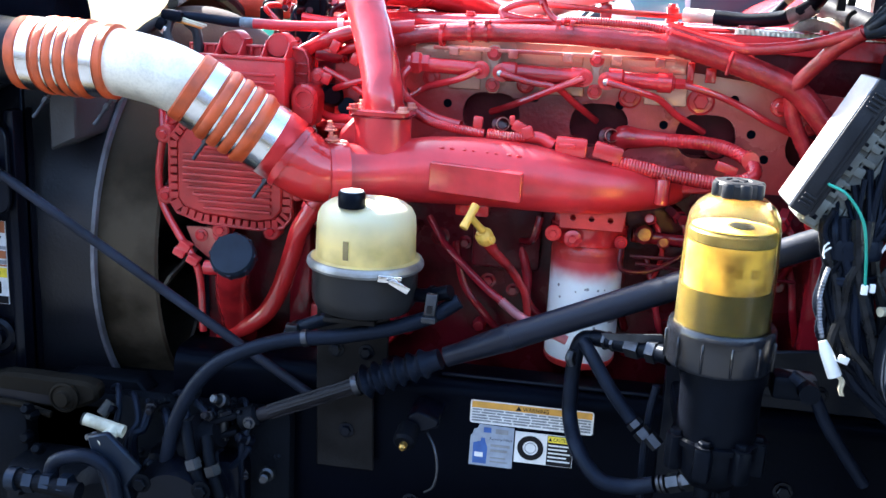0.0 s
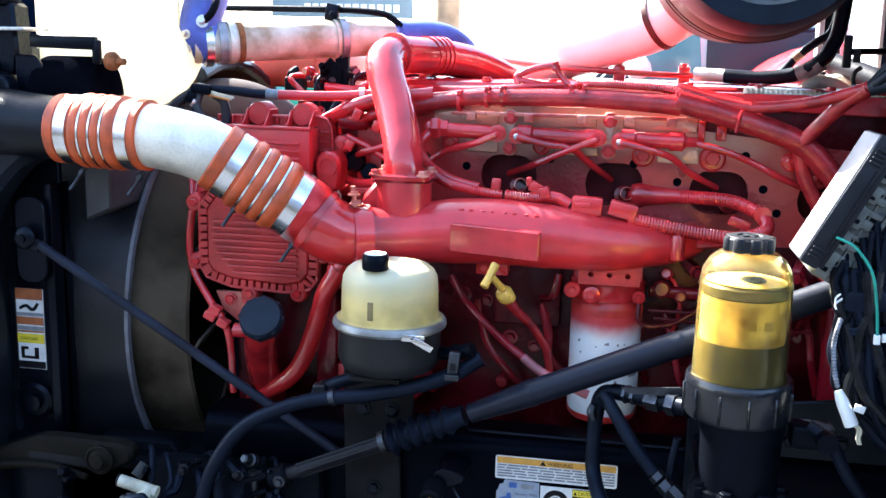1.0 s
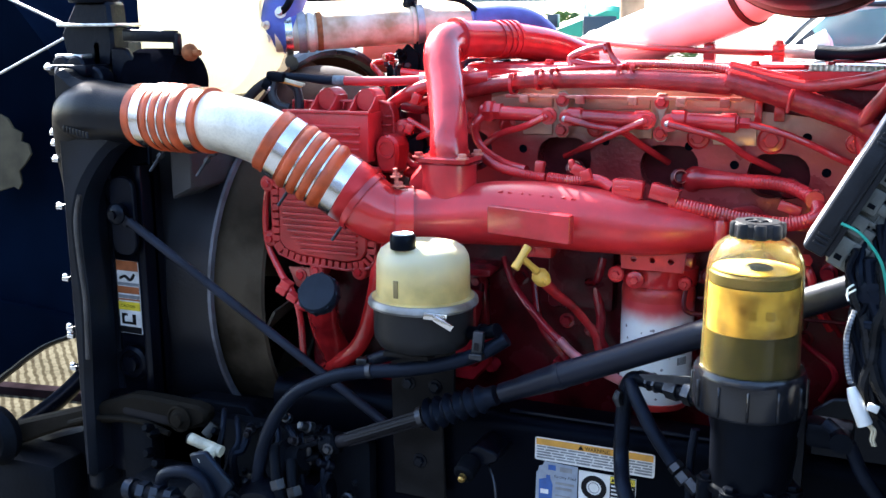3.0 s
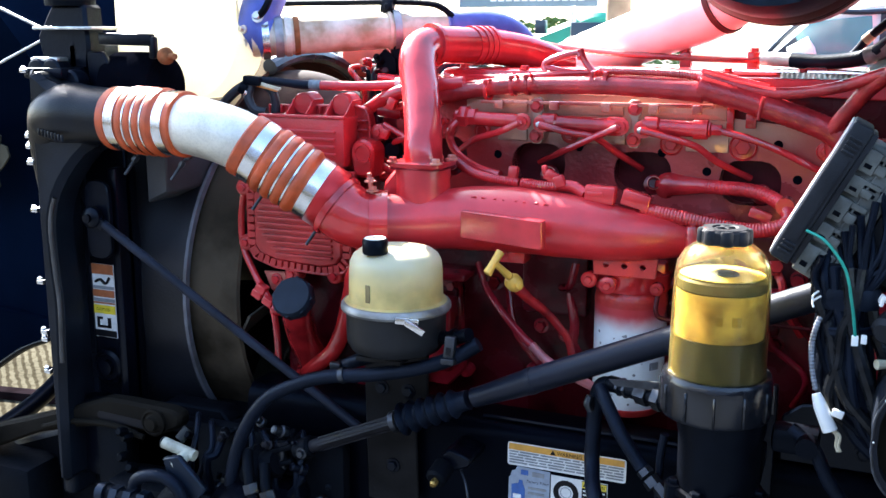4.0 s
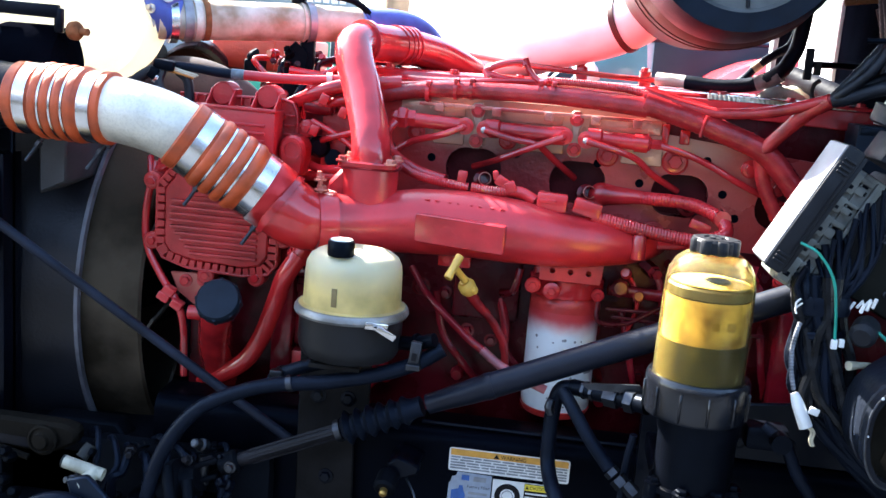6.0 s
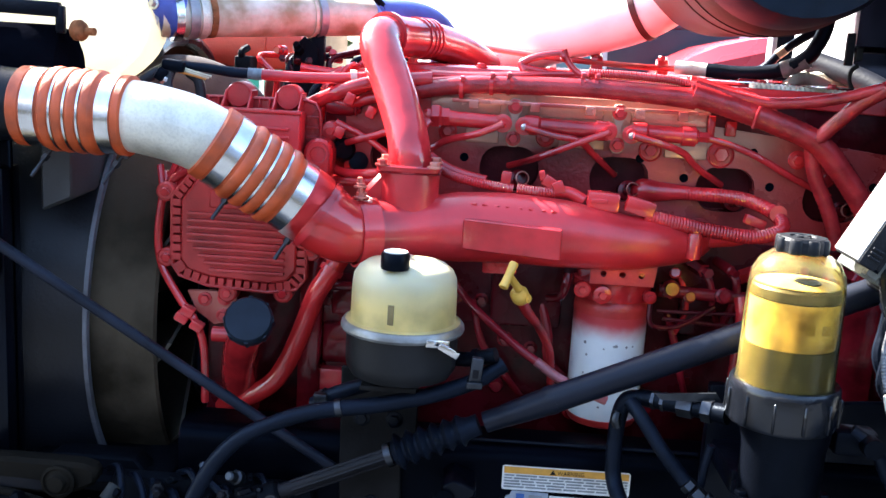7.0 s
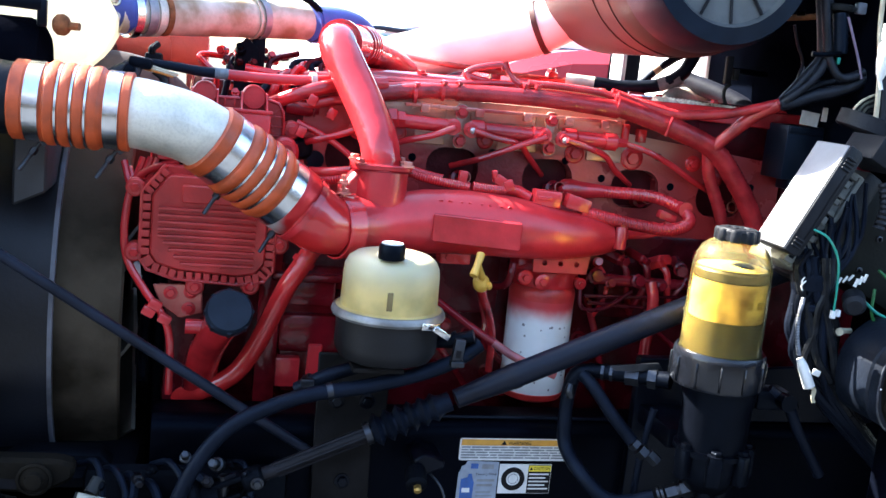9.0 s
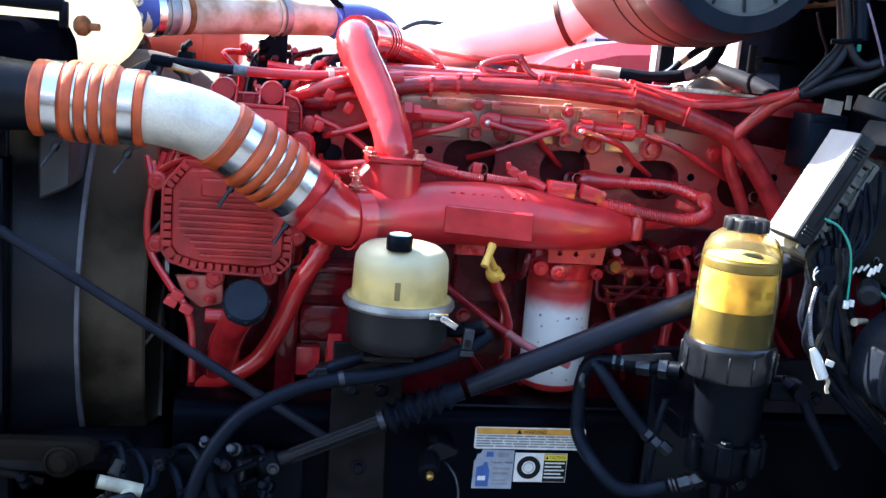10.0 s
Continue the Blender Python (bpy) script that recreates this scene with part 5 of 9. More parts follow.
shaft = thing("steering_shaft", (-0.2, 1.405, 0.95), "black steering shaft with a ribbed rubber boot", "steering shaft")
part("outer_tube", tube([on_shaft(-0.150), on_shaft(0.46)], 0.0205, 24, 2), SHAFT, shaft)
part("taper", lathe([(0.0215, 0.0), (0.0215, 0.012), (0.0205, 0.014), (0.0195, 0.04), (0.0165, 0.085), (0.0160, 0.11)], on_shaft(-0.142), (-1, 0, -0.44), 24), SHAFT, shaft)
d = Vector((1, 0, 0.44)).normalized()
prof = [(0.016, 0)]
for k in range(6):
    prof += [(0.018, 0.002 + 0.0195 * k), (0.0285 - 0.0008 * k, 0.010 + 0.0195 * k), (0.018, 0.018 + 0.0195 * k)]
prof += [(0.0165, 0.122), (0.0165, 0.136)]
part("boot", lathe(prof, on_shaft(-0.376), d, 28), RUBBER, shaft, "ribbed black rubber boot")
part("inner_shaft", tube([on_shaft(-0.545), on_shaft(-0.36)], 0.0115, 14, 2), RUST_STEEL, shaft, "splined steel inner shaft")
for k in range(5):
    a = 2 * math.pi * k / 5
    u, v, w = frame_of(d)
    o = (u * math.cos(a) + v * math.sin(a)) * 0.0112
    part("spline_ridge", tube([on_shaft(-0.525) + o, on_shaft(-0.38) + o], 0.0026, 6, 2), RUST_STEEL, shaft)
part("band", band(on_shaft(-0.382), d, 0.0165, 0.010, 0.002, 20), GUNMETAL, shaft)
yoke = part("yoke", join(lathe([(0.016, 0), (0.019, 0.004), (0.019, 0.03), (0.014, 0.034)], on_shaft(-0.575), d, 20), box(on_shaft(-0.60) + Vector((0, 0, 0.014)), (0.05, 0.03, 0.009), Matrix.Rotation(-0.42, 3, "Y"), 0.003), box(on_shaft(-0.60) - Vector((0, 0, 0.014)), (0.05, 0.03, 0.009), Matrix.Rotation(-0.42, 3, "Y"), 0.003)), BLACK_DUST, shaft)
part("cross_pin", lathe([(0.009, 0), (0.009, 0.05)], on_shaft(-0.605) - Vector((0, 0, 0.025)), Z, 14), GUNMETAL, yoke)
part("pinch_bolt", bolt(on_shaft(-0.56) + Vector((0.006, -0.02, 0)), FRONT, 0.007, 0.008), GUNMETAL, yoke)

# ---- steering gear box under the loop of the hose ----
gear = thing("steering_gear", (-0.70, 1.40, 0.70), "dirty black cast steering gear box", "steering gear")
part("housing", join(lathe([(0.05, 0), (0.07, 0.01), (0.075, 0.08), (0.06, 0.12)], (-0.66, 1.44, 0.82), FRONT, 28), span((-0.74, 1.39, 0.72), (-0.57, 1.47, 0.88), 0.02)), BLACK, gear)
part("input_cover", lathe([(0.042, 0), (0.042, 0.03), (0.028, 0.036), (0.022, 0.06)], (-0.66, 1.40, 0.90), (0.9, -0.1, 0.42), 24), BLACK_DUST, gear)
for x, z in ((-0.71, 0.86), (-0.61, 0.86), (-0.62, 0.78), (-0.70, 0.77)):
    part("bolt", bolt((x, 1.32, z), FRONT, 0.011, 0.01), BLACK_DUST, gear)
for i, pts in enumerate(([(-0.62, 1.37, 0.93), (-0.605, 1.35, 0.89), (-0.585, 1.34, 0.84), (-0.56, 1.34, 0.78)], [(-0.655, 1.37, 0.95), (-0.635, 1.345, 0.90), (-0.615, 1.335, 0.85), (-0.60, 1.33, 0.78)])):
    line_ = part("pressure_line", tube(pts, 0.010, 12), BLACK_DUST, gear)
    part("union", lathe([(0.014, 0), (0.014, 0.016), (0.012, 0.018)], pts[1], Vector(pts[2]) - Vector(pts[1]), 6), GUNMETAL, line_)
    part("union", lathe([(0.013, 0), (0.013, 0.012)], pts[2], Vector(pts[3]) - Vector(pts[2]), 6), GUNMETAL, line_)

# ---- stay rod ----
stay = thing("radiator_stay_rod", (-0.48, 1.456, 0.98), "long black steel stay rod from radiator to frame", "stay rod")
part("rod", tube([(-0.988, 1.424, 1.320), (-0.47, 1.46, 0.980)], 0.0085, 14, 2), mat("blue_grey_worn_rod_paint", (0.011, 0.014, 0.024), 0.42, vary=0.4, scale=16, bump=0.2), stay)
part("eye", join(lathe([(0.018, -0.008), (0.020, -0.005), (0.020, 0.006), (0.016, 0.010), (0.008, 0.012), (0.008, 0.018), (0, 0.019)], (-1.012, 1.422, 1.332), FRONT, 24), box((-0.998, 1.424, 1.324), (0.03, 0.012, 0.02), Matrix.Rotation(0.6, 3, "Y"), 0.003)), BLACK, stay)

# ---- radiator assembly with charge air cooler tank ----
rad = thing("radiator", (-1.12, 1.9, 0.74), "black radiator and charge air cooler in a steel side frame", "radiator")
part("core", span((-1.19, 1.52, 0.78), (-1.10, 2.5, 1.60), 0.006), BLACK_DUST, rad)
TANK_PLASTIC = mat("dusty_blue_black_tank_plastic", (0.0052, 0.0072, 0.0115), 0.36, vary=0.5, scale=9, bump=0.25, fine=300)
tank = part("cooler_tank", span((-1.128, 1.408, 0.76), (-1.092, 1.53, 1.586), 0.014, 3), TANK_PLASTIC, rad, "blue-black moulded cooler end tank")
part("outlet_neck", tube([(-1.115, 1.445, 1.36), (-1.105, 1.44, 1.45), (-1.075, 1.425, 1.51), (-1.03, 1.412, 1.523), (-0.98, 1.407, 1.522), (-0.915, 1.402, 1.520)], [0.03, 0.045, 0.058, 0.057, 0.053, 0.050], 28), TANK_PLASTIC, tank)
CURVE = [(-0.945, 1.474), (-0.985, 1.462), (-1.008, 1.443), (-1.030, 1.420), (-1.048, 1.397), (-1.064, 1.370), (-1.075, 1.338), (-1.079, 1.305), (-1.078, 1.270), (-1.075, 1.220), (-1.071, 1.165), (-1.076, 1.05), (-1.081, 0.96), (-1.085, 0.80)]
part("gusset", prism([(-1.113, 0.80), (-1.113, 1.600), (-1.098, 1.604), (-1.080, 1.592), (-1.062, 1.579), (-1.025, 1.575), (-0.945, 1.568)] + CURVE, (0, 1.455, 0), X, Z, 0.070, 0.012), TANK_PLASTIC, tank)
# the highlight along the tank's curved edge, laid on as a paler bead
part("edge_bead", tube([(x - 0.004, 1.3885, z) for x, z in CURVE[5:12]], 0.0042, 10), mat("brown_grey_edge_highlight", (0.040, 0.036, 0.034), 0.5, vary=0.5, scale=24, bump=0.3), tank, "pale bead carrying the highlight of the tank's edge")
for i in range(11):
    x = -1.095 + 0.0085 * i
    y = 1.3835 if x < -1.075 else 1.3660 - 0.14 * (x + 1.075)
    part("emboss", box((x, y, 1.497 - 0.0012 * i), (0.006, 0.0020, 0.012), None, 0.0006), TANK_PLASTIC, tank)
side = part("side_member", prism([(-1.115, 1.47), (-0.985, 1.47), (-0.985, 0.95), (-1.02, 0.78), (-1.115, 0.78)], (0, 1.50, 0), X, Z, 0.014, 0.003), BLACK, rad)
part("inner_post", span((-1.005, 1.46, 0.90), (-0.985, 1.52, 1.42), 0.004), BLACK, side)
part("channel_rib", span((-1.125, 1.455, 0.80), (-1.105, 1.49, 1.30), 0.005), BLACK, side)
part("stay_mount", prism([(a, b) for a, b in rounded(0.055, 0.15, 0.022)], (-1.012, 1.447, 1.325), X, Z, 0.012, 0.002), BLACK, side)
part("mount_ring", lathe([(0.035, 0), (0.035, 0.012), (0.028, 0.016), (0.026, 0.012), (0.016, 0.012), (0.015, 0.022), (0, 0.023)], (-1.045, 1.485, 1.02), FRONT, 28), BLACK, side)
part("lower_box", span((-1.10, 1.44, 0.80), (-0.99, 1.50, 0.96), 0.008), BLACK, side)
top = part("top_bracket", span((-1.15, 1.42, 1.585), (-1.06, 1.50, 1.605), 0.004), BLACK, rad)
for x in (-1.135, -1.10, -1.06):
    part("lug", lathe([(0.020, 0), (0.022, 0.006), (0.022, 0.03), (0.018, 0.034), (0.008, 0.035), (0, 0.034)], (x, 1.47, 1.60 - 0.02 * (x > -1.08)), FRONT, 22), BLACK, top)
part("hinge_block", prism([(-1.155, 1.60), (-1.05, 1.60), (-1.045, 1.645), (-1.05, 1.72), (-1.13, 1.72), (-1.17, 1.66)], (0, 1.53, 0), X, Z, 0.05, 0.006), BLACK, top)
part("bright_ledge", join(span((-1.155, 1.455, 1.674), (-1.015, 1.53, 1.680), 0.002), span((-1.150, 1.440, 1.616), (-1.085, 1.47, 1.624), 0.003)), ZINC, top, "bare metal bracket edges")
part("hinge_top", lathe([(0.045, 0), (0.048, 0.02), (0.035, 0.04), (0.015, 0.046)], (-1.10, 1.50, 1.718), Z, 24), BLACK_DUST, top)
part("strap_plate", prism([(-1.05, 1.56), (-0.995, 1.56), (-0.995, 1.61), (-1.015, 1.635), (-1.05, 1.635)], (0, 1.49, 0), X, Z, 0.012, 0.003), BLACK, top)
arm = part("tank_strap", join(box((-0.965, 1.49, 1.657), (0.12, 0.014, 0.022), Matrix.Rotation(0.02, 3, "Y"), 0.003), box((-0.905, 1.49, 1.642), (0.014, 0.012, 0.04), None, 0.003)), BLACK, rad)
part("bush", join(lathe([(0.010, 0), (0.015, 0.005), (0.016, 0.014), (0.012, 0.020), (0.007, 0.022)], (-0.888, 1.492, 1.627), (0.95, -0.25, 0.05), 18), tube([(-0.866, 1.486, 1.627), (-0.852, 1.482, 1.627)], 0.006, 10, 2)), RUST, arm)
part("support_drum", lathe([(0.06, 0), (0.064, 0.01), (0.064, 0.095), (0.058, 0.112), (0.040, 0.122), (0, 0.126)], (-1.02, 1.525, 1.57), (1, 0, 0), 28), CAB_BLACK, rad)
for z in (1.60, 1.48, 1.46, 1.43, 1.34, 1.20, 1.10, 1.085, 1.02):
    part("edge_clip", join(box((-1.134, 1.412, z), (0.016, 0.020, 0.009), None, 0.002), lathe([(0.005, 0), (0.005, 0.006), (0.003, 0.008)], (-1.141, 1.415, z + 0.002), (-1, -0.2, 0.3), 8)), STEEL, rad)
# warning stickers on the side member
sticker = thing("radiator_warning_sticker", (-1.055, 1.484, 1.08), "orange and yellow warning sticker with drawings on the radiator frame", "sticker")
part("film", span((-1.087, 1.4835, 1.078), (-1.025, 1.4855, 1.226), 0), PAPER_W, sticker)
for z0, z1, m in ((1.206, 1.226, INK_RUST), (1.176, 1.182, INK_GREY), (1.160, 1.174, INK_RUST), (1.150, 1.157, INK_GREY), (1.146, 1.149, INK_RUST), (1.126, 1.143, INK_YELLOW), (1.079, 1.092, INK_BLACK)):
    part("printed_band", span((-1.086, 1.4825, z0), (-1.026, 1.4835, z1), 0), m, sticker)
part("printed_word", lettering("CAUTION", (-1.072, 1.482, 1.1315), X, Z, 0.006, 0.034), INK_BLACK, sticker)
part("pictogram", join(span((-1.072, 1.4820, 1.097), (-1.066, 1.4830, 1.118), 0), span((-1.072, 1.4820, 1.097), (-1.040, 1.4830, 1.102), 0), span((-1.046, 1.4820, 1.097), (-1.038, 1.4830, 1.118), 0), span((-1.072, 1.4820, 1.114), (-1.058, 1.4830, 1.119), 0)), INK_BLACK, sticker)
part("pictogram", join(tube([(-1.07, 1.4825, 1.19), (-1.058, 1.4825, 1.195), (-1.045, 1.4825, 1.188), (-1.035, 1.4825, 1.20)], 0.003, 6)), INK_BLACK, sticker)

# ---- fan shroud and fan ----
FC = Vector((-0.885, 1.885, 1.150))
BARREL = mat("black_shroud_plastic_under_dust", (0.0090, 0.0096, 0.0130), 0.40, vary=0.6, scale=5, bump=0.3)
sprayed(BARREL, (0.050, 0.038, 0.028), 0.80, 0.93, "Z", 0.03, 9)
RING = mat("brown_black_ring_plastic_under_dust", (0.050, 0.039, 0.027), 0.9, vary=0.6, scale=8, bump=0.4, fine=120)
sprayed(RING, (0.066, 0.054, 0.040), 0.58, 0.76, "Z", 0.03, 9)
DUST_WALL = mat("olive_brown_dusty_wall", (0.115, 0.095, 0.070), 0.85, vary=0.3, scale=7, bump=0.4, fine=120)
BLADE = mat("dusty_grey_brown_blade_plastic", (0.052, 0.044, 0.033), 0.5, vary=0.6, scale=9, bump=0.3, fine=120)
BARREL.node_tree.nodes["Principled BSDF"].inputs["Specular IOR Level"].default_value = 0.3
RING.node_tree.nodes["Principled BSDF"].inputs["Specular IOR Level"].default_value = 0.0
shroud = thing("fan_shroud", (-0.95, 1.99, 0.66), "dusty black plastic fan shroud with a pale grey lip", "fan shroud")
# the barrel opens from the round lip to the wide hole in the back plate
bm = bmesh.new()
shells = []
for thin in (0.0, 0.007):
    rows = []
    for x, cy, cz, r in ((-0.885, 1.885, 1.150, 0.365), (-0.93, 1.887, 1.149, 0.367), (-0.98, 1.900, 1.147, 0.385), (-1.03, 1.935, 1.142, 0.432), (-1.080, 1.990, 1.135, 0.497)):
        rows.append([bm.verts.new((x, cy + (r - thin) * math.cos(a), cz + (r - thin) * math.sin(a))) for a in (2 * math.pi * k / 72 for k in range(72))])
    for p, q in zip(rows, rows[1:]):
        for k in range(72):
            bm.faces.new((p[k], p[(k + 1) % 72], q[(k + 1) % 72], q[k]))
    shells.append(rows)
for n in (0, -1):
    for k in range(72):
        bm.faces.new((shells[0][n][k], shells[0][n][(k + 1) % 72], shells[1][n][(k + 1) % 72], shells[1][n][k]))
part("barrel", bm, BARREL, shroud)
part("lip", lathe([(0.357, -0.004), (0.357, 0.003), (0.369, 0.003), (0.369, -0.004), (0.357, -0.004)], FC, X, 72, close=False), GREY_EDGE, shroud, "pale grey lip")
part("back_plate", plate_with_holes([(1.48, 0.62), (2.51, 0.62), (2.51, 1.645), (1.48, 1.645)], [[(1.99 + 0.49 * math.cos(a), 1.135 + 0.49 * math.sin(a)) for a in (2 * math.pi * k / 40 for k in range(40))]], (-1.09, 0, 0), Y, Z, 0.012), SHROUD, shroud)
# front-facing corner gets a lighter grey than the barrel, as if lit
part("corner_skirt", prism([(-0.942, 1.50), (-0.893, 1.50), (-0.893, 1.376), (-0.942, 1.352)], (0, 1.650, 0), X, Z, 0.156, 0.004), mat("shroud_plastic_greyed_as_lit", (0.040, 0.041, 0.045), 0.5, vary=0.4, scale=9, bump=0.3), shroud, "corner of the shroud with its lit grey put into the colour")
bm = bmesh.new()
arcs = []
for r in (0.490, 0.482):
    arcs.append([[bm.verts.new((x, 1.985 + r * math.cos(radians(a)), 1.125 + r * math.sin(radians(a)))) for a in range(24, 127, 6)] for x in (-1.080, -0.98, -0.880)])
for rows in arcs:
    for p, q in zip(rows, rows[1:]):
        for k in range(len(p) - 1):
            bm.faces.new((p[k], p[k + 1], q[k + 1], q[k]))
for n in (0, 2):
    p, q = arcs[0][n], arcs[1][n]
    for k in range(len(p) - 1):
        bm.faces.new((p[k], p[k + 1], q[k + 1], q[k]))
for n in (0, -1):
    for i in range(2):
        bm.faces.new((arcs[0][i][n], arcs[0][i + 1][n], arcs[1][i + 1][n], arcs[1][i][n]))
part("guard_band", sweep([Vector((-0.874, 1.985 + 0.499 * math.cos(radians(a)), 1.125 + 0.499 * math.sin(radians(a)))) for a in range(24, 109, 6)], [0.017] * 15, 10), SHROUD, shroud, "black rubber edge of the guard")
part("dust_wall", prism([(1.70, 1.33), (2.40, 1.33), (2.36, 1.44), (2.25, 1.535), (2.10, 1.592), (1.97, 1.604), (1.84, 1.575), (1.74, 1.52)], (-0.985, 0, 0), Y, Z, 0.006, 0.001), DUST_WALL, shroud, "olive-brown dusty wall inside the guard")
part("top_guard", bm, RING, shroud, "dusty brown arched guard over the fan")
drive = thing("belt_drive", (-0.75, 1.9, 0.70), "grimy black belt drive at the engine's front end", "belt drive")
part("case", span((-0.735, 1.70, 0.70), (-0.715, 2.20, 1.36), 0.02), BLACK_DUST, drive)
for y, z, r in ((1.78, 1.02, 0.075), (1.95, 0.86, 0.11), (1.80, 1.24, 0.055)):
    part("pulley", lathe([(0.02, 0), (r * 0.9, 0.002), (r, 0.006), (r, 0.012), (r * 0.94, 0.018), (r, 0.024), (r, 0.030), (r * 0.6, 0.034), (r * 0.2, 0.03)], (-0.735, y, z), -X, 32), BLACK_DUST, drive)
part("belt", tube([(-0.752, 1.70, 1.02), (-0.752, 1.74, 1.24), (-0.752, 1.80, 1.30), (-0.752, 1.92, 1.20), (-0.752, 2.05, 0.90), (-0.752, 1.95, 0.75), (-0.752, 1.80, 0.92), (-0.752, 1.70, 1.02)], 0.009, 8), RUBBER, drive)
fan = thing("engine_fan", (-0.80, 1.885, 0.68), "brown-black plastic engine cooling fan at rest", "fan")
part("hub", lathe([(0.05, -0.06), (0.11, -0.055), (0.12, 0.0), (0.10, 0.05), (0.05, 0.07)], (-0.86, 1.885, 1.150), X, 36), BLACK_DUST, fan)
# solid ring added in place of the blurred sweep of the blades
part("ring", lathe([(0.334, -0.10), (0.346, -0.10), (0.348, 0.060), (0.344, 0.092), (0.338, 0.096), (0.333, 0.090), (0.334, 0.05), (0.334, -0.10)], (-0.875, 1.885, 1.150), X, 64, close=False), RING, fan, "brown ring added for the blur of the turning blades")
for k in range(11):
    a = 2 * math.pi * k / 11 + radians(-13.5)
    bm = bmesh.new()
    e, s = Vector((0, -math.cos(a), math.sin(a))), Vector((0, math.sin(a), math.cos(a)))
    rows = []
    for i in range(7):
        r = 0.10 + (0.333 - 0.10) * i / 6
        half, tw = 0.066 + 0.032 * i / 6, radians(52 - i)
        row = []
        for j in range(5):
            q = (j / 4 - 0.5) * 2 * half
            bow = 0.018 * (1 - (j / 2 - 1) ** 2)
            row.append(Vector((-0.83 + q * math.sin(tw) + bow, 1.885, 1.150)) + e * r + s * q * math.cos(tw))
        rows.append(row)
    for off in (0, 0.006):
        vs = [[bm.verts.new(p + X * off) for p in row] for row in rows]
        for i in range(6):
            for j in range(4):
                bm.faces.new((vs[i][j], vs[i][j + 1], vs[i + 1][j + 1], vs[i + 1][j]))
        if off:
            n, m = len(vs), len(vs[0])
            ring = [(i, 0) for i in range(n)] + [(n - 1, j) for j in range(1, m)] + [(i, m - 1) for i in range(n - 2, -1, -1)] + [(0, j) for j in range(m - 2, 0, -1)]
            for (i, j), (i2, j2) in zip(ring, ring[1:] + ring[:1]):
                bm.faces.new((first[i][j], first[i2][j2], vs[i2][j2], vs[i][j]))
        first = vs
    part("blade", bm, BLADE, fan)
part("clutch_pulley", lathe([(0.10, 0), (0.15, 0.004), (0.15, 0.012), (0.142, 0.02), (0.15, 0.028), (0.142, 0.036), (0.15, 0.044), (0.15, 0.05), (0.08, 0.055)], (-0.755, 1.885, 1.150), X, 48), BLACK_DUST, fan)

upper_hose = thing("radiator_hose", (-0.84, 1.9, 1.50), "dusty grey-brown rubber radiator hose arching behind the fan", "hose")
part("rubber", tube([(-0.985, 1.86, 1.38), (-0.965, 1.865, 1.45), (-0.925, 1.875, 1.505), (-0.865, 1.885, 1.535), (-0.80, 1.90, 1.532), (-0.745, 1.92, 1.500), (-0.715, 1.94, 1.45)], 0.055, 28), mat("dusty_grey_brown_rubber", (0.062, 0.052, 0.052), 0.9, vary=0.35, scale=14, bump=0.3), upper_hose)

# ---- cream surge tank ----
surge = thing("coolant_surge_tank", (-0.90, 1.70, 1.575), "cream translucent plastic coolant surge tank", "coolant tank")
part("tank_body", prism([(-1.09, 1.90), (-0.836, 1.90), (-0.834, 1.678), (-0.814, 1.662), (-0.811, 1.635), (-0.820, 1.606), (-0.846, 1.572), (-0.878, 1.550), (-0.915, 1.540), (-1.09, 1.540)], (0, 1.722, 0), X, Z, 0.122, 0.012), TANK_WHITE, surge)
part("mould_seam", span((-0.840, 1.655, 1.69), (-0.833, 1.661, 1.90), 0.001), TANK_WHITE, surge)
part("lower_outlet", tube([(-0.97, 1.62, 1.54), (-0.97, 1.625, 1.51), (-0.97, 1.65, 1.47)], 0.016, 14), TANK_WHITE, surge)
part("outlet_clamp", band((-0.97, 1.632, 1.515), (0, 0.1, -1), 0.0165, 0.010, 0.002, 20), ZINC, surge)
part("fill_neck", lathe([(0.034, 0), (0.034, 0.02), (0.042, 0.022), (0.042, 0.05), (0.036, 0.056)], (-0.96, 1.63, 1.898), Z, 28), PLASTIC, surge, "black screw cap")

# ---- hot pipe across the top ----
hot = thing("turbo_outlet_pipe", (-0.7, 1.76, 1.62), "heat-stained metal turbo pipe with blue silicone ends", "air pipe")
T0, T1, T2 = Vector((-0.812, 1.695, 1.660)), Vector((-0.583, 1.846, 1.676)), Vector((-0.43, 1.905, 1.682))
part("metal_tube", tube([T0 - (T1 - T0) * 0.05, T0.lerp(T1, 0.5), T1, T2], [0.036, 0.036, 0.0355, 0.031], 30), ALU_STAIN, hot)
dd = (T1 - T0).normalized()
part("blue_hose", tube([(-0.800, 1.745, 1.80), (-0.808, 1.725, 1.745), (-0.816, 1.700, 1.700), (-0.817, 1.694, 1.672), T0 + dd * 0.02], [0.038, 0.039, 0.040, 0.0405, 0.0405], 28), BLUE_SIL, hot)
part("blue_elbow", tube([T2 - dd * 0.062, T2, (-0.385, 1.935, 1.672), (-0.355, 1.965, 1.64), (-0.345, 1.985, 1.59)], [0.034, 0.035, 0.035, 0.034, 0.034], 26), BLUE_SIL, hot)
for f, r, w, m in ((0.05, 0.0410, 0.014, STEEL), (0.145, 0.0380, 0.016, DULL_ZINC), (0.21, 0.0372, 0.012, ALU), (0.270, 0.0358, 0.011, RUST), (0.95, 0.0362, 0.006, ALU_STAIN), (1.0, 0.0385, 0.014, DULL_ZINC)):
    part("clamp", band(T0.lerp(T1, f), dd, r, w, 0.002, 36), m, hot)
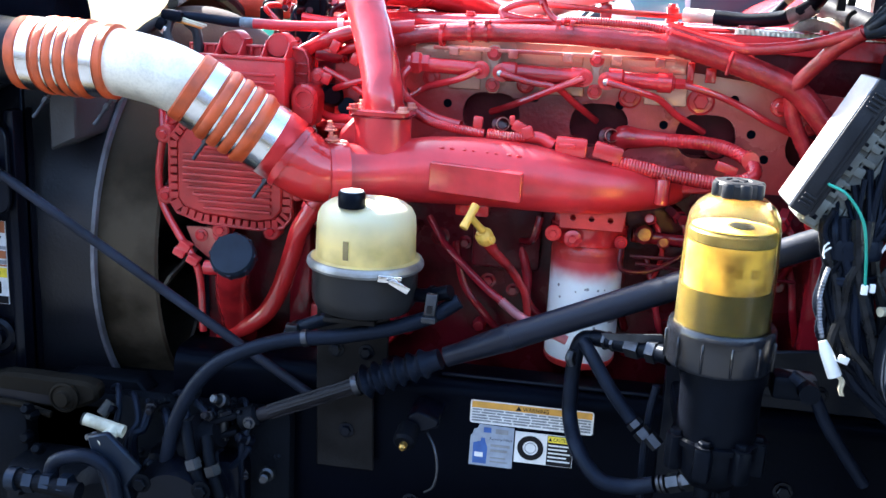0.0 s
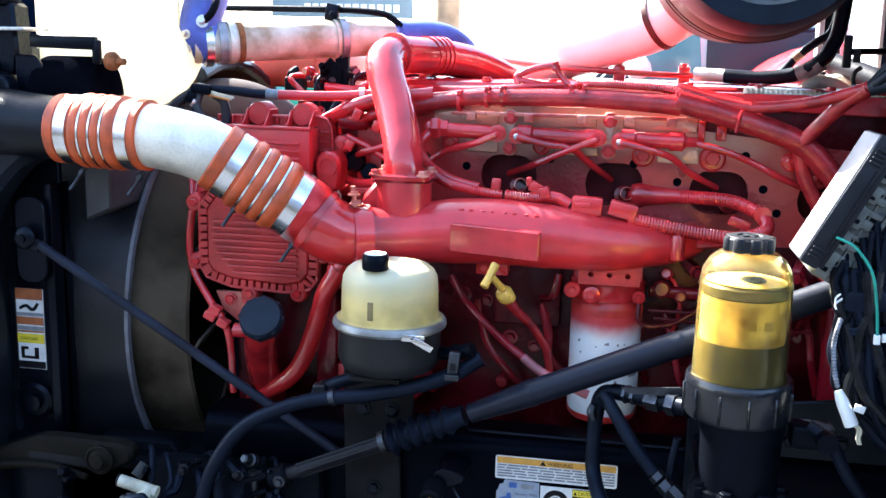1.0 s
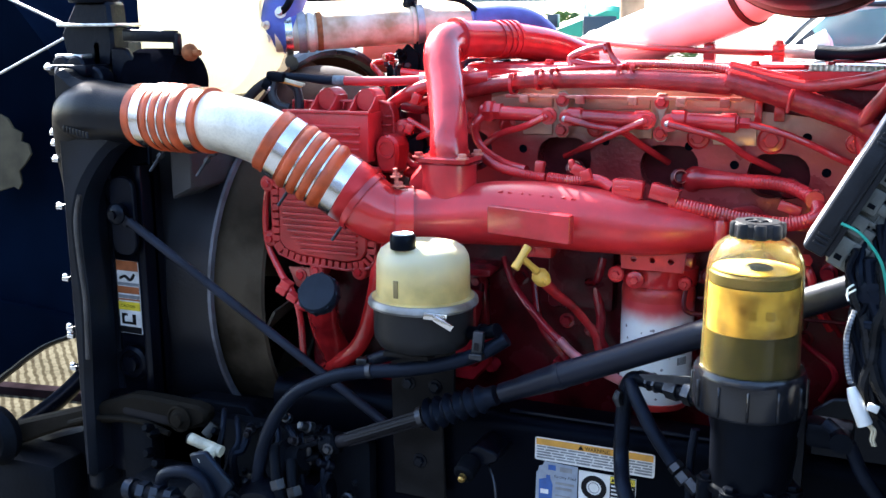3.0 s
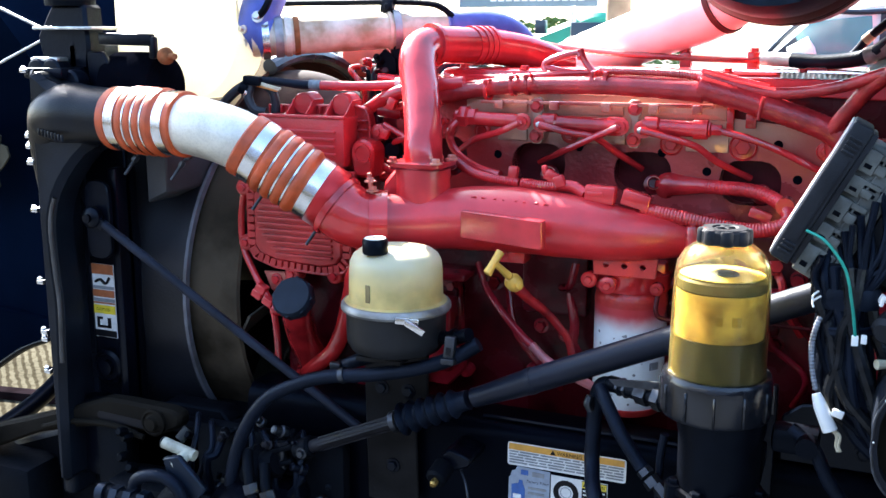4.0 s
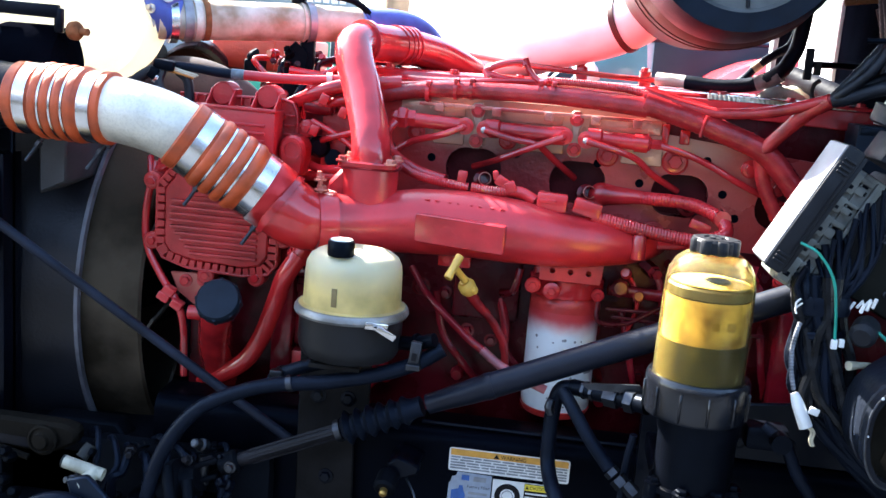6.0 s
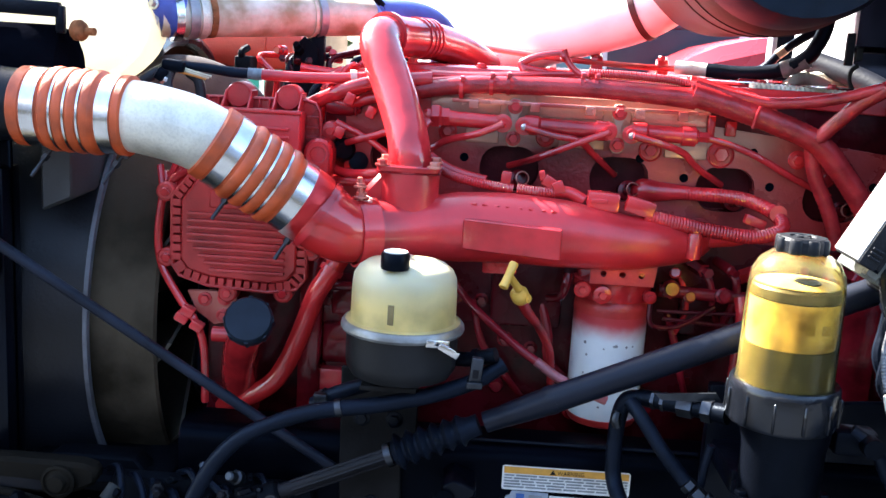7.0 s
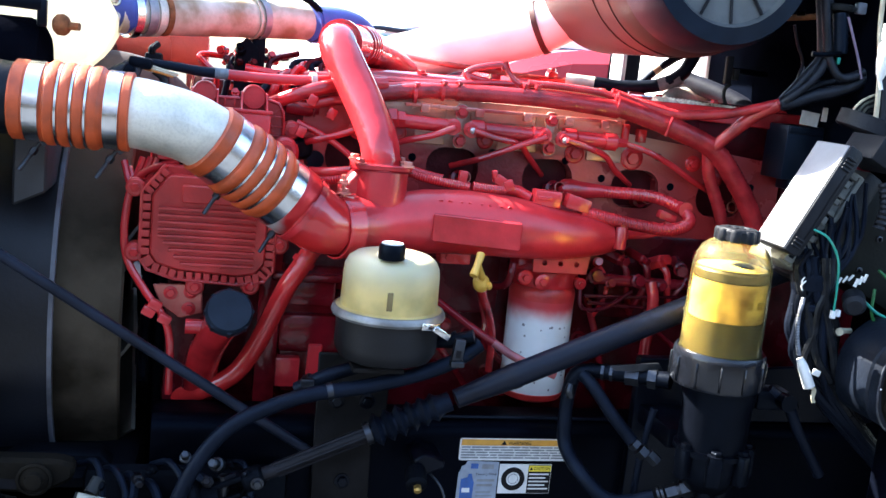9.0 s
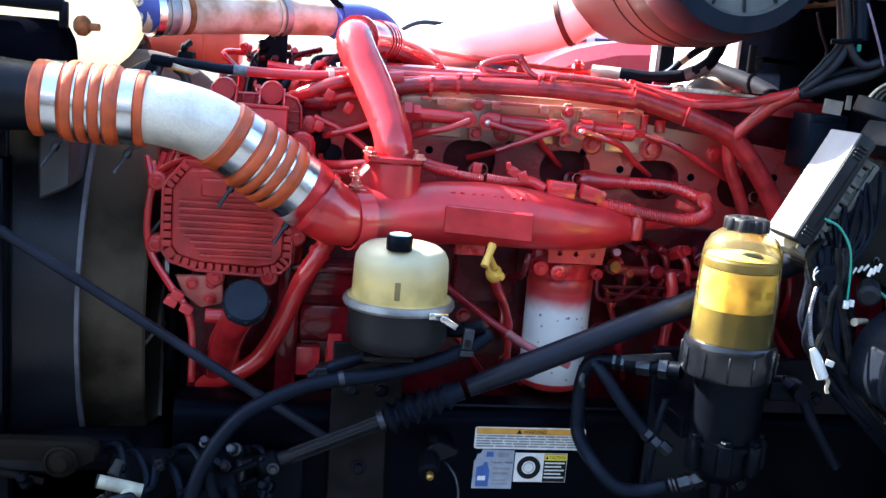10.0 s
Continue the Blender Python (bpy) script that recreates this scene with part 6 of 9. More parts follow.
for dz in (-0.010, 0.016):
    part("clamp_bolt", bolt(T0 + Vector((-0.006, -0.042, dz)), (-0.3, -1, 0.2), 0.006, 0.010), ZINC, hot)
part("clamp_tail", tube([(-0.79, 1.66, 1.70), (-0.772, 1.655, 1.712), (-0.765, 1.665, 1.735), (-0.775, 1.68, 1.75)], 0.007, 10), BLACK_DUST, hot)
part("clamp", band(T2 - dd * 0.05, dd, 0.0345, 0.012, 0.002, 30), BLUE_SIL, hot)
part("hanger", span((-0.59, 1.83, 1.56), (-0.565, 1.85, 1.65), 0.003), BLACK_DUST, hot)
part("bolt", bolt((-0.79, 1.66, 1.70), (0.2, -1, 0.3), 0.008, 0.012), ZINC, hot)
rod = thing("hood_support_rod", (-0.72, 1.85, 1.72), "thin black steel rod with clips above the turbo pipe", "rod")
part("bar", tube([(-0.93, 1.85, 1.731), (-0.72, 1.85, 1.732), (-0.54, 1.85, 1.730), (-0.48, 1.855, 1.715), (-0.45, 1.86, 1.67), (-0.45, 1.865, 1.60)], 0.0065, 10), BLACK_DUST, rod)
for x in (-0.875, -0.60):
    part("clip", join(box((x, 1.843, 1.726), (0.026, 0.018, 0.034), Matrix.Rotation(0.2, 3, "Y"), 0.003), bolt((x + 0.004, 1.833, 1.722), FRONT, 0.007, 0.006)), BLACK, rod)
part("leg", tube([(-0.60, 1.85, 1.725), (-0.595, 1.86, 1.68), (-0.59, 1.87, 1.60)], 0.009, 10), BLACK_DUST, rod)
cold = thing("front_accessory_housing", (-0.70, 2.25, 1.30), "orange-red painted accessory housing behind the fan", "engine housing")
part("cover", span((-0.90, 2.20, 1.565), (-0.669, 2.40, 1.642), 0.008), RED_ORANGE, cold)
part("seam", span((-0.752, 2.196, 1.57), (-0.748, 2.202, 1.638), 0.001), RED_ORANGE, cold)
part("leg", span((-0.715, 2.22, 1.26), (-0.672, 2.38, 1.570), 0.006), RED_ORANGE, cold)
part("black_fitting", join(span((-0.80, 2.13, 1.555), (-0.765, 2.20, 1.592), 0.006), tube([(-0.785, 2.14, 1.585), (-0.785, 2.135, 1.60), (-0.775, 2.15, 1.61)], 0.008, 8)), BLACK_DUST, cold)
for i in range(9):
    px = -0.58 + 0.022 * i
    bm = tube([(px, 1.76 + 0.01 * (i % 3), 1.50), (px + 0.01, 1.75, 1.545 + 0.008 * (i % 4)), (px + 0.03, 1.77, 1.57 + 0.012 * (i % 3)), (px + 0.05, 1.80, 1.58)], 0.007 + 0.002 * (i % 2), 10)
    solo("engine_line", bm, RED if i % 3 else RUBBER, "thin line among the fittings at the engine's front", "pipe", "front engine lines")
loose = thing("loose_front_loom", (-0.70, 1.62, 1.55), "frayed black wiring loom with bare wire ends and a red sleeve", "wiring")
part("loom_body", tube([(-0.872, 1.612, 1.510), (-0.845, 1.612, 1.535), (-0.815, 1.613, 1.560), (-0.785, 1.615, 1.576), (-0.760, 1.616, 1.581)], 0.0095, 12), LOOM, loose)
part("plug", join(box((-0.772, 1.612, 1.581), (0.038, 0.026, 0.018), Matrix.Rotation(0.1, 3, "Y"), 0.005), box((-0.790, 1.606, 1.566), (0.018, 0.018, 0.022), Matrix.Rotation(0.5, 3, "Y"), 0.004)), PLASTIC, loose)
part("hanging_tail", join(tube([(-0.778, 1.612, 1.575), (-0.782, 1.606, 1.550), (-0.770, 1.606, 1.528), (-0.748, 1.612, 1.522)], 0.009, 10), tube([(-0.750, 1.616, 1.572), (-0.735, 1.618, 1.560), (-0.731, 1.620, 1.535), (-0.733, 1.622, 1.505)], 0.0085, 10)), LOOM, loose)
part("foil_tag", box((-0.786, 1.600, 1.557), (0.011, 0.004, 0.014), Matrix.Rotation(0.4, 3, "Y"), 0.001), STEEL, loose, "torn silver foil tag")
part("black_sleeve", tube([(-0.762, 1.616, 1.583), (-0.72, 1.617, 1.580), (-0.68, 1.619, 1.576), (-0.650, 1.620, 1.575)], [0.0065, 0.0075, 0.0085, 0.0088], 12), RUBBER, loose)
part("tape", tube([(-0.655, 1.620, 1.5755), (-0.633, 1.622, 1.575)], 0.0094, 14, 2), GREY_TAPE, loose, "grey tape wrap")
part("red_sleeve", tube([(-0.636, 1.622, 1.575), (-0.58, 1.632, 1.574), (-0.53, 1.644, 1.575), (-0.488, 1.654, 1.578), (-0.44, 1.662, 1.584)], 0.0088, 14), RED_MANIFOLD, loose)
part("clip", band((-0.489, 1.654, 1.578), (0.98, 0.2, 0.05), 0.0105, 0.010, 0.002, 20), WHITE_TIE, loose, "white cable clip")
for i, m in enumerate((CREAM_WIRE, CREAM_WIRE, ORANGE_WIRE)):
    part("bare_wire", tube([(-0.765, 1.610, 1.580 - 0.004 * i), (-0.742, 1.608, 1.574 - 0.003 * i), (-0.712 - 0.004 * i, 1.610, 1.567 - 0.002 * i)], 0.0024, 6), m, loose)

# dark fittings and clamps behind the crossover pipe
fit = thing("front_valve_cluster", (-0.56, 1.86, 1.52), "cluster of dark and red valves, unions and clips behind the pipe", "valve")
rq = random.Random(11)
for k in range(16):
    p = Vector((rq.uniform(-0.66, -0.42), rq.uniform(1.80, 1.90), rq.uniform(1.53, 1.615)))
    r = rq.uniform(0.005, 0.011)
    part("union", lathe([(r, 0), (r, r * 1.2), (r * 0.7, r * 1.3), (r * 0.7, r * 2.2)], p, (rq.uniform(-0.6, 0.6), -1, rq.uniform(-0.2, 0.9)), 6 if k % 2 else 14), (RED, BLACK_DUST, RED, RED_DARK)[k % 4], fit)
for k in range(13):
    x = -0.66 + 0.02 * k
    part("line", tube([(x, 1.85, 1.50), (x + 0.01, 1.83, 1.56), (x + rq.uniform(-0.03, 0.05), 1.84, 1.60), (x + 0.06, 1.88, 1.60 + 0.01 * (k % 3))], 0.006, 8), (RED, RUBBER, RED_DARK)[k % 3], fit)
part("bracket", prism([(-0.62, 1.53), (-0.575, 1.53), (-0.575, 1.62), (-0.60, 1.64), (-0.62, 1.62)], (0, 1.83, 0), X, Z, 0.006, 0.001), BLACK_DUST, fit)
part("base", span((-0.68, 1.86, 1.48), (-0.40, 1.95, 1.56), 0.01), RED_DARK, fit)

# ---- fuel filter ----
FX, FY = 0.147, 1.285
fuel = thing("fuel_filter", (FX, FY, 1.00), "fuel filter with a clear amber bowl on a black ribbed housing", "fuel filter")
COLLAR = mat("glossy_black_collar_plastic", (0.007, 0.008, 0.011), 0.20, vary=0.4, scale=30, bump=0.2, fine=300, coat=0.35, shine=0.08)
COLLAR.node_tree.nodes["Principled BSDF"].inputs["Specular IOR Level"].default_value = 0.3
bowl = part("bowl", lathe([(0.0635, 0.0), (0.0635, 0.004), (0.0632, 0.006), (0.0625, 0.09), (0.0612, 0.135), (0.0585, 0.152), (0.050, 0.167), (0.038, 0.176), (0.022, 0.180),
                           (0.022, 0.177), (0.037, 0.173), (0.048, 0.164), (0.0560, 0.150), (0.0588, 0.134), (0.0600, 0.09), (0.0615, 0.004), (0.0615, 0.0), (0.0635, 0.0)], (FX, FY, 1.226), Z, 56, close=False), AMBER, fuel, "clear amber plastic bowl")
bowl.visible_shadow = False
element = part("element_top", lathe([(0.018, 0.0), (0.0555, 0.0), (0.0575, 0.002), (0.0570, 0.014), (0.0545, 0.017), (0.018, 0.018)], (FX, FY, 1.344), Z, 40), mat("dark_amber_end_cap", (0.035, 0.021, 0.005), 0.4, vary=0.3, scale=30), fuel, "dark end cap of the filter element")
part("element_lid", lathe([(0, 0), (0.0535, 0), (0.0535, 0.0012), (0.030, 0.006), (0, 0.006)], (FX, FY, 1.3625), Z, 40), mat("pale_amber_lid", (0.46, 0.34, 0.11), 0.4, vary=0.3, scale=30), fuel)
PLEAT = mat("amber_pleated_paper", (0.52, 0.34, 0.12), 0.7, dark=(0.26, 0.150, 0.050), vary=0.7, scale=22, bump=0.3)
bm = bmesh.new()
n = 72
rings = []
for h in (1.232, 1.344):
    rings.append([bm.verts.new((FX + (0.0572 if k % 2 else 0.0567) * math.cos(2 * math.pi * k / n), FY + (0.0572 if k % 2 else 0.0567) * math.sin(2 * math.pi * k / n), h)) for k in range(n)])
for k in range(n):
    bm.faces.new((rings[0][k], rings[0][(k + 1) % n], rings[1][(k + 1) % n], rings[1][k]))
part("pleats", bm, PLEAT, fuel, "amber pleated paper element")
part("element_print", join(*[box((FX + 0.006 + 0.019 * i, FY - 0.0572 + 0.005 * i, 1.313), (0.009 if i == 0 else 0.014, 0.0012, 0.012), None, 0) for i in range(2)]), mat("brown_print", (0.30, 0.17, 0.02), 0.5), fuel)
part("settled_fuel", lathe([(0.0505, 0.0), (0.0606, 0.0), (0.0598, 0.053), (0.0505, 0.053)], (FX, FY, 1.2295), Z, 44), FUEL, fuel, "dark settled fuel")
part("spring_seat", lathe([(0.0, 0), (0.016, 0), (0.018, 0.004), (0.012, 0.008), (0, 0.009)], (FX + 0.006, FY - 0.02, 1.3640), Z, 20), PLASTIC, fuel)
cap = part("vent_cap", lathe([(0.029, 0.0), (0.031, 0.002), (0.031, 0.016), (0.028, 0.020), (0.017, 0.0205), (0.015, 0.0185), (0, 0.0185)], (FX, FY, 1.404), Z, 40), DARKGREY, fuel, "dark grey lobed vent cap")
for k in range(8):
    a = 2 * math.pi * k / 8 + 0.2
    part("lobe", lathe([(0.0085, 0), (0.0092, 0.002), (0.0092, 0.016), (0.0075, 0.019), (0, 0.0195)], (FX + 0.026 * math.cos(a), FY + 0.026 * math.sin(a), 1.404), Z, 12), DARKGREY, cap)
part("cap_cross", join(box((FX, FY, 1.4235), (0.026, 0.005, 0.003), Matrix.Rotation(0.5, 3, "Z"), 0.001), box((FX, FY, 1.4235), (0.005, 0.026, 0.003), Matrix.Rotation(0.5, 3, "Z"), 0.001)), DARKGREY, cap)
collar = part("collar_nut", lathe([(0.0632, 0.0560), (0.0690, 0.0575), (0.0716, 0.054), (0.0725, 0.047), (0.0725, 0.006), (0.070, 0.0), (0.058, 0.0)], (FX + 0.001, FY, 1.173), Z, 60, close=False), COLLAR, fuel, "black ribbed collar nut")
for k in range(12):
    a = 2 * math.pi * k / 12 + 0.1
    part("grip_rib", box((FX + 0.001 + 0.0725 * math.cos(a), FY + 0.0725 * math.sin(a), 1.197), (0.006, 0.0035, 0.040), Matrix.Rotation(a, 3, "Z"), 0.0015, 1), COLLAR, collar)
body = part("housing", lathe([(0.02, -0.02), (0.032, -0.015), (0.045, 0.0), (0.0515, 0.012), (0.0535, 0.03), (0.0550, 0.13), (0.058, 0.142), (0.060, 0.170)], (FX + 0.010, FY, 1.010), Z, 48), PLASTIC, fuel)
part("flange_ring", lathe([(0.054, 0), (0.060, 0.002), (0.060, 0.010), (0.054, 0.012)], (FX + 0.010, FY, 1.058), Z, 44), PLASTIC, fuel)
for a in (200, 250, 300, 345):
    c, s = math.cos(radians(a)), math.sin(radians(a))
    part("lug", join(box((FX + 0.010 + 0.058 * c, FY + 0.058 * s, 1.045), (0.024, 0.024, 0.05), Matrix.Rotation(radians(a), 3, "Z"), 0.006), bolt((FX + 0.010 + 0.058 * c, FY + 0.058 * s, 1.070), Z, 0.009, 0.008)), PLASTIC, fuel)
part("drain", join(lathe([(0.012, 0), (0.012, 0.03), (0.008, 0.04)], (FX + 0.0, FY - 0.02, 1.0), -Z, 14), tube([(FX + 0.02, FY - 0.02, 0.99), (FX + 0.022, FY - 0.02, 0.95)], 0.004, 8, 2)), PLASTIC, fuel)
part("mount", join(span((FX - 0.04, FY + 0.05, 1.04), (FX + 0.06, FY + 0.205, 1.075), 0.005), span((FX - 0.05, FY + 0.17, 0.86), (FX + 0.07, FY + 0.193, 1.16), 0.004)), BLACK, fuel)
inlet = part("inlet_union", tube([(0.088, 1.318, 1.163), (0.050, 1.352, 1.158), (-0.020, 1.40, 1.152)], [0.014, 0.013, 0.0125], 14), PLASTIC, fuel)
for p, r, w in (((0.040, 1.358, 1.157), 0.0165, 0.022), ((0.012, 1.378, 1.1545), 0.0145, 0.005), ((0.0, 1.386, 1.1535), 0.0145, 0.005), ((0.066, 1.338, 1.160), 0.0175, 0.014)):
    part("hex", lathe([(r, -w / 2), (r, w / 2)], p, (0.82, -0.56, 0.06), 6), GUNMETAL, inlet)
part("bracket_ear", prism([(-0.01, 1.178), (0.075, 1.185), (0.085, 1.172), (0.0, 1.170)], (0, 1.345, 0), X, Z, 0.004, 0), GUNMETAL, fuel)
part("tab_right", join(span((FX + 0.075, FY - 0.01, 1.13), (FX + 0.135, FY + 0.03, 1.165), 0.008), lathe([(0.014, 0), (0.014, 0.03)], (FX + 0.12, FY + 0.0, 1.15), FRONT, 14)), PLASTIC, fuel)
fhose = thing("fuel_hose", (0.0, 1.36, 0.94), "looping black rubber fuel hose with crimped metal ends", "hose", "fuel hoses")
part("rubber", tube([(-0.012, 1.394, 1.153), (-0.036, 1.410, 1.143), (-0.045, 1.415, 1.11), (-0.047, 1.412, 1.06), (-0.044, 1.400, 1.015), (-0.027, 1.355, 0.985), (0.006, 1.33, 0.956), (0.048, 1.325, 0.952), (0.085, 1.315, 0.966)], 0.0120, 16), RUBBER, fhose)
part("bare_elbow", tube([(-0.050, 1.398, 1.128), (-0.052, 1.396, 1.116), (-0.048, 1.396, 1.105)], [0.006, 0.008, 0.006], 10), GUNMETAL, fhose)
for p, r, w in (((0.093, 1.312, 0.969), 0.0135, 0.004), ((0.099, 1.310, 0.971), 0.0135, 0.004), ((0.112, 1.305, 0.977), 0.0145, 0.018), ((0.132, 1.298, 0.987), 0.0155, 0.016)):
    part("crimp", lathe([(r, -w / 2), (r, w / 2)], p, (0.85, -0.28, 0.42), 6 if w > 0.01 else 16), GUNMETAL, fhose)
part("elbow", tube([(0.118, 1.303, 0.980), (0.145, 1.295, 0.995), (0.155, 1.29, 1.02)], 0.011, 12), GUNMETAL, fhose)
h2 = thing("fuel_hose", (0.03, 1.35, 1.04), "straight black rubber fuel hose with crimped metal end", "hose", "fuel hoses")
part("rubber", tube([(-0.034, 1.392, 1.146), (-0.020, 1.372, 1.132), (0.010, 1.352, 1.092), (0.045, 1.338, 1.052)], 0.0105, 14), RUBBER, h2)
for p, r, w in (((0.050, 1.336, 1.047), 0.012, 0.010), ((0.062, 1.33, 1.036), 0.013, 0.014), ((0.078, 1.322, 1.030), 0.011, 0.02)):
    part("crimp", lathe([(r, -w / 2), (r, w / 2)], p, (0.7, -0.3, -0.6), 6), GUNMETAL, h2)
solo("harness_line", tube([(0.075, 1.335, 1.11), (0.07, 1.34, 1.07), (0.068, 1.35, 1.0), (0.07, 1.36, 0.90)], 0.006, 10), RUBBER, "thin black line beside the fuel filter housing", "pipe")

# ---- stickers on the frame rail ----
YS = 1.4765
warn = thing("warning_sticker", (-0.107, YS, 0.960), "long white and orange warning sticker on the frame rail", "sticker")
part("film", prism([(a - 0.1065, b + 0.979) for a, b in rounded(0.201, 0.0405, 0.004, 3)], (0, YS, 0), X, Z, 0.0012, 0), PAPER_W, warn)
part("orange_band", span((-0.2045, YS - 0.0022, 0.9865), (-0.0085, YS - 0.0012, 0.9975), 0), INK_ORANGE, warn)
part("printed_word", lettering("WARNING", (-0.121, YS - 0.0032, 0.9885), X, Z, 0.007, 0.042), INK_BLACK, warn)
part("triangle", prism([(0, 0), (0.010, 0), (0.005, 0.008)], (-0.133, YS - 0.0024, 0.9883), X, Z, 0.0006, 0), INK_BLACK, warn)
for i in range(5):
    x, z = -0.2035, 0.982 - 0.0048 * i
    while x < -0.014:
        w = random.uniform(0.010, 0.034)
        part("text_bar", span((x, YS - 0.0022, z), (min(x + w, -0.010), YS - 0.0013, z + 0.0026), 0), INK_GREY, warn)
        x += w + 0.0025
oil_lab = thing("oil_fill_sticker", (-0.168, YS, 0.884), "grey-blue torn sticker with a blue bottle on the frame rail", "sticker")
part("film", prism([(-0.205, 0.884), (-0.133, 0.884), (-0.1325, 0.956), (-0.19, 0.9575), (-0.193, 0.950), (-0.199, 0.948), (-0.2015, 0.938), (-0.204, 0.936)], (0, YS, 0), X, Z, 0.0012, 0), PAPER_GREY, oil_lab)
part("bottle", prism([(-0.199, 0.888), (-0.176, 0.888), (-0.175, 0.918), (-0.179, 0.928), (-0.180, 0.934), (-0.186, 0.934), (-0.187, 0.928), (-0.199, 0.924)], (0, YS - 0.0013, 0), X, Z, 0.0006, 0), INK_BLUE, oil_lab)
part("bottle_mark", span((-0.196, YS - 0.0028, 0.900), (-0.182, YS - 0.002, 0.908), 0), PAPER_W, oil_lab)
part("emblem_bar", span((-0.183, YS - 0.0021, 0.944), (-0.170, YS - 0.0013, 0.953), 0), INK_BLUE, oil_lab)
part("logo_bar", span((-0.163, YS - 0.0021, 0.9435), (-0.142, YS - 0.0013, 0.9515), 0), INK_GREY, oil_lab)
part("printed_words", lettering("Factory Filled", (-0.172, YS - 0.0016, 0.930), X, Z, 0.006, 0.037), INK_BLACK, oil_lab)
for z, w in ((0.920, 0.032), (0.911, 0.028), (0.899, 0.026), (0.892, 0.030)):
    part("text_bar", span((-0.170, YS - 0.0021, z), (-0.170 + w, YS - 0.0013, z + 0.004 * (1 if z > 0.905 else 0.5)), 0), INK_GREY, oil_lab)
caution = thing("caution_sticker", (-0.083, YS, 0.897), "white and black caution sticker with a ring on the frame rail", "sticker")
part("film", span((-0.1305, YS - 0.0012, 0.8975), (-0.035, YS, 0.952), 0), PAPER_W, caution)
part("black_field", span((-0.0775, YS - 0.0022, 0.8985), (-0.036, YS - 0.0013, 0.951), 0), INK_BLACK, caution)
part("yellow_band", span((-0.0770, YS - 0.0031, 0.9395), (-0.0365, YS - 0.0023, 0.9505), 0), INK_YELLOW, caution)
part("printed_word", lettering("CAUTION", (-0.068, YS - 0.0036, 0.942), X, Z, 0.006, 0.029), INK_BLACK, caution)
part("triangle", prism([(0, 0), (0.006, 0), (0.003, 0.006)], (-0.0758, YS - 0.0032, 0.942), X, Z, 0.0004, 0), INK_BLACK, caution)
for i in range(5):
    part("text_bar", span((-0.0755, YS - 0.0031, 0.933 - 0.0068 * i), (-0.039 - 0.006 * (i % 2), YS - 0.0023, 0.9355 - 0.0068 * i), 0), PAPER_W, caution)
part("ring", lathe([(0.0125, 0), (0.0215, 0), (0.0215, 0.0008), (0.0125, 0.0008), (0.0125, 0)], (-0.1045, YS - 0.0014, 0.925), FRONT, 40, close=False), INK_BLACK, caution)
part("ring_core", lathe([(0.0085, 0), (0.0095, 0), (0.0095, 0.0007), (0.0085, 0.0007), (0.0085, 0)], (-0.1045, YS - 0.0014, 0.925), FRONT, 24, close=False), INK_GREY, caution)

# ---- lower left: arm, grease cup, fittings ----
TAN = mat("dusty_brown_cast_metal", (0.0095, 0.0076, 0.0054), 0.9, vary=0.4, scale=12, bump=0.6, fine=120)
arm = thing("hood_hinge_arm", (-1.05, 1.43, 0.82), "dusty brown cast hinge arm with a pivot bolt", "hinge arm")
part("casting", prism([(-1.36, 0.81), (-1.30, 0.83), (-1.18, 0.882), (-1.10, 0.905), (-1.04, 0.917), (-0.96, 0.929), (-0.90, 0.926), (-0.865, 0.930), (-0.83, 0.948), (-0.828, 0.972), (-0.85, 0.980), (-0.95, 0.983), (-1.00, 0.982), (-1.06, 0.960), (-1.16, 0.925), (-1.36, 0.86)], (0, 1.445, 0), X, Z, 0.035, 0.006), TAN, arm)
# the slot's dark is a black inlay on the solid arm
part("slot", prism([(a - 0.965, b + 0.944 - 0.04 * a) for a, b in rounded(0.115, 0.016, 0.0075)], (0, 1.4115, 0), X, Z, 0.002, 0), INK_BLACK, arm)
part("pivot", join(lathe([(0.025, 0), (0.026, 0.004), (0.026, 0.008), (0.022, 0.010), (0.020, 0.007), (0.014, 0.010), (0.012, 0.018), (0, 0.019)], (-0.885, 1.41, 0.952), FRONT, 30)), TAN, arm)
part("rib", tube([(-1.16, 1.408, 0.90), (-1.08, 1.405, 0.925), (-0.98, 1.405, 0.932), (-0.91, 1.405, 0.918)], 0.006, 8), TAN, arm)
part("leg", span((-1.04, 1.42, 0.55), (-0.965, 1.46, 0.93), 0.008), BLACK_DUST, arm)
CREAM_PL = mat("grimy_cream_plastic", (0.36, 0.35, 0.27), 0.45, vary=0.35, scale=40, bump=0.2)
tee = thing("grease_tee", (-0.79, 1.35, 0.92), "grimy cream plastic tee fitting", "pipe fitting")
part("barrel", tube([(-0.818, 1.350, 0.945), (-0.752, 1.350, 0.930)], 0.0105, 16, 2), CREAM_PL, tee)
part("branch", tube([(-0.765, 1.350, 0.934), (-0.775, 1.335, 0.924), (-0.785, 1.325, 0.919)], 0.011, 14), CREAM_PL, tee)
part("mouth", lathe([(0.0108, 0), (0.0108, 0.002), (0.008, 0.002), (0.008, 0.0005)], (-0.819, 1.35, 0.945), (-1, 0, 0.16), 18), GREY_PLASTIC, tee)
part("stub", tube([(-0.80, 1.37, 0.945), (-0.79, 1.385, 0.962)], 0.010, 12, 2), GREY_PLASTIC, tee)
axle = thing("brake_fittings", (-0.85, 1.33, 0.80), "dirty black air line fittings above the front axle", "fittings")
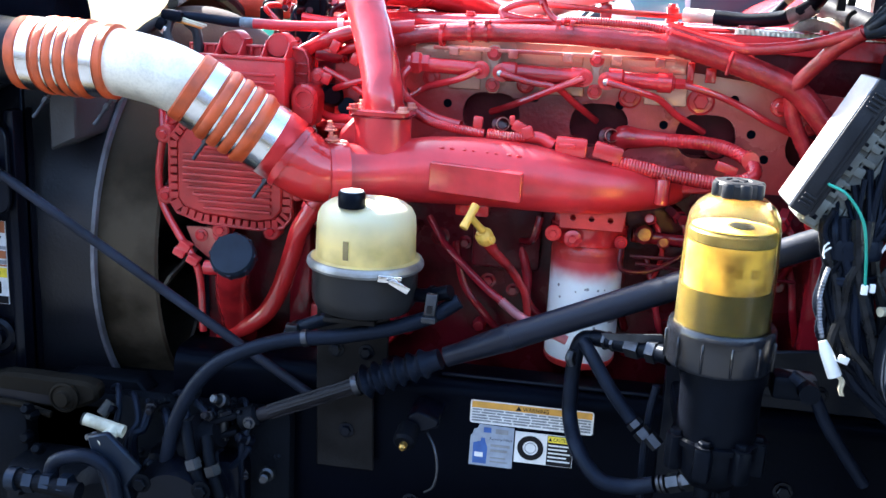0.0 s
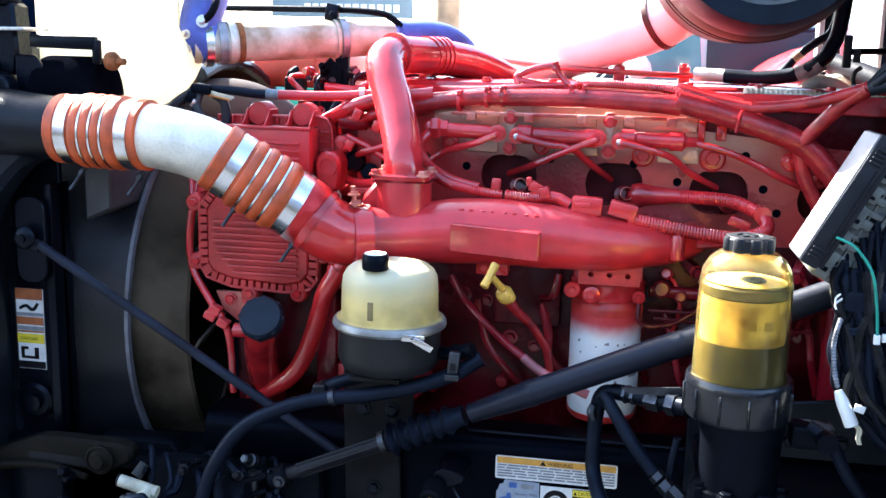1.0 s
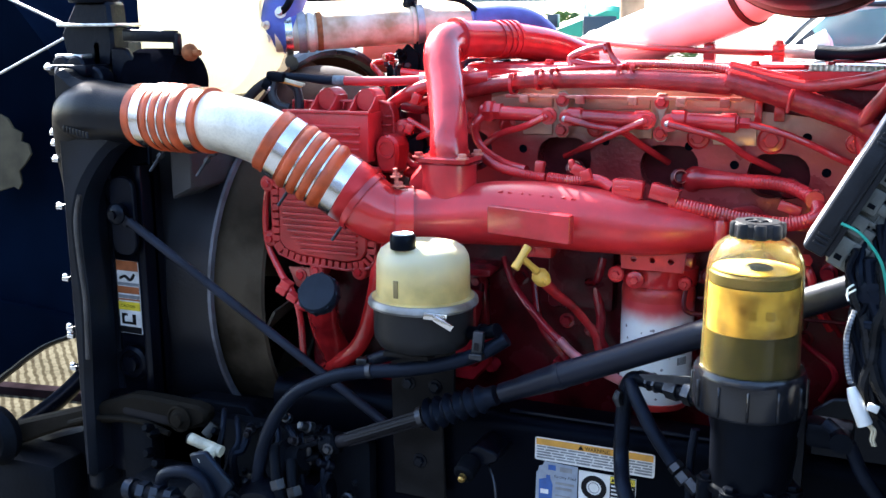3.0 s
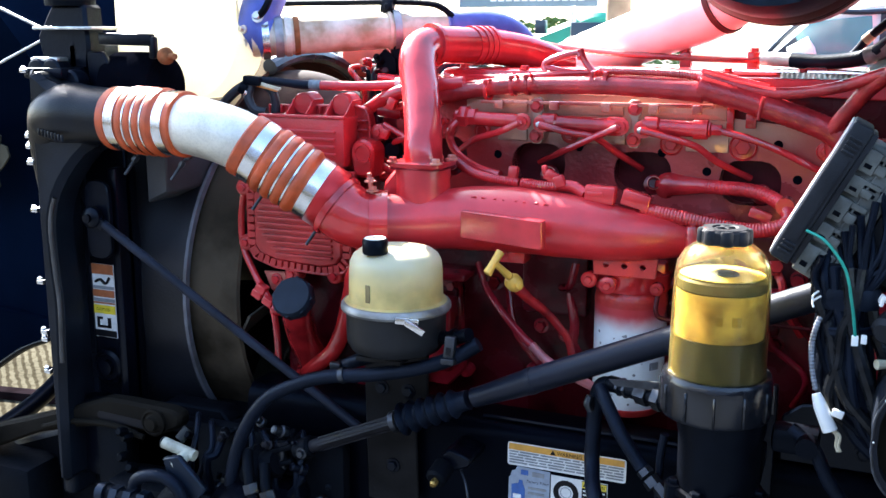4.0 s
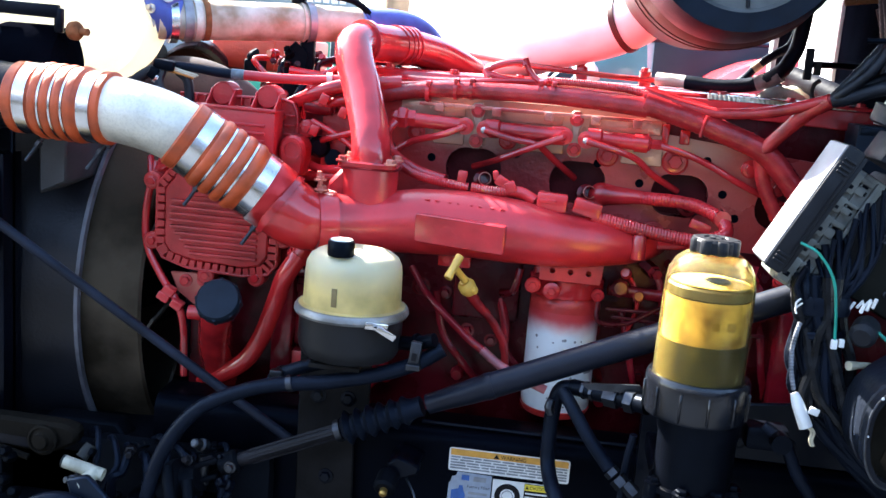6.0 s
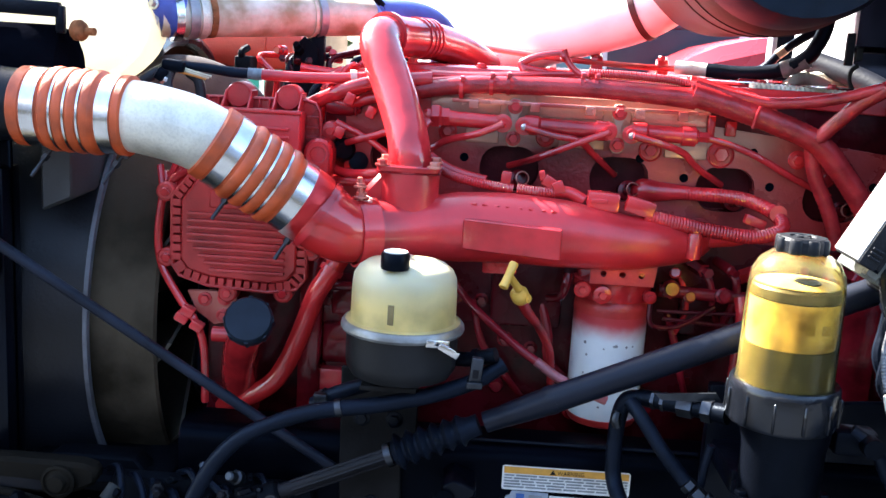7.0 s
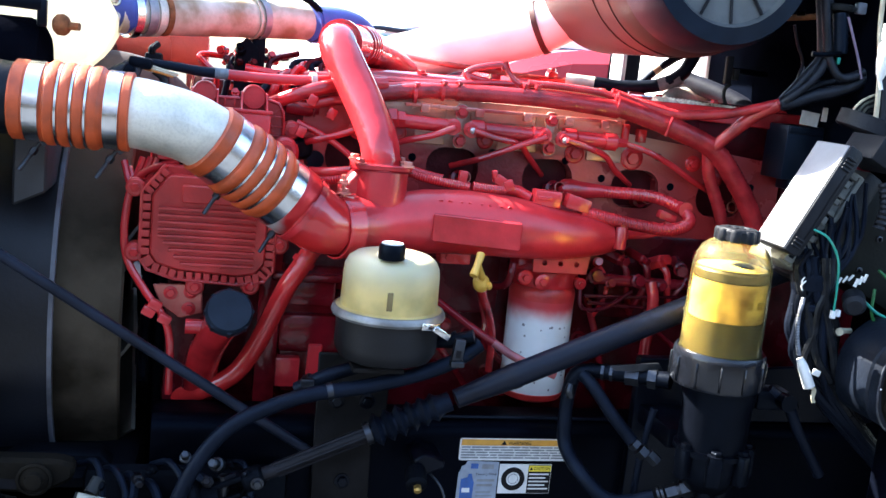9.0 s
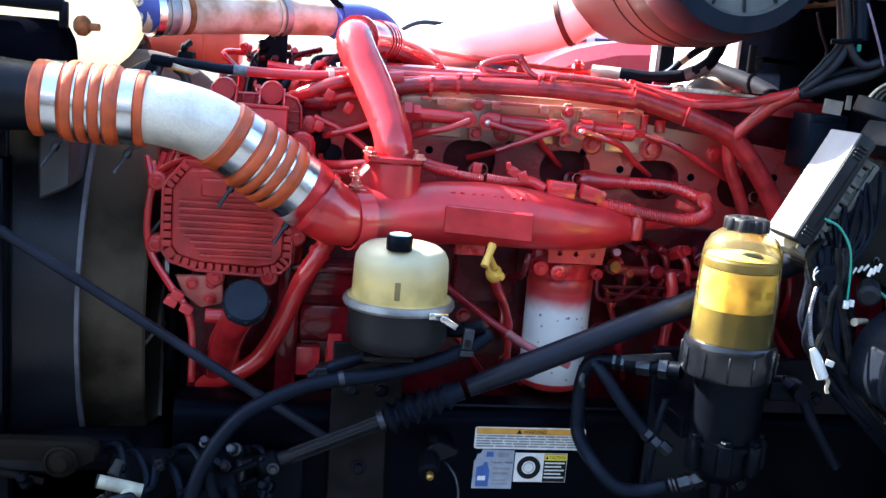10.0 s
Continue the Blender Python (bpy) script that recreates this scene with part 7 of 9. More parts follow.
part("pipe_run", tube([(-0.925, 1.30, 0.855), (-0.88, 1.295, 0.853), (-0.80, 1.29, 0.848)], 0.015, 14), BLACK_DUST, axle)
for x in (-0.915, -0.885, -0.855, -0.825):
    part("union", lathe([(0.019, -0.008), (0.019, 0.008)], (x, 1.296, 0.853), X, 6 if x > -0.9 else 18), PLASTIC_BLUE, axle)
part("hose_arch", tube([(-0.86, 1.31, 0.85), (-0.85, 1.31, 0.885), (-0.80, 1.31, 0.90), (-0.76, 1.31, 0.88), (-0.745, 1.31, 0.82)], 0.012, 12), RUBBER, axle)
part("bracket_plate", prism([(-0.80, 0.93), (-0.765, 0.94), (-0.71, 0.885), (-0.735, 0.85), (-0.72, 0.80), (-0.76, 0.78)], (0, 1.33, 0), X, Z, 0.012, 0.003), PLASTIC_BLUE, axle)
part("casting", join(span((-0.98, 1.36, 0.70), (-0.72, 1.47, 0.84), 0.02), lathe([(0.06, 0), (0.07, 0.02), (0.05, 0.05)], (-0.78, 1.37, 0.80), FRONT, 24)), BLACK_DUST, axle)
for k in range(14):
    p = Vector((random.uniform(-0.95, -0.60), random.uniform(1.33, 1.42), random.uniform(0.78, 0.95)))
    part("stud", lathe([(0.010, 0), (0.010, 0.014), (0.006, 0.02)], p, (random.uniform(-0.4, 0.4), -1, random.uniform(0, 0.6)), 6 if k % 2 else 14), BLACK_DUST, axle)
rc = random.Random(47)
for k in range(9):
    x, z = -0.80 + 0.028 * k, 0.97 - 0.012 * (k % 4)
    part("air_line", tube([(x - 0.03, 1.47, z - 0.02), (x, 1.43, z), (x + rc.uniform(0.0, 0.04), 1.40, z - 0.03), (x + rc.uniform(-0.02, 0.05), 1.39, 0.90), (x + rc.uniform(-0.03, 0.03), 1.41, 0.80), (x, 1.42, 0.70)], rc.uniform(0.004, 0.008), 8), RUBBER, axle)
for k in range(26):
    p = Vector((rc.uniform(-0.82, -0.50), rc.uniform(1.37, 1.44), rc.uniform(0.84, 0.975)))
    r = rc.uniform(0.005, 0.013)
    part("fitting", lathe([(r, 0), (r, r), (r * 0.7, r * 1.2), (r * 0.7, r * 2.4), (r * 0.5, r * 2.6)], p, (rc.uniform(-0.9, 0.9), -1, rc.uniform(-0.3, 0.9)), 6 if k % 2 else 12), (GUNMETAL, BLACK_DUST, BLACK, RUST_STEEL)[k % 4], axle)
for k in range(7):
    p = Vector((rc.uniform(-0.80, -0.55), 1.40, rc.uniform(0.86, 0.96)))
    part("clip", box(p, (rc.uniform(0.012, 0.03), 0.008, rc.uniform(0.008, 0.02)), Matrix.Rotation(rc.uniform(-1, 1), 3, "Y"), 0.002), BLACK, axle)
part("backing", span((-0.82, 1.44, 0.62), (-0.50, 1.475, 0.955), 0.02), BLACK_DUST, axle)
left_bumper = thing("front_spring_hanger", (-1.25, 1.40, 0.6), "dirty black spring hanger and tow fittings at the frame's front", "hanger")
part("body", join(span((-1.45, 1.38, 0.60), (-1.185, 1.52, 0.815), 0.03), lathe([(0.06, 0), (0.065, 0.02), (0.05, 0.04)], (-1.33, 1.39, 0.86), FRONT, 24)), BLACK_DUST, left_bumper)
part("pin", bolt((-1.33, 1.345, 0.86), FRONT, 0.025, 0.02), BLACK_DUST, left_bumper)
mount = thing("frame_bracket", (-0.29, 1.43, 0.93), "small black bracket with a brass-tipped fitting on the frame", "bracket")
part("plate", prism([(-0.302, 0.985), (-0.285, 0.998), (-0.248, 0.985), (-0.250, 0.972), (-0.29, 0.955)], (0, 1.478, 0), X, Z, 0.07, 0.003), BLACK, mount)
part("barrel", lathe([(0.018, 0), (0.018, 0.03), (0.013, 0.034)], (-0.296, 1.41, 0.965), (-0.1, -0.9, -0.35), 18), BLACK_DUST, mount)
part("brass_tip", lathe([(0.0065, 0), (0.0065, 0.010), (0.004, 0.013)], (-0.298, 1.38, 0.953), (-0.1, -0.9, -0.35), 14), BRASS, mount)
part("wire", tube([(-0.27, 1.42, 0.96), (-0.252, 1.40, 0.94), (-0.245, 1.39, 0.91), (-0.25, 1.39, 0.88), (-0.265, 1.395, 0.865)], 0.0022, 8), GUNMETAL, mount)

# ---- fuse and relay box ----
SU, SN = Vector((0.457, 0, 0.889)), Vector((0.889, 0, -0.457))
RB = Matrix((SU, Y, SU.cross(Y))).transposed()
O = Vector((0.205, 0.058, 1.402))


def fbox(u0, u1, n0, n1, y0, y1, bevel=0.003):
    """A box in the slanted frame of the fuse box: u along its lid, n into it."""
    c = O + SU * ((u0 + u1) / 2) + SN * ((n0 + n1) / 2) + Y * ((y0 + y1) / 2)
    return box(c, (u1 - u0, y1 - y0, n1 - n0), RB, bevel)


fuse = thing("fuse_box", (0.33, 1.24, 1.36), "dark grey slanted fuse box with a sunlit lid", "fuse box")
lid = part("lid", fbox(0.0, 0.188, 0.0, 0.026, 1.185, 1.275, 0.004), DARKGREY, fuse)
# thin pale sheet on the dark lid: sunlight painted as light grey
part("lid_face", fbox(0.003, 0.185, -0.0015, 0.001, 1.188, 1.272, 0.0006), mat("grey_plastic_paled_as_sunlit", (0.24, 0.24, 0.25), 0.4, vary=0.12, scale=20, bump=0.2), lid, "pale lid face with the sunlight put into its grey")
part("lid_step", fbox(0.004, 0.184, 0.025, 0.033, 1.190, 1.273, 0.002), DARKGREY, fuse)
for u in (0.012, 0.018, 0.024, 0.150, 0.156, 0.162, 0.168):
    part("latch_rib", fbox(u, u + 0.003, 0.005, 0.022, 1.1825, 1.187, 0.0008), DARKGREY, lid)
part("groove", fbox(0.03, 0.145, 0.0195, 0.0215, 1.1842, 1.186, 0), INK_BLACK, lid)
TRAY = mat("grey_green_tray_plastic", (0.14, 0.148, 0.134), 0.5, vary=0.35, scale=25, bump=0.3, fine=300)
tray = part("tray", fbox(-0.012, 0.172, 0.033, 0.088, 1.2360, 1.3260, 0.004), TRAY, fuse, "grey moulded tray with clips")
for k, (u0, u1) in enumerate(((-0.008, 0.030), (0.036, 0.062), (0.068, 0.100), (0.106, 0.130), (0.136, 0.166))):
    w = u1 - u0
    pad = part("clip", join(fbox(u0, u1, 0.034, 0.052, 1.2240, 1.2380, 0.002), fbox(u0 + w * 0.15, u0 + w * 0.55, 0.052, 0.066, 1.2280, 1.2380, 0.0015), fbox(u0 + w * 0.72, u1 - 0.001, 0.050, 0.072, 1.2300, 1.2380, 0.0015)), TRAY, tray)
    # notches between the clips: their shade is drawn as black pieces
    part("recess", join(fbox(u0 + w * 0.22, u0 + w * 0.40, 0.038, 0.047, 1.2230, 1.2242, 0), fbox(u0 + w * 0.58, u0 + w * 0.70, 0.050, 0.068, 1.2345, 1.2362, 0), fbox(u0 + w * 0.25, u0 + w * 0.45, 0.066, 0.070, 1.2330, 1.2362, 0)), PLASTIC, tray)
part("web", fbox(-0.010, 0.170, 0.056, 0.059, 1.2320, 1.2380, 0.0008), TRAY, tray)
part("ledge", fbox(-0.010, 0.168, 0.074, 0.080, 1.2300, 1.2380, 0.001), TRAY, tray)
part("lower_shell", fbox(-0.018, 0.188, 0.088, 0.125, 1.2400, 1.3400, 0.008), DARKGREY, fuse)
part("cover_panel", fbox(0.02, 0.19, 0.110, 0.32, 1.250, 1.34, 0.01), mat("olive_grey_panel", (0.014, 0.0145, 0.012), 0.6, vary=0.3, scale=10, bump=0.3), fuse, "olive-grey cover panel")
part("second_lid", fbox(0.190, 0.232, 0.045, 0.100, 1.19, 1.275, 0.004), DARKGREY, fuse)
for u in (0.05, 0.11):
    part("screw", bolt(O + SU * u + SN * 0.18 + Y * 1.249, FRONT, 0.004, 0.002), GUNMETAL, fuse)
part("cable_cup", lathe([(0.050, 0), (0.054, 0.003), (0.054, 0.026), (0.046, 0.028), (0.046, 0.004), (0.050, 0)], (0.396, 1.36, 1.584), (0.25, -0.1, 1), 30, close=False), DARKGREY, fuse)
DUSTY_WIRE = mat("dusty_grey_green_wire_jacket", (0.12, 0.125, 0.10), 0.45, vary=0.3, scale=40)
for k, pts in enumerate((
        [(0.353, 1.355, 1.596), (0.356, 1.353, 1.615), (0.367, 1.351, 1.633), (0.386, 1.349, 1.646), (0.435, 1.355, 1.664)],
        [(0.359, 1.355, 1.595), (0.361, 1.353, 1.614), (0.370, 1.351, 1.631), (0.386, 1.349, 1.642), (0.436, 1.355, 1.659)],
        [(0.365, 1.355, 1.594), (0.366, 1.353, 1.612), (0.373, 1.351, 1.628), (0.387, 1.349, 1.638), (0.437, 1.355, 1.654)],
        [(0.371, 1.355, 1.593), (0.371, 1.353, 1.611), (0.376, 1.351, 1.626), (0.388, 1.349, 1.634), (0.438, 1.355, 1.649)],
        [(0.377, 1.355, 1.591), (0.376, 1.353, 1.610), (0.380, 1.351, 1.624), (0.389, 1.349, 1.630), (0.439, 1.355, 1.644)],
        [(0.383, 1.355, 1.590), (0.381, 1.353, 1.609), (0.383, 1.351, 1.622), (0.390, 1.349, 1.626), (0.440, 1.355, 1.639)],
        [(0.389, 1.355, 1.589), (0.386, 1.353, 1.607), (0.386, 1.351, 1.619), (0.390, 1.349, 1.621), (0.441, 1.355, 1.634)])):
    part("wire", tube(pts, 0.0022, 7), (CREAM_WIRE, GREY_PLASTIC, DUSTY_WIRE, GREY_PLASTIC, DUSTY_WIRE, DARKGREY, GREY_PLASTIC)[k], fuse)
part("green_wire", tube([(0.247, 1.238, 1.436), (0.270, 1.232, 1.425), (0.294, 1.234, 1.393), (0.305, 1.240, 1.350), (0.312, 1.248, 1.308)], 0.0019, 8), GREEN_WIRE, fuse, "thin teal-green wire")
part("wire_tip", join(box((0.312, 1.249, 1.302), (0.008, 0.006, 0.013), None, 0.001), box((0.322, 1.251, 1.304), (0.007, 0.006, 0.011), None, 0.001)), WHITE_PL, fuse)
relay = solo("relay_module", join(span((0.397, 1.595, 1.478), (0.474, 1.67, 1.581), 0.002), span((0.400, 1.592, 1.566), (0.471, 1.596, 1.578), 0.001), span((0.420, 1.605, 1.458), (0.445, 1.65, 1.480), 0.004)), PLASTIC_BLUE, "dark blue-black relay module behind the fuse box", "relay")

for x, z, w, a in ((0.439, 1.596, 0.038, 0.1), (0.4715, 1.606, 0.016, 0.05)):
    solo("torn_label", box((x, 1.597, z), (w, 0.001, 0.026), Matrix.Rotation(a, 3, "Y"), 0), PAPER_W, "torn white paper label on the relay module", "label", "relay labels")

# ---- wiring bundle under the fuse box ----
bundle = thing("wiring_harness", (0.33, 1.25, 1.02), "thick bundle of black corrugated wiring with white taped ends", "wiring")
rh = random.Random(31)
SHELL_BLUE = mat("blue_grey_moulded_shell", (0.0065, 0.0090, 0.0150), 0.4, vary=0.4, scale=14, bump=0.3)
GLOSSY_SLEEVE = mat("glossy_black_wire_sleeve", (0.010, 0.011, 0.013), 0.16, vary=0.5, scale=60, bump=0.4, fine=300)
LINE = [(0.294, 1.275, 1.385), (0.296, 1.272, 1.345), (0.298, 1.270, 1.305), (0.304, 1.268, 1.265), (0.313, 1.267, 1.230), (0.327, 1.266, 1.198), (0.342, 1.266, 1.172), (0.362, 1.268, 1.145), (0.42, 1.27, 1.09), (0.50, 1.28, 1.02)]
SPREAD = (0.034, 0.036, 0.033, 0.036, 0.037, 0.033, 0.026, 0.019, 0.016, 0.015)
part("core", tube(LINE, [k * 0.62 for k in SPREAD], 18, 6), RUBBER, bundle)
for i in range(30):
    a0, f, turn = rh.uniform(0, 6.28), rh.uniform(0.55, 1.05), rh.uniform(-0.9, 0.9)
    w0, w1 = rh.uniform(0, 6.28), rh.uniform(1.2, 2.2)
    pts = []
    for n, (p, k) in enumerate(zip(LINE, SPREAD)):
        loose = 1 + 0.22 * math.sin(w0 + w1 * n)
        pts.append((p[0] + k * f * loose * math.cos(a0 + turn * n * 0.4), p[1] + k * f * 0.7 * math.sin(a0 + turn * n * 0.4), p[2] + rh.uniform(-0.004, 0.004)))
    r = rh.uniform(0.0062, 0.0088) if i % 3 else rh.uniform(0.003, 0.0048)
    part("strand", loom(pts, r, 0.006, 0.0007, 9) if i % 4 == 0 else tube(pts, r, 9, 6), GLOSSY_SLEEVE if i % 6 == 2 else (RUBBER if i % 3 else PLASTIC), bundle)
for n, w in ((1, 0.013), (2, 0.006)):
    d = Vector(LINE[n + 1]) - Vector(LINE[n - 1])
    wrap = lathe([(SPREAD[n] * 1.02, -w), (SPREAD[n] * 1.07, -w * 0.6), (SPREAD[n] * 1.04, 0), (SPREAD[n] * 1.07, w * 0.5), (SPREAD[n] * 1.01, w)], LINE[n], d, 20, close=False)
    bmesh.ops.scale(wrap, verts=wrap.verts, vec=(1, 0.8, 1), space=Matrix.Translation(-Vector(LINE[n])))
    part("tape_wrap", wrap, RUBBER, bundle)
for i in range(12):
    x = 0.262 + 0.008 * i
    part("tray_lead", tube([(x, 1.262 + rh.uniform(-0.02, 0.03), 1.40 + 0.010 * i), (x + rh.uniform(-0.008, 0.01), 1.255, 1.368 + 0.004 * i), (0.298 + rh.uniform(-0.028, 0.028), 1.258, 1.338)], rh.uniform(0.003, 0.006), 8), RUBBER, bundle)
for i in range(2):
    part("frayed_end", tube([(0.262 + 0.003 * i, 1.250, 1.355 - 0.006 * i), (0.256, 1.246, 1.350 - 0.008 * i), (0.2555 + 0.002 * i, 1.244, 1.343 - 0.008 * i)], 0.0013, 6), WHITE_PL, bundle)
part("white_connector", tube([(0.269, 1.238, 1.226), (0.275, 1.234, 1.212), (0.289, 1.230, 1.182)], [0.0055, 0.0085, 0.0095], 14), WHITE_PL, bundle, "white plastic inline connector")
part("white_tape", box((0.296, 1.228, 1.206), (0.014, 0.004, 0.010), Matrix.Rotation(0.3, 3, "Y"), 0.001), WHITE_PL, bundle)
# grey sleeve carries the sun's highlight along the edge of the black bundle
part("lit_edge_loom", loom([(0.266, 1.250, 1.322), (0.262, 1.246, 1.308), (0.259, 1.244, 1.285), (0.262, 1.242, 1.255), (0.268, 1.239, 1.230)], 0.0030, 0.0045, 0.0008, 8), mat("sleeve_greyed_as_sunlit", (0.16, 0.165, 0.18), 0.2, vary=0.6, scale=60), bundle, "thin corrugated sleeve greyed for the sun along its edge")
part("bare_ends", join(*[tube([(0.290 + 0.003 * i, 1.230, 1.184), (0.297 + 0.004 * i, 1.230, 1.176), (0.297 + 0.003 * i, 1.23, 1.164), (0.300 + 0.003 * i, 1.23, 1.156)], 0.0019, 6) for i in range(2)]), CREAM_WIRE, bundle)
part("green_loop", tube([(0.385, 1.24, 1.375), (0.410, 1.23, 1.35), (0.415, 1.225, 1.31), (0.397, 1.225, 1.285), (0.377, 1.228, 1.305), (0.380, 1.235, 1.345)], 0.0026, 8), BRIGHT_GREEN, bundle)
part("green_tail", tube([(0.34, 1.232, 1.328), (0.358, 1.228, 1.326), (0.385, 1.225, 1.308), (0.43, 1.22, 1.292)], 0.0024, 8), GREEN_WIRE, bundle)
part("grey_plug", lathe([(0.016, 0), (0.018, 0.004), (0.018, 0.03), (0.012, 0.036)], (0.354, 1.250, 1.327), (-0.3, -0.6, -0.2), 18), DARKGREY, bundle)
for i, m in enumerate((RED_WIRE, ORANGE_WIRE, CREAM_WIRE, RUBBER, GREY_PLASTIC)):
    part("loose_wire", tube([(0.40 + 0.006 * i, 1.235, 1.42 + 0.01 * i), (0.385 + 0.004 * i, 1.225, 1.45 + 0.006 * i), (0.375, 1.23, 1.48 + 0.008 * i), (0.385, 1.24, 1.53)], 0.0034, 7), m, bundle)
part("coil_lead", loom([(0.352, 1.22, 1.515), (0.358, 1.215, 1.48), (0.352, 1.215, 1.445)], 0.008, 0.008, 0.002, 10), DARKGREY, bundle)
for i in range(3):
    part("white_tag", box((0.333 + 0.010 * i, 1.262, 1.350 + 0.003 * i), (0.004, 0.003, 0.013), Matrix.Rotation(0.5 + 0.1 * i, 3, "Y"), 0.001), WHITE_PL, bundle)
part("pink_tag", box((0.40, 1.19, 1.30), (0.03, 0.004, 0.018), Matrix.Rotation(0.2, 3, "Y"), 0.001), mat("pale_pink_tag", (0.62, 0.38, 0.33), 0.5), bundle)

part("cream_tube", tube([(0.335, 1.242, 1.271), (0.355, 1.255, 1.270), (0.371, 1.267, 1.267)], [0.0065, 0.0045, 0.005], 10), CREAM_WIRE, bundle)
part("white_pin", join(*[tube([(0.333 + 0.007 * i, 1.222, 1.350 + 0.004 * i), (0.336 + 0.007 * i, 1.220, 1.363 + 0.004 * i)], 0.0026, 8, 2) for i in range(3)]), WHITE_PL, bundle)
bundle.location += Vector((0.004, 0.020, 0.0))

# ---- housing and panel at the lower right ----
hous = thing("side_housing", (0.42, 1.20, 0.90), "blue-black moulded housing with a dusty recessed face", "housing")
outline = [(0.338, 1.205), (0.339, 1.236), (0.343, 1.252), (0.351, 1.266), (0.368, 1.284), (0.389, 1.299), (0.44, 1.312), (0.60, 1.312), (0.60, 1.13), (0.41, 1.142), (0.372, 1.148), (0.356, 1.156), (0.343, 1.178)]
inner = [(0.45 + (x - 0.45) * 0.945, 1.222 + (z - 1.222) * 0.93) for x, z in outline]
part("shell", prism(outline, (0, 1.262, 0), X, Z, 0.094, 0.008), SHELL_BLUE, hous)
part("front_rim", plate_with_holes(outline, [inner], (0, 1.1675, 0), X, Z, 0.022), SHELL_BLUE, hous)
part("worn_lip", tube([(x, 1.1458, z) for x, z in outline + outline[:1]], 0.0016, 8), mat("scuffed_blue_grey_lip", (0.026, 0.030, 0.038), 0.4, vary=0.7, scale=40, spots=0.4), hous, "pale grey lip")
OLIVE = mat("dusty_olive_black_plastic", (0.0085, 0.0080, 0.0058), 0.6, vary=0.6, scale=22, bump=0.4)
part("face", prism(inner, (0, 1.1672, 0), X, Z, 0.002, 0), OLIVE, hous, "dusty olive recessed face")
# shallow cup coloured black for the dark of a hole
part("port", lathe([(0.0, 0.0), (0.013, 0.0), (0.0150, 0.002), (0.0165, 0.0045), (0.0175, 0.004)], (0.391, 1.1652, 1.249), FRONT, 26), INK_BLACK, hous)
part("dust_patch", prism([(0.366, 1.178), (0.372, 1.196), (0.384, 1.199), (0.404, 1.182), (0.400, 1.168), (0.374, 1.166)], (0, 1.1650, 0), X, Z, 0.0012, 0), mat("tan_dust_crust", (0.028, 0.022, 0.015), 0.9, vary=0.4, scale=40, bump=0.5), hous, "tan crust of dust")
for x, z, r in ((0.350, 1.266, 0.0022), (0.370, 1.288, 0.0032), (0.366, 1.281, 0.0018), (0.340, 1.215, 0.0014)):
    part("paint_chip", lathe([(r, 0), (r * 0.6, 0.0015)], (x, 1.1435, z), FRONT, 8), PAPER_W, hous)
part("mount_leg", span((0.44, 1.18, 0.80), (0.48, 1.26, 1.15), 0.006), BLACK, hous)
part("mount_foot", span((0.44, 1.20, 0.80), (0.48, 1.478, 0.82), 0.004), BLACK, hous)
pan = thing("splash_shield", (0.5, 0.9, 0.80), "grey metal splash shield with a worn pale edge", "shield")
bm = bmesh.new()
quad = [Vector((0.368, 1.099, 1.329)), Vector((0.352, 0.74, 1.165)), Vector((0.75, 0.74, 1.165)), Vector((0.75, 1.15, 1.345))]
lower = [q + Vector((0.002, 0.006, -0.012)) for q in quad]
vs = [bm.verts.new(q) for q in quad + lower]
for f in ((0, 1, 2, 3), (7, 6, 5, 4), (0, 4, 5, 1), (1, 5, 6, 2), (2, 6, 7, 3), (3, 7, 4, 0)):
    bm.faces.new([vs[k] for k in f])
part("sheet", bm, mat("scuffed_grey_sheet", (0.015, 0.0155, 0.0140), 0.65, vary=0.45, scale=14, bump=0.4), pan)
part("worn_edge", tube([quad[0], quad[0].lerp(quad[1], 0.5), quad[1]], 0.0032, 8), mat("worn_pale_edge", (0.065, 0.063, 0.056), 0.6, vary=0.4, scale=60, spots=0.4), pan)
part("stay", join(span((0.62, 1.10, 0.80), (0.65, 1.13, 1.33), 0.003), span((0.62, 1.10, 0.80), (0.65, 1.478, 0.82), 0.003)), BLACK, pan)
low = solo("lower_loom", tube([(0.245, 1.285, 1.165), (0.275, 1.275, 1.145), (0.30, 1.27, 1.10), (0.36, 1.28, 1.02)], 0.009, 12), RUBBER, "black taped loom beside the fuel filter", "wiring")

# ---- air cleaner and intake pipe ----
AX, AZ = 0.165, 1.852
air = thing("air_cleaner", (AX, 1.78, 1.69), "large black and red-brown cylindrical air cleaner with a ribbed end cap", "air cleaner")
BODY = mat("red_brown_air_cleaner_paint", (0.060, 0.017, 0.014), 0.5, vary=0.4, scale=6, bump=0.15)
BODY.node_tree.nodes["Principled BSDF"].inputs["Specular IOR Level"].default_value = 0.2
part("drum", lathe([(0.10, 0.58), (0.155, 0.56), (0.166, 0.52), (0.169, 0.20), (0.168, 0.13), (0.160, 0.105)], (AX, 1.455, AZ), Y, 64), BODY, air, "red-brown painted drum")
part("end_ring", lathe([(0.118, -0.004), (0.146, 0.0), (0.156, 0.03), (0.161, 0.11), (0.157, 0.115)], (AX, 1.455, AZ), Y, 64, close=False), PLASTIC_BLUE, air, "black moulded end ring")
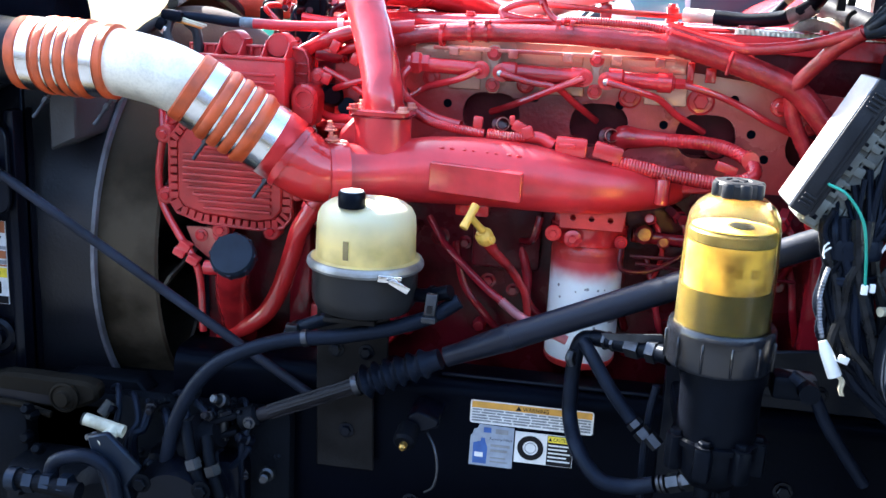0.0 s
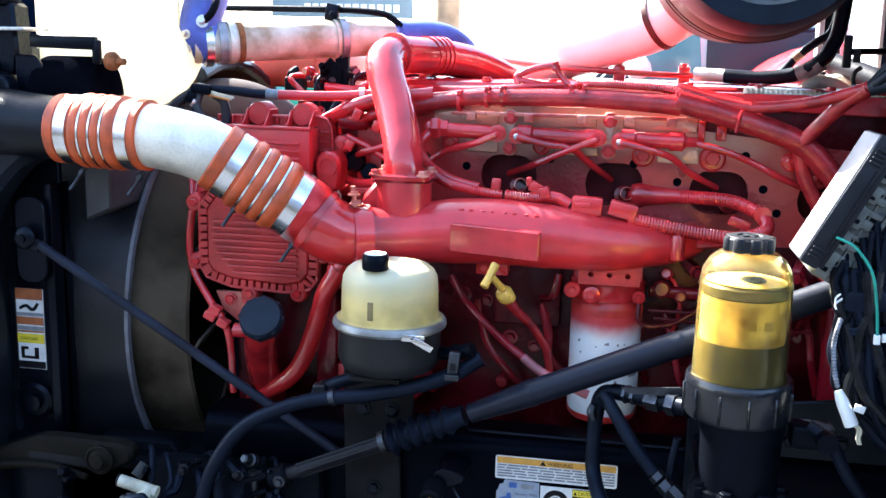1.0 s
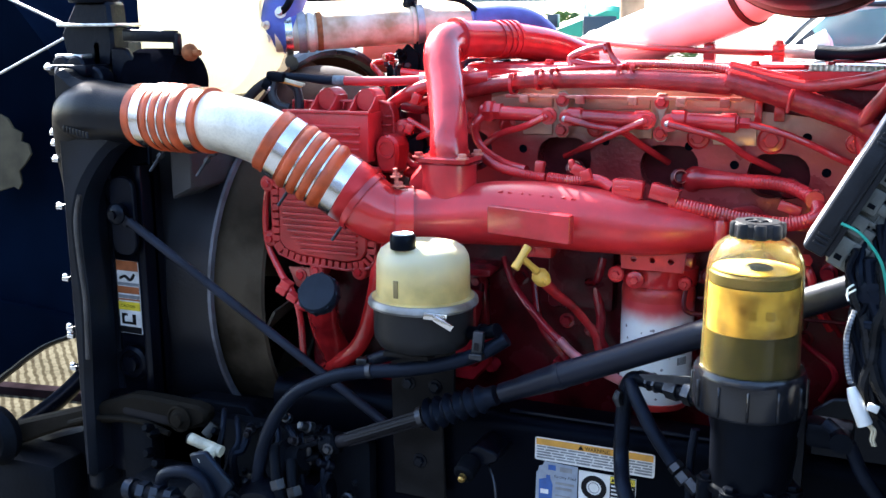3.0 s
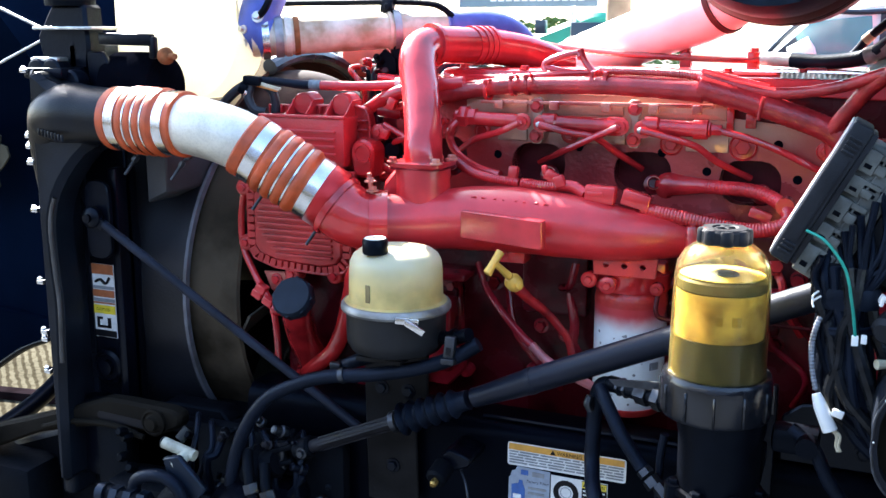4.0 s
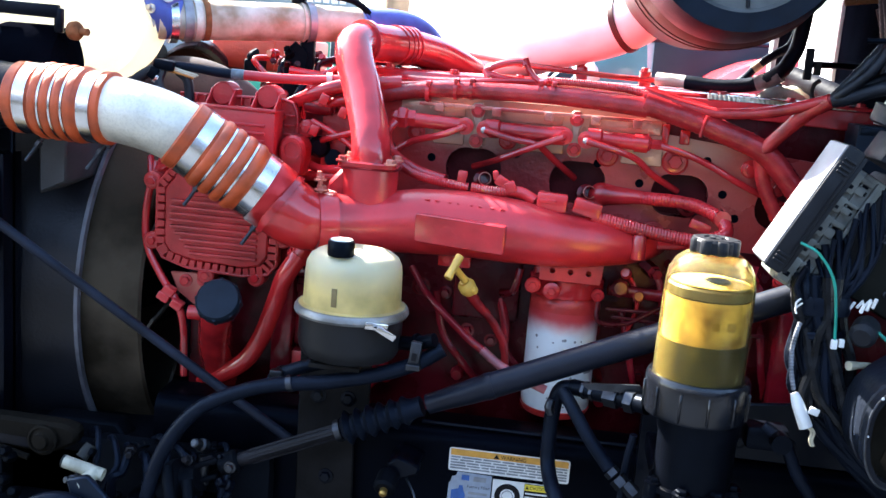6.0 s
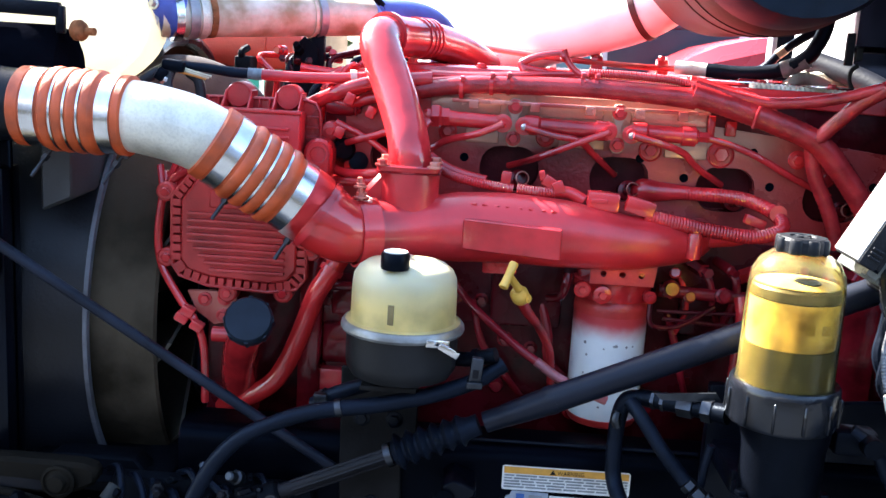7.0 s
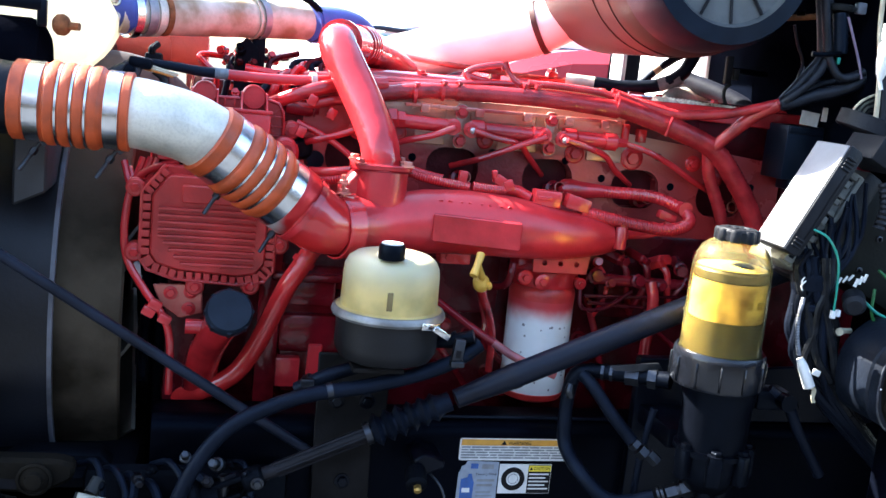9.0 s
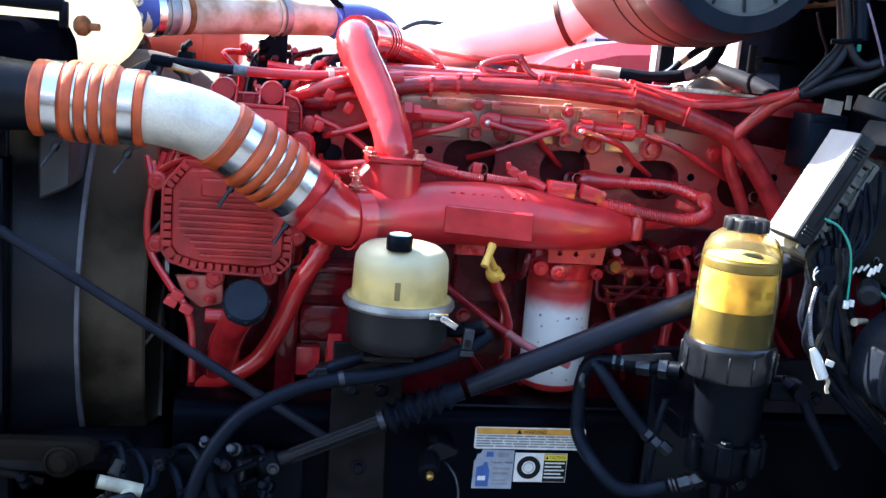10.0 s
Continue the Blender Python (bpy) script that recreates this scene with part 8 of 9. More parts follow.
part("cap_face", lathe([(0, 0.012), (0.112, 0.006), (0.118, -0.004)], (AX, 1.455, AZ), Y, 56, close=False), mat("grey_cap_plastic", (0.085, 0.09, 0.088), 0.5, vary=0.25, scale=20, bump=0.3, fine=300), air, "grey end cap with radial ribs")
for k in range(12):
    a = 2 * math.pi * k / 12 + 0.1
    part("rib", tube([(AX + 0.02 * math.cos(a), 1.463, AZ + 0.02 * math.sin(a)), (AX + 0.111 * math.cos(a), 1.459, AZ + 0.111 * math.sin(a))], 0.003, 6, 2), DARKGREY, air)
for y in (1.63, 1.70):
    part("hoop", band((AX, y, AZ), Y, 0.1665, 0.012, 0.004, 64), BODY, air)
intake = thing("intake_pipe", (-0.25, 2.15, 1.55), "wide glossy red air intake pipe running to the turbo", "air pipe")
# red pipe coloured pale pink to carry the glare of the sun
PINK = mat("red_pipe_paint_paled_as_sunlit", (0.87, 0.70, 0.65), 0.34, vary=0.15, scale=6, bump=0.15, coat=0.4)
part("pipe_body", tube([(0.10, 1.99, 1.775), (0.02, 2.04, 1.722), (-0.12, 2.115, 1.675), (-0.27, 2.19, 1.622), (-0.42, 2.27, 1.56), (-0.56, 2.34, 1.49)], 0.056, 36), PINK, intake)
part("clamp", band((0.030, 2.034, 1.728), (0.75, -0.42, 0.38), 0.057, 0.012, 0.003, 40), BODY, intake)
part("cable_tie", band((-0.30, 2.205, 1.612), (0.75, -0.42, 0.28), 0.0565, 0.004, 0.001, 40), WHITE_PL, intake)

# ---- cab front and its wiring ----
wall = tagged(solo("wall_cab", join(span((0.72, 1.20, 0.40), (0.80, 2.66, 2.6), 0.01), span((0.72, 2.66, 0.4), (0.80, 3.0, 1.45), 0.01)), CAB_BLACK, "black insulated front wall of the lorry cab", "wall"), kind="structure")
# shelf added out of view so that the cab wall lies in shade
solo("wall_sun_block", span((0.10, 1.30, 2.07), (0.74, 2.66, 2.10), 0.006), CAB_BLACK, "unseen black shelf added to keep sun off the cab front wall", "wall", kind="structure")
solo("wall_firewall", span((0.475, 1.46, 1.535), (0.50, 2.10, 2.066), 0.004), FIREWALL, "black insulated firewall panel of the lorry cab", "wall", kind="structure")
post = thing("cab_post", (0.46, 2.5, 0.0), "pale and dark folded post behind the engine", "post")
part("pale_edge", span((0.415, 2.478, 0.0), (0.428, 2.52, 1.80), 0.003), mat("pale_grey_post", (0.30, 0.31, 0.32), 0.5, vary=0.3, scale=8), post)
part("dark_web", span((0.428, 2.484, 0.0), (0.470, 2.515, 1.80), 0.003), BLACK, post)
part("foot", span((0.47, 2.484, 0.0), (0.60, 2.515, 0.04), 0.003), BLACK, post)
# white panel added as a backdrop for the bright gap beside the post
part("white_panel", span((0.60, 2.36, 0.0), (0.615, 3.02, 1.84), 0.003), mat("white_backdrop_panel", (0.70, 0.70, 0.70), 0.5, vary=0.2, scale=8, bump=0.2), post)
# pale strip that paints the sunlit end of the firewall panel
trim = solo("cab_wall_lit_edge", span((0.468, 2.095, 1.535), (0.506, 2.108, 2.06), 0.002), mat("pale_sunlit_edge", (0.42, 0.44, 0.47), 0.5, vary=0.3, scale=20), "pale strip for the sunlit edge of the cab wall", "trim", kind="structure")
cond = thing("air_hose_arch", (0.34, 1.96, 1.56), "pale corrugated hose arch behind the rocker cover", "hose")
part("arch", loom([(0.29, 1.95, 1.57), (0.305, 1.955, 1.60), (0.34, 1.965, 1.618), (0.38, 1.97, 1.605), (0.40, 1.975, 1.57)], 0.012, 0.010, 0.0015, 12), ALU, cond)
part("housing", span((0.36, 1.99, 1.56), (0.46, 2.08, 1.632), 0.012), ALU, cond)
batt = thing("battery_cable", (0.2, 2.03, 1.60), "thick black battery cable with a pale heat-shrink end", "cable")
part("cable", tube([(0.165, 2.02, 1.622), (0.23, 1.995, 1.620), (0.296, 1.972, 1.631), (0.334, 1.949, 1.657), (0.348, 1.945, 1.680), (0.360, 1.945, 1.712), (0.366, 1.94, 1.79), (0.37, 1.93, 1.90)], 0.0145, 14), RUBBER, batt)
part("second_cable", tube([(0.225, 2.03, 1.612), (0.270, 2.01, 1.632), (0.296, 1.99, 1.664), (0.325, 1.975, 1.690), (0.352, 1.965, 1.715), (0.365, 1.95, 1.79)], 0.0085, 12), RUBBER, batt)
part("tan_wrap", tube([(0.291, 1.9925, 1.659), (0.303, 1.987, 1.671)], 0.0098, 12, 3), mat("tan_tape", (0.30, 0.20, 0.12), 0.5, vary=0.4, scale=60), batt)
part("shrink", tube([(0.11, 2.05, 1.624), (0.17, 2.018, 1.622)], 0.0135, 14, 3), ALU, batt)
part("label_wrap", tube([(0.296, 1.972, 1.631), (0.318, 1.962, 1.641), (0.336, 1.949, 1.653)], 0.0160, 14, 3), mat("clear_grey_wrap", (0.20, 0.19, 0.19), 0.3, vary=0.4, scale=60), batt)
solo("grey_elbow_hose", tube([(0.368, 2.04, 1.652), (0.39, 2.015, 1.645), (0.444, 1.94, 1.620), (0.49, 1.87, 1.585), (0.52, 1.82, 1.54)], 0.021, 18), mat("blue_grey_rubber", (0.011, 0.0125, 0.021), 0.55, vary=0.4, scale=18, bump=0.3), "dark grey rubber elbow hose by the cab", "hose")
# wiring along the cab front
ROOT = (0.333, 1.533, 1.617)
for pts, r in (
        ([(0.346, 1.531, 1.635), (0.376, 1.527, 1.675), (0.396, 1.527, 1.705), (0.394, 1.527, 1.734), (0.386, 1.527, 1.772), (0.370, 1.527, 1.838)], 0.0085),
        ([(0.347, 1.523, 1.632), (0.379, 1.516, 1.664), (0.399, 1.516, 1.700), (0.398, 1.516, 1.730), (0.388, 1.516, 1.772), (0.373, 1.516, 1.838)], 0.0080),
        ([(0.356, 1.543, 1.638), (0.382, 1.543, 1.664), (0.403, 1.540, 1.693), (0.411, 1.538, 1.717), (0.411, 1.538, 1.766), (0.394, 1.538, 1.841)], 0.0070)):
    solo("rising_loom", loom([ROOT] + pts, r, 0.007, 0.0009, 10), LOOM, "black loom rising along the cab front", "wiring", "rising looms")
for pts, r in (
        ([(0.352, 1.529, 1.622), (0.390, 1.527, 1.637), (0.423, 1.516, 1.648), (0.455, 1.509, 1.662), (0.495, 1.507, 1.687), (0.563, 1.507, 1.721)], 0.0115),
        ([(0.356, 1.538, 1.627), (0.403, 1.546, 1.654), (0.442, 1.540, 1.668), (0.477, 1.536, 1.682), (0.528, 1.532, 1.705)], 0.0085)):
    solo("cross_loom", tube([ROOT] + pts, r, 12), LOOM, "black taped loom crossing to the cab", "wiring", "crossing looms")
solo("dropping_loom", loom([(0.398, 1.513, 1.714), (0.410, 1.507, 1.691), (0.421, 1.502, 1.677), (0.437, 1.498, 1.675), (0.466, 1.496, 1.688)], 0.0075, 0.006, 0.0010, 10), LOOM, "black loom dropping to a crossing branch", "wiring")
tie = solo("loom_tie", tube([(0.365, 1.507, 1.710), (0.385, 1.502, 1.711), (0.421, 1.507, 1.717)], 0.0045, 8, 4), PLASTIC, "black plastic tie round the cab looms", "cable tie")
stack = thing("ribbed_sleeve", (0.417, 1.507, 1.718), "dark ribbed sleeve under a pale capped socket", "wiring")
part("sleeve", loom([(0.425, 1.516, 1.716), (0.421, 1.516, 1.747), (0.413, 1.516, 1.787)], 0.0125, 0.012, 0.0016, 14), PLASTIC_BLUE, stack)
part("socket", lathe([(0.020, 0), (0.022, 0.003), (0.022, 0.010), (0.018, 0.012)], (0.414, 1.516, 1.789), (0.05, 0, 1), 22), GREY_PLASTIC, stack)
part("cap", box((0.446, 1.507, 1.797), (0.018, 0.014, 0.02), None, 0.003), mat("pale_grey_cap", (0.13, 0.14, 0.16), 0.5, vary=0.4, scale=40), stack)
part("cap_arm", tube([(0.414, 1.516, 1.791), (0.434, 1.507, 1.794), (0.446, 1.507, 1.797)], 0.004, 8), GREY_PLASTIC, stack)
part("green_seal", box((0.417, 1.504, 1.703), (0.006, 0.006, 0.012), None, 0.001), GREEN_WIRE, stack)
solo("purple_wire", tube([(0.403, 1.475, 1.777), (0.414, 1.475, 1.755), (0.431, 1.480, 1.727), (0.448, 1.486, 1.699), (0.460, 1.491, 1.676)], 0.0022, 8), mat("pale_purple_wire_jacket", (0.30, 0.24, 0.34), 0.35, vary=0.15, scale=50), "thin pale purple wire hanging by the cab looms", "wiring")
bracket = thing("firewall_bracket", (0.314, 1.7, 1.668), "small dark grey bracket on the firewall", "bracket")
part("plate", box((0.34, 1.75, 1.673), (0.014, 0.010, 0.055), None, 0.002), DARKGREY, bracket)
part("clip", box((0.356, 1.75, 1.666), (0.012, 0.012, 0.022), None, 0.002), GREY_PLASTIC, bracket)
part("arm", tube([(0.345, 1.755, 1.673), (0.40, 1.80, 1.675), (0.476, 1.84, 1.675)], 0.006, 8, 3), BLACK, bracket)
part("hose_loop", tube([(0.376, 1.8, 1.647), (0.366, 1.8, 1.638), (0.364, 1.8, 1.622), (0.372, 1.8, 1.604)], 0.004, 8), GREY_PLASTIC, bracket)
strip = thing("pale_label_strip", (0.445, 1.66, 1.68), "narrow pale label strip hanging from a dark wire", "label")
part("strip", box((0.445, 1.66, 1.679), (0.006, 0.002, 0.030), Matrix.Rotation(0.22, 3, "Y"), 0.0005), PAPER_GREY, strip)
part("wire", tube([(0.415, 1.66, 1.768), (0.428, 1.66, 1.733), (0.442, 1.66, 1.708), (0.445, 1.66, 1.694), (0.439, 1.66, 1.665), (0.44, 1.66, 1.638)], 0.003, 8), LOOM, strip)
# two white plates paint the glints on the bracket under the air cleaner
for pts in ([(0.367, 1.62, 1.777), (0.367, 1.62, 1.791), (0.372, 1.62, 1.789), (0.38, 1.62, 1.792), (0.383, 1.62, 1.779)], [(0.392, 1.62, 1.782), (0.393, 1.62, 1.791), (0.402, 1.62, 1.789), (0.408, 1.62, 1.794), (0.41, 1.62, 1.783)]):
    bm = bmesh.new()
    bm.faces.new([bm.verts.new(Vector(p)) for p in pts])
    bmesh.ops.solidify(bm, geom=bm.faces[:], thickness=0.002)
    solo("white_tag", bm, PAPER_W, "white plate for a glint on the air cleaner mount", "label", "cowl tags")
solo("mount_rail", tube([(0.354, 1.625, 1.772), (0.382, 1.625, 1.777), (0.416, 1.625, 1.782), (0.445, 1.625, 1.787)], 0.006, 10), RUST, "rusty thin rail under the cowl", "rail")
plugs = thing("white_cab_plug", (0.33, 1.262, 1.66), "white plastic plug hanging from the cab loom", "plug")
part("shell", lathe([(0.003, 0), (0.008, 0.012), (0.011, 0.03), (0.0115, 0.052), (0.008, 0.06), (0.011, 0.066), (0.011, 0.085)], (0.332, 1.262, 1.668), (0.05, 0, 1), 20), WHITE_PL, plugs)
part("pin", tube([(0.332, 1.262, 1.67), (0.336, 1.26, 1.655)], 0.003, 8, 2), WHITE_PL, plugs)
part("lead", tube([(0.338, 1.262, 1.75), (0.345, 1.265, 1.79), (0.36, 1.27, 1.85)], 0.008, 10), RUBBER, plugs)
for i in range(7):
    pts = [(0.36 + 0.01 * i, 1.33 - 0.01 * i, 1.86), (0.365 + 0.012 * i, 1.33 - 0.012 * i, 1.76), (0.372 + 0.010 * i, 1.32, 1.68), (0.38 + 0.012 * i, 1.32, 1.60)]
    solo("hanging_wire", tube(pts, 0.004 + 0.003 * (i % 3), 8), LOOM if i % 3 else CREAM_WIRE, "wire hanging down the cab front", "wiring", "hanging wires")

# ---- tilted hood beyond the radiator ----
hood = thing("tilted_hood", (-1.9, 2.2, 1.0), "dark blue lorry hood tipped forward", "hood")
bm = bmesh.new()
rows = []
for i in range(9):
    z = 0.90 + 0.125 * i
    x1 = -1.20 - 0.030 * i - 0.004 * i * i
    rows.append([bm.verts.new((x1 - 0.14 * j, 1.78 + 0.06 * math.sin(0.5 * i) + 0.02 * j, z + 0.012 * j)) for j in range(11)])
for i in range(8):
    for j in range(10):
        bm.faces.new((rows[i][j], rows[i][j + 1], rows[i + 1][j + 1], rows[i + 1][j]))
got = bmesh.ops.extrude_face_region(bm, geom=list(bm.faces))
bmesh.ops.translate(bm, verts=[g for g in got["geom"] if isinstance(g, bmesh.types.BMVert)], vec=(0, 1.2, 0))
part("shell", bm, BLUE_PAINT, hood)
part("hinge_bar", tube([(-1.33, 1.43, 0.845), (-1.36, 1.62, 0.87), (-1.40, 1.86, 0.95)], 0.02, 12), BLACK, hood)
part("flaked_patch", prism([(-1.86, 1.30), (-1.80, 1.285), (-1.70, 1.282), (-1.655, 1.295), (-1.640, 1.288), (-1.628, 1.305), (-1.632, 1.335), (-1.612, 1.352), (-1.590, 1.378), (-1.596, 1.402), (-1.618, 1.408), (-1.612, 1.428), (-1.640, 1.438), (-1.655, 1.462), (-1.70, 1.478), (-1.78, 1.482), (-1.86, 1.47)], (0, 1.80, 0), X, Z, 0.006, 0.001), PALE_PATCH, hood, "patch of flaked pale primer")
SKIRT = [(-1.20, 0.915), (-1.50, 0.928), (-1.565, 0.911), (-1.64, 0.879), (-1.72, 0.829), (-1.76, 0.800), (-1.90, 0.72), (-2.30, 0.60)]
part("lower_skirt", prism(SKIRT + [(-2.30, 1.02), (-1.20, 0.95)], (0, 1.850, 0), X, Z, 0.025, 0.004), BLUE_PAINT, hood)
part("edge_trim", tube([(x, 1.834, z) for x, z in SKIRT], 0.010, 8), BLACK, hood)
cable = thing("hood_stop_cable", (-1.15, 1.50, 1.62), "thin steel hood stop cables with a bright end", "cable")
part("strand", tube([(-1.150, 1.50, 1.668), (-1.50, 1.50, 1.80)], 0.0028, 8, 2), ZINC, cable)
part("strand", tube([(-1.150, 1.50, 1.665), (-1.50, 1.50, 1.525)], 0.0028, 8, 2), ZINC, cable)
part("end_fitting", join(lathe([(0.010, 0), (0.010, 0.02)], (-1.152, 1.51, 1.667), FRONT, 14), tube([(-1.13, 1.505, 1.672), (-1.08, 1.50, 1.683)], 0.006, 8, 2)), ZINC, cable)

# ---- scrap lying on the yard beside the hood ----
DARK_STEEL = mat("dark_purple_brown_steel", (0.009, 0.0065, 0.008), 0.9, vary=0.4, scale=8, bump=0.3)
DARK_STEEL.node_tree.nodes["Principled BSDF"].inputs["Specular IOR Level"].default_value = 0.0
for a, b in (((-4.20, 3.15, 0.026), (-2.55, 3.42, 0.026)), ((-4.9, 4.35, 0.026), (-3.2, 4.55, 0.026))):
    bar = thing("steel_bar", a, "dark steel bar lying on the yard", "bar", "yard bars")
    d = Vector(b) - Vector(a)
    part("bar_body", box((Vector(a) + Vector(b)) / 2, (d.length, 0.07, 0.05), Matrix.Rotation(math.atan2(d.y, d.x), 3, "Z"), 0.006), DARK_STEEL, bar)
    part("end_plate", box(Vector(b), (0.02, 0.11, 0.028), Matrix.Rotation(math.atan2(d.y, d.x), 3, "Z"), 0.003), DARK_STEEL, bar)
solo("red_ground_cable", tube([(-3.9, 2.8, 0.02), (-3.4, 2.98, 0.02), (-3.0, 2.95, 0.02), (-2.6, 3.05, 0.02)], 0.009, 8), RED_WIRE, "thin red cable lying on the yard", "cable")
solo("black_ground_cable", tube([(-3.8, 2.6, 0.022), (-3.2, 2.85, 0.022), (-2.8, 2.70, 0.022), (-2.3, 2.75, 0.022)], 0.010, 8), RUBBER, "thin black cable lying on the yard", "cable")

# ---- yard behind ----
suv = thing("parked_car", (0.6, 5.6, 0.0), "white parked car with teal-tinted windscreen and dark pillars", "car")
bodyp = [(-1.30, 0.35), (-1.35, 0.80), (-1.25, 1.05), (-0.30, 1.30), (-0.26, 1.52), (0.02, 1.78), (0.30, 1.86), (1.90, 1.88), (2.40, 1.80), (2.55, 1.2), (2.5, 0.35)]
part("body", prism(bodyp, (0, 6.2, 0), X, Z, 1.25, 0.05), CAR_WHITE, suv)
part("windscreen", prism([(-0.20, 1.50), (0.05, 1.74), (0.30, 1.765), (0.33, 1.50)], (0, 4.945, 0), X, Z, 0.012, 0.002), TEAL_GLASS, suv)
part("pillar_panel", prism([(0.34, 1.50), (0.335, 1.772), (0.95, 1.79), (1.0, 1.50)], (0, 4.945, 0), X, Z, 0.014, 0.002), CAR_DARK, suv)
part("dashboard", prism([(-0.195, 1.502), (-0.02, 1.672), (0.03, 1.60), (0.05, 1.502)], (0, 4.930, 0), X, Z, 0.004, 0), CAR_DARK, suv)
part("wheel_hoop", tube([(-0.06, 4.922, 1.54), (-0.01, 4.922, 1.60), (0.03, 4.922, 1.61), (0.02, 4.922, 1.57), (-0.04, 4.922, 1.53)], 0.008, 8), WHITE_PL, suv)
part("window_trim", tube([(-0.23, 4.94, 1.49), (0.03, 4.94, 1.755), (0.30, 4.94, 1.782), (0.95, 4.94, 1.80)], 0.012, 8), CAR_DARK, suv)
part("side_glass", prism([(1.05, 1.50), (1.0, 1.78), (1.80, 1.80), (2.2, 1.5)], (0, 4.945, 0), X, Z, 0.012, 0.002), DARK_GLASS, suv)
part("mirror", lathe([(0.0, -0.06), (0.05, -0.05), (0.055, 0.05), (0.0, 0.06)], (0.02, 4.85, 1.60), (1, 0, 0.5), 16), WHITE_PL, suv)
for x in (-0.75, 1.75):
    wheel = part("wheel", lathe([(0.2, 0), (0.34, 0.01), (0.36, 0.05), (0.36, 0.2), (0.34, 0.24), (0.2, 0.25)], (x, 5.14, 0.36), FRONT, 32), TYRE, suv)
    part("rim", lathe([(0.02, 0.24), (0.2, 0.245), (0.21, 0.26)], (x, 5.14, 0.36), FRONT, 24), ALU, wheel)
red = thing("red_lorry_bonnet", (1.3, 4.5, 0.0), "red lorry with a rounded sunlit bonnet", "lorry")
part("bonnet", prism([(0.50, 0.5), (0.44, 1.45), (0.50, 1.58), (0.66, 1.69), (0.90, 1.755), (1.30, 1.79), (2.6, 1.83), (2.6, 0.5)], (0, 5.6, 0), X, Z, 1.35, 0.06), CAR_RED, red)
part("cab", prism([(2.4, 0.5), (2.5, 1.85), (2.7, 2.6), (4.2, 2.7), (4.2, 0.5)], (0, 6.0, 0), X, Z, 1.7, 0.05), CAR_RED, red)
part("seam", span((1.085, 4.245, 1.5), (1.093, 4.252, 1.77), 0), INK_BLACK, red)
for x in (1.2, 3.6):
    part("wheel", lathe([(0.25, 0), (0.48, 0.02), (0.5, 0.28), (0.3, 0.3)], (x, 4.5, 0.5), FRONT, 32), TYRE, red)
green = thing("green_lorry", (-2.3, 9.5, 0.0), "green lorry parked in the distance", "lorry")
part("bonnet", prism([(-3.2, 0.6), (-3.2, 1.3), (-2.5, 1.72), (-2.0, 1.90), (-1.84, 1.88), (-1.80, 0.6)], (0, 10.6, 0), X, Z, 1.6, 0.05), CAR_GREEN, green)
part("grille", span((-2.2, 8.97, 1.45), (-1.9, 8.995, 1.8), 0.01), CAR_DARK, green)
part("mirror", span((-2.52, 8.9, 1.70), (-2.42, 8.98, 1.82), 0.01), CAR_DARK, green)
for x in (-2.9, -2.0):
    part("wheel", lathe([(0.25, 0), (0.48, 0.02), (0.5, 0.25), (0.3, 0.27)], (x, 9.2, 0.5), FRONT, 28), TYRE, green)
for x, yy, m in ((-0.65, 7.5, CAR_WHITE), (0.25, 9.0, CAR_WHITE), (1.9, 8.2, CAR_RED), (-4.6, 11, CAR_WHITE)):
    far = thing("far_parked_car", (x, yy + 0.9, 0), "parked car far across the yard", "car", "far cars")
    part("body", prism([(x - 0.1, 0.3), (x - 0.15, 0.9), (x + 0.2, 1.15), (x + 0.55, 1.52), (x + 1.5, 1.54), (x + 2.1, 1.1), (x + 2.2, 0.3)], (0, yy + 1.8, 0), X, Z, 1.7, 0.06), m, far)
    part("window", prism([(x + 0.35, 1.15), (x + 0.62, 1.45), (x + 1.42, 1.46), (x + 1.75, 1.15)], (0, yy + 0.095, 0), X, Z, 0.01, 0), TEAL_GLASS, far)
    for dx in (0.35, 1.75):
        part("wheel", lathe([(0.16, 0), (0.30, 0.01), (0.32, 0.05), (0.32, 0.18), (0.2, 0.2)], (x + dx, yy + 0.25, 0.32), FRONT, 24), TYRE, far)
pole = thing("utility_pole", (-1.19, 6.45, 0.0), "weathered brown wooden utility pole", "pole")
part("shaft", tube([(-1.19, 6.45, 0.0), (-1.19, 6.45, 3.0), (-1.19, 6.45, 7.5)], [0.085, 0.075, 0.06], 18), WOODPOLE, pole)
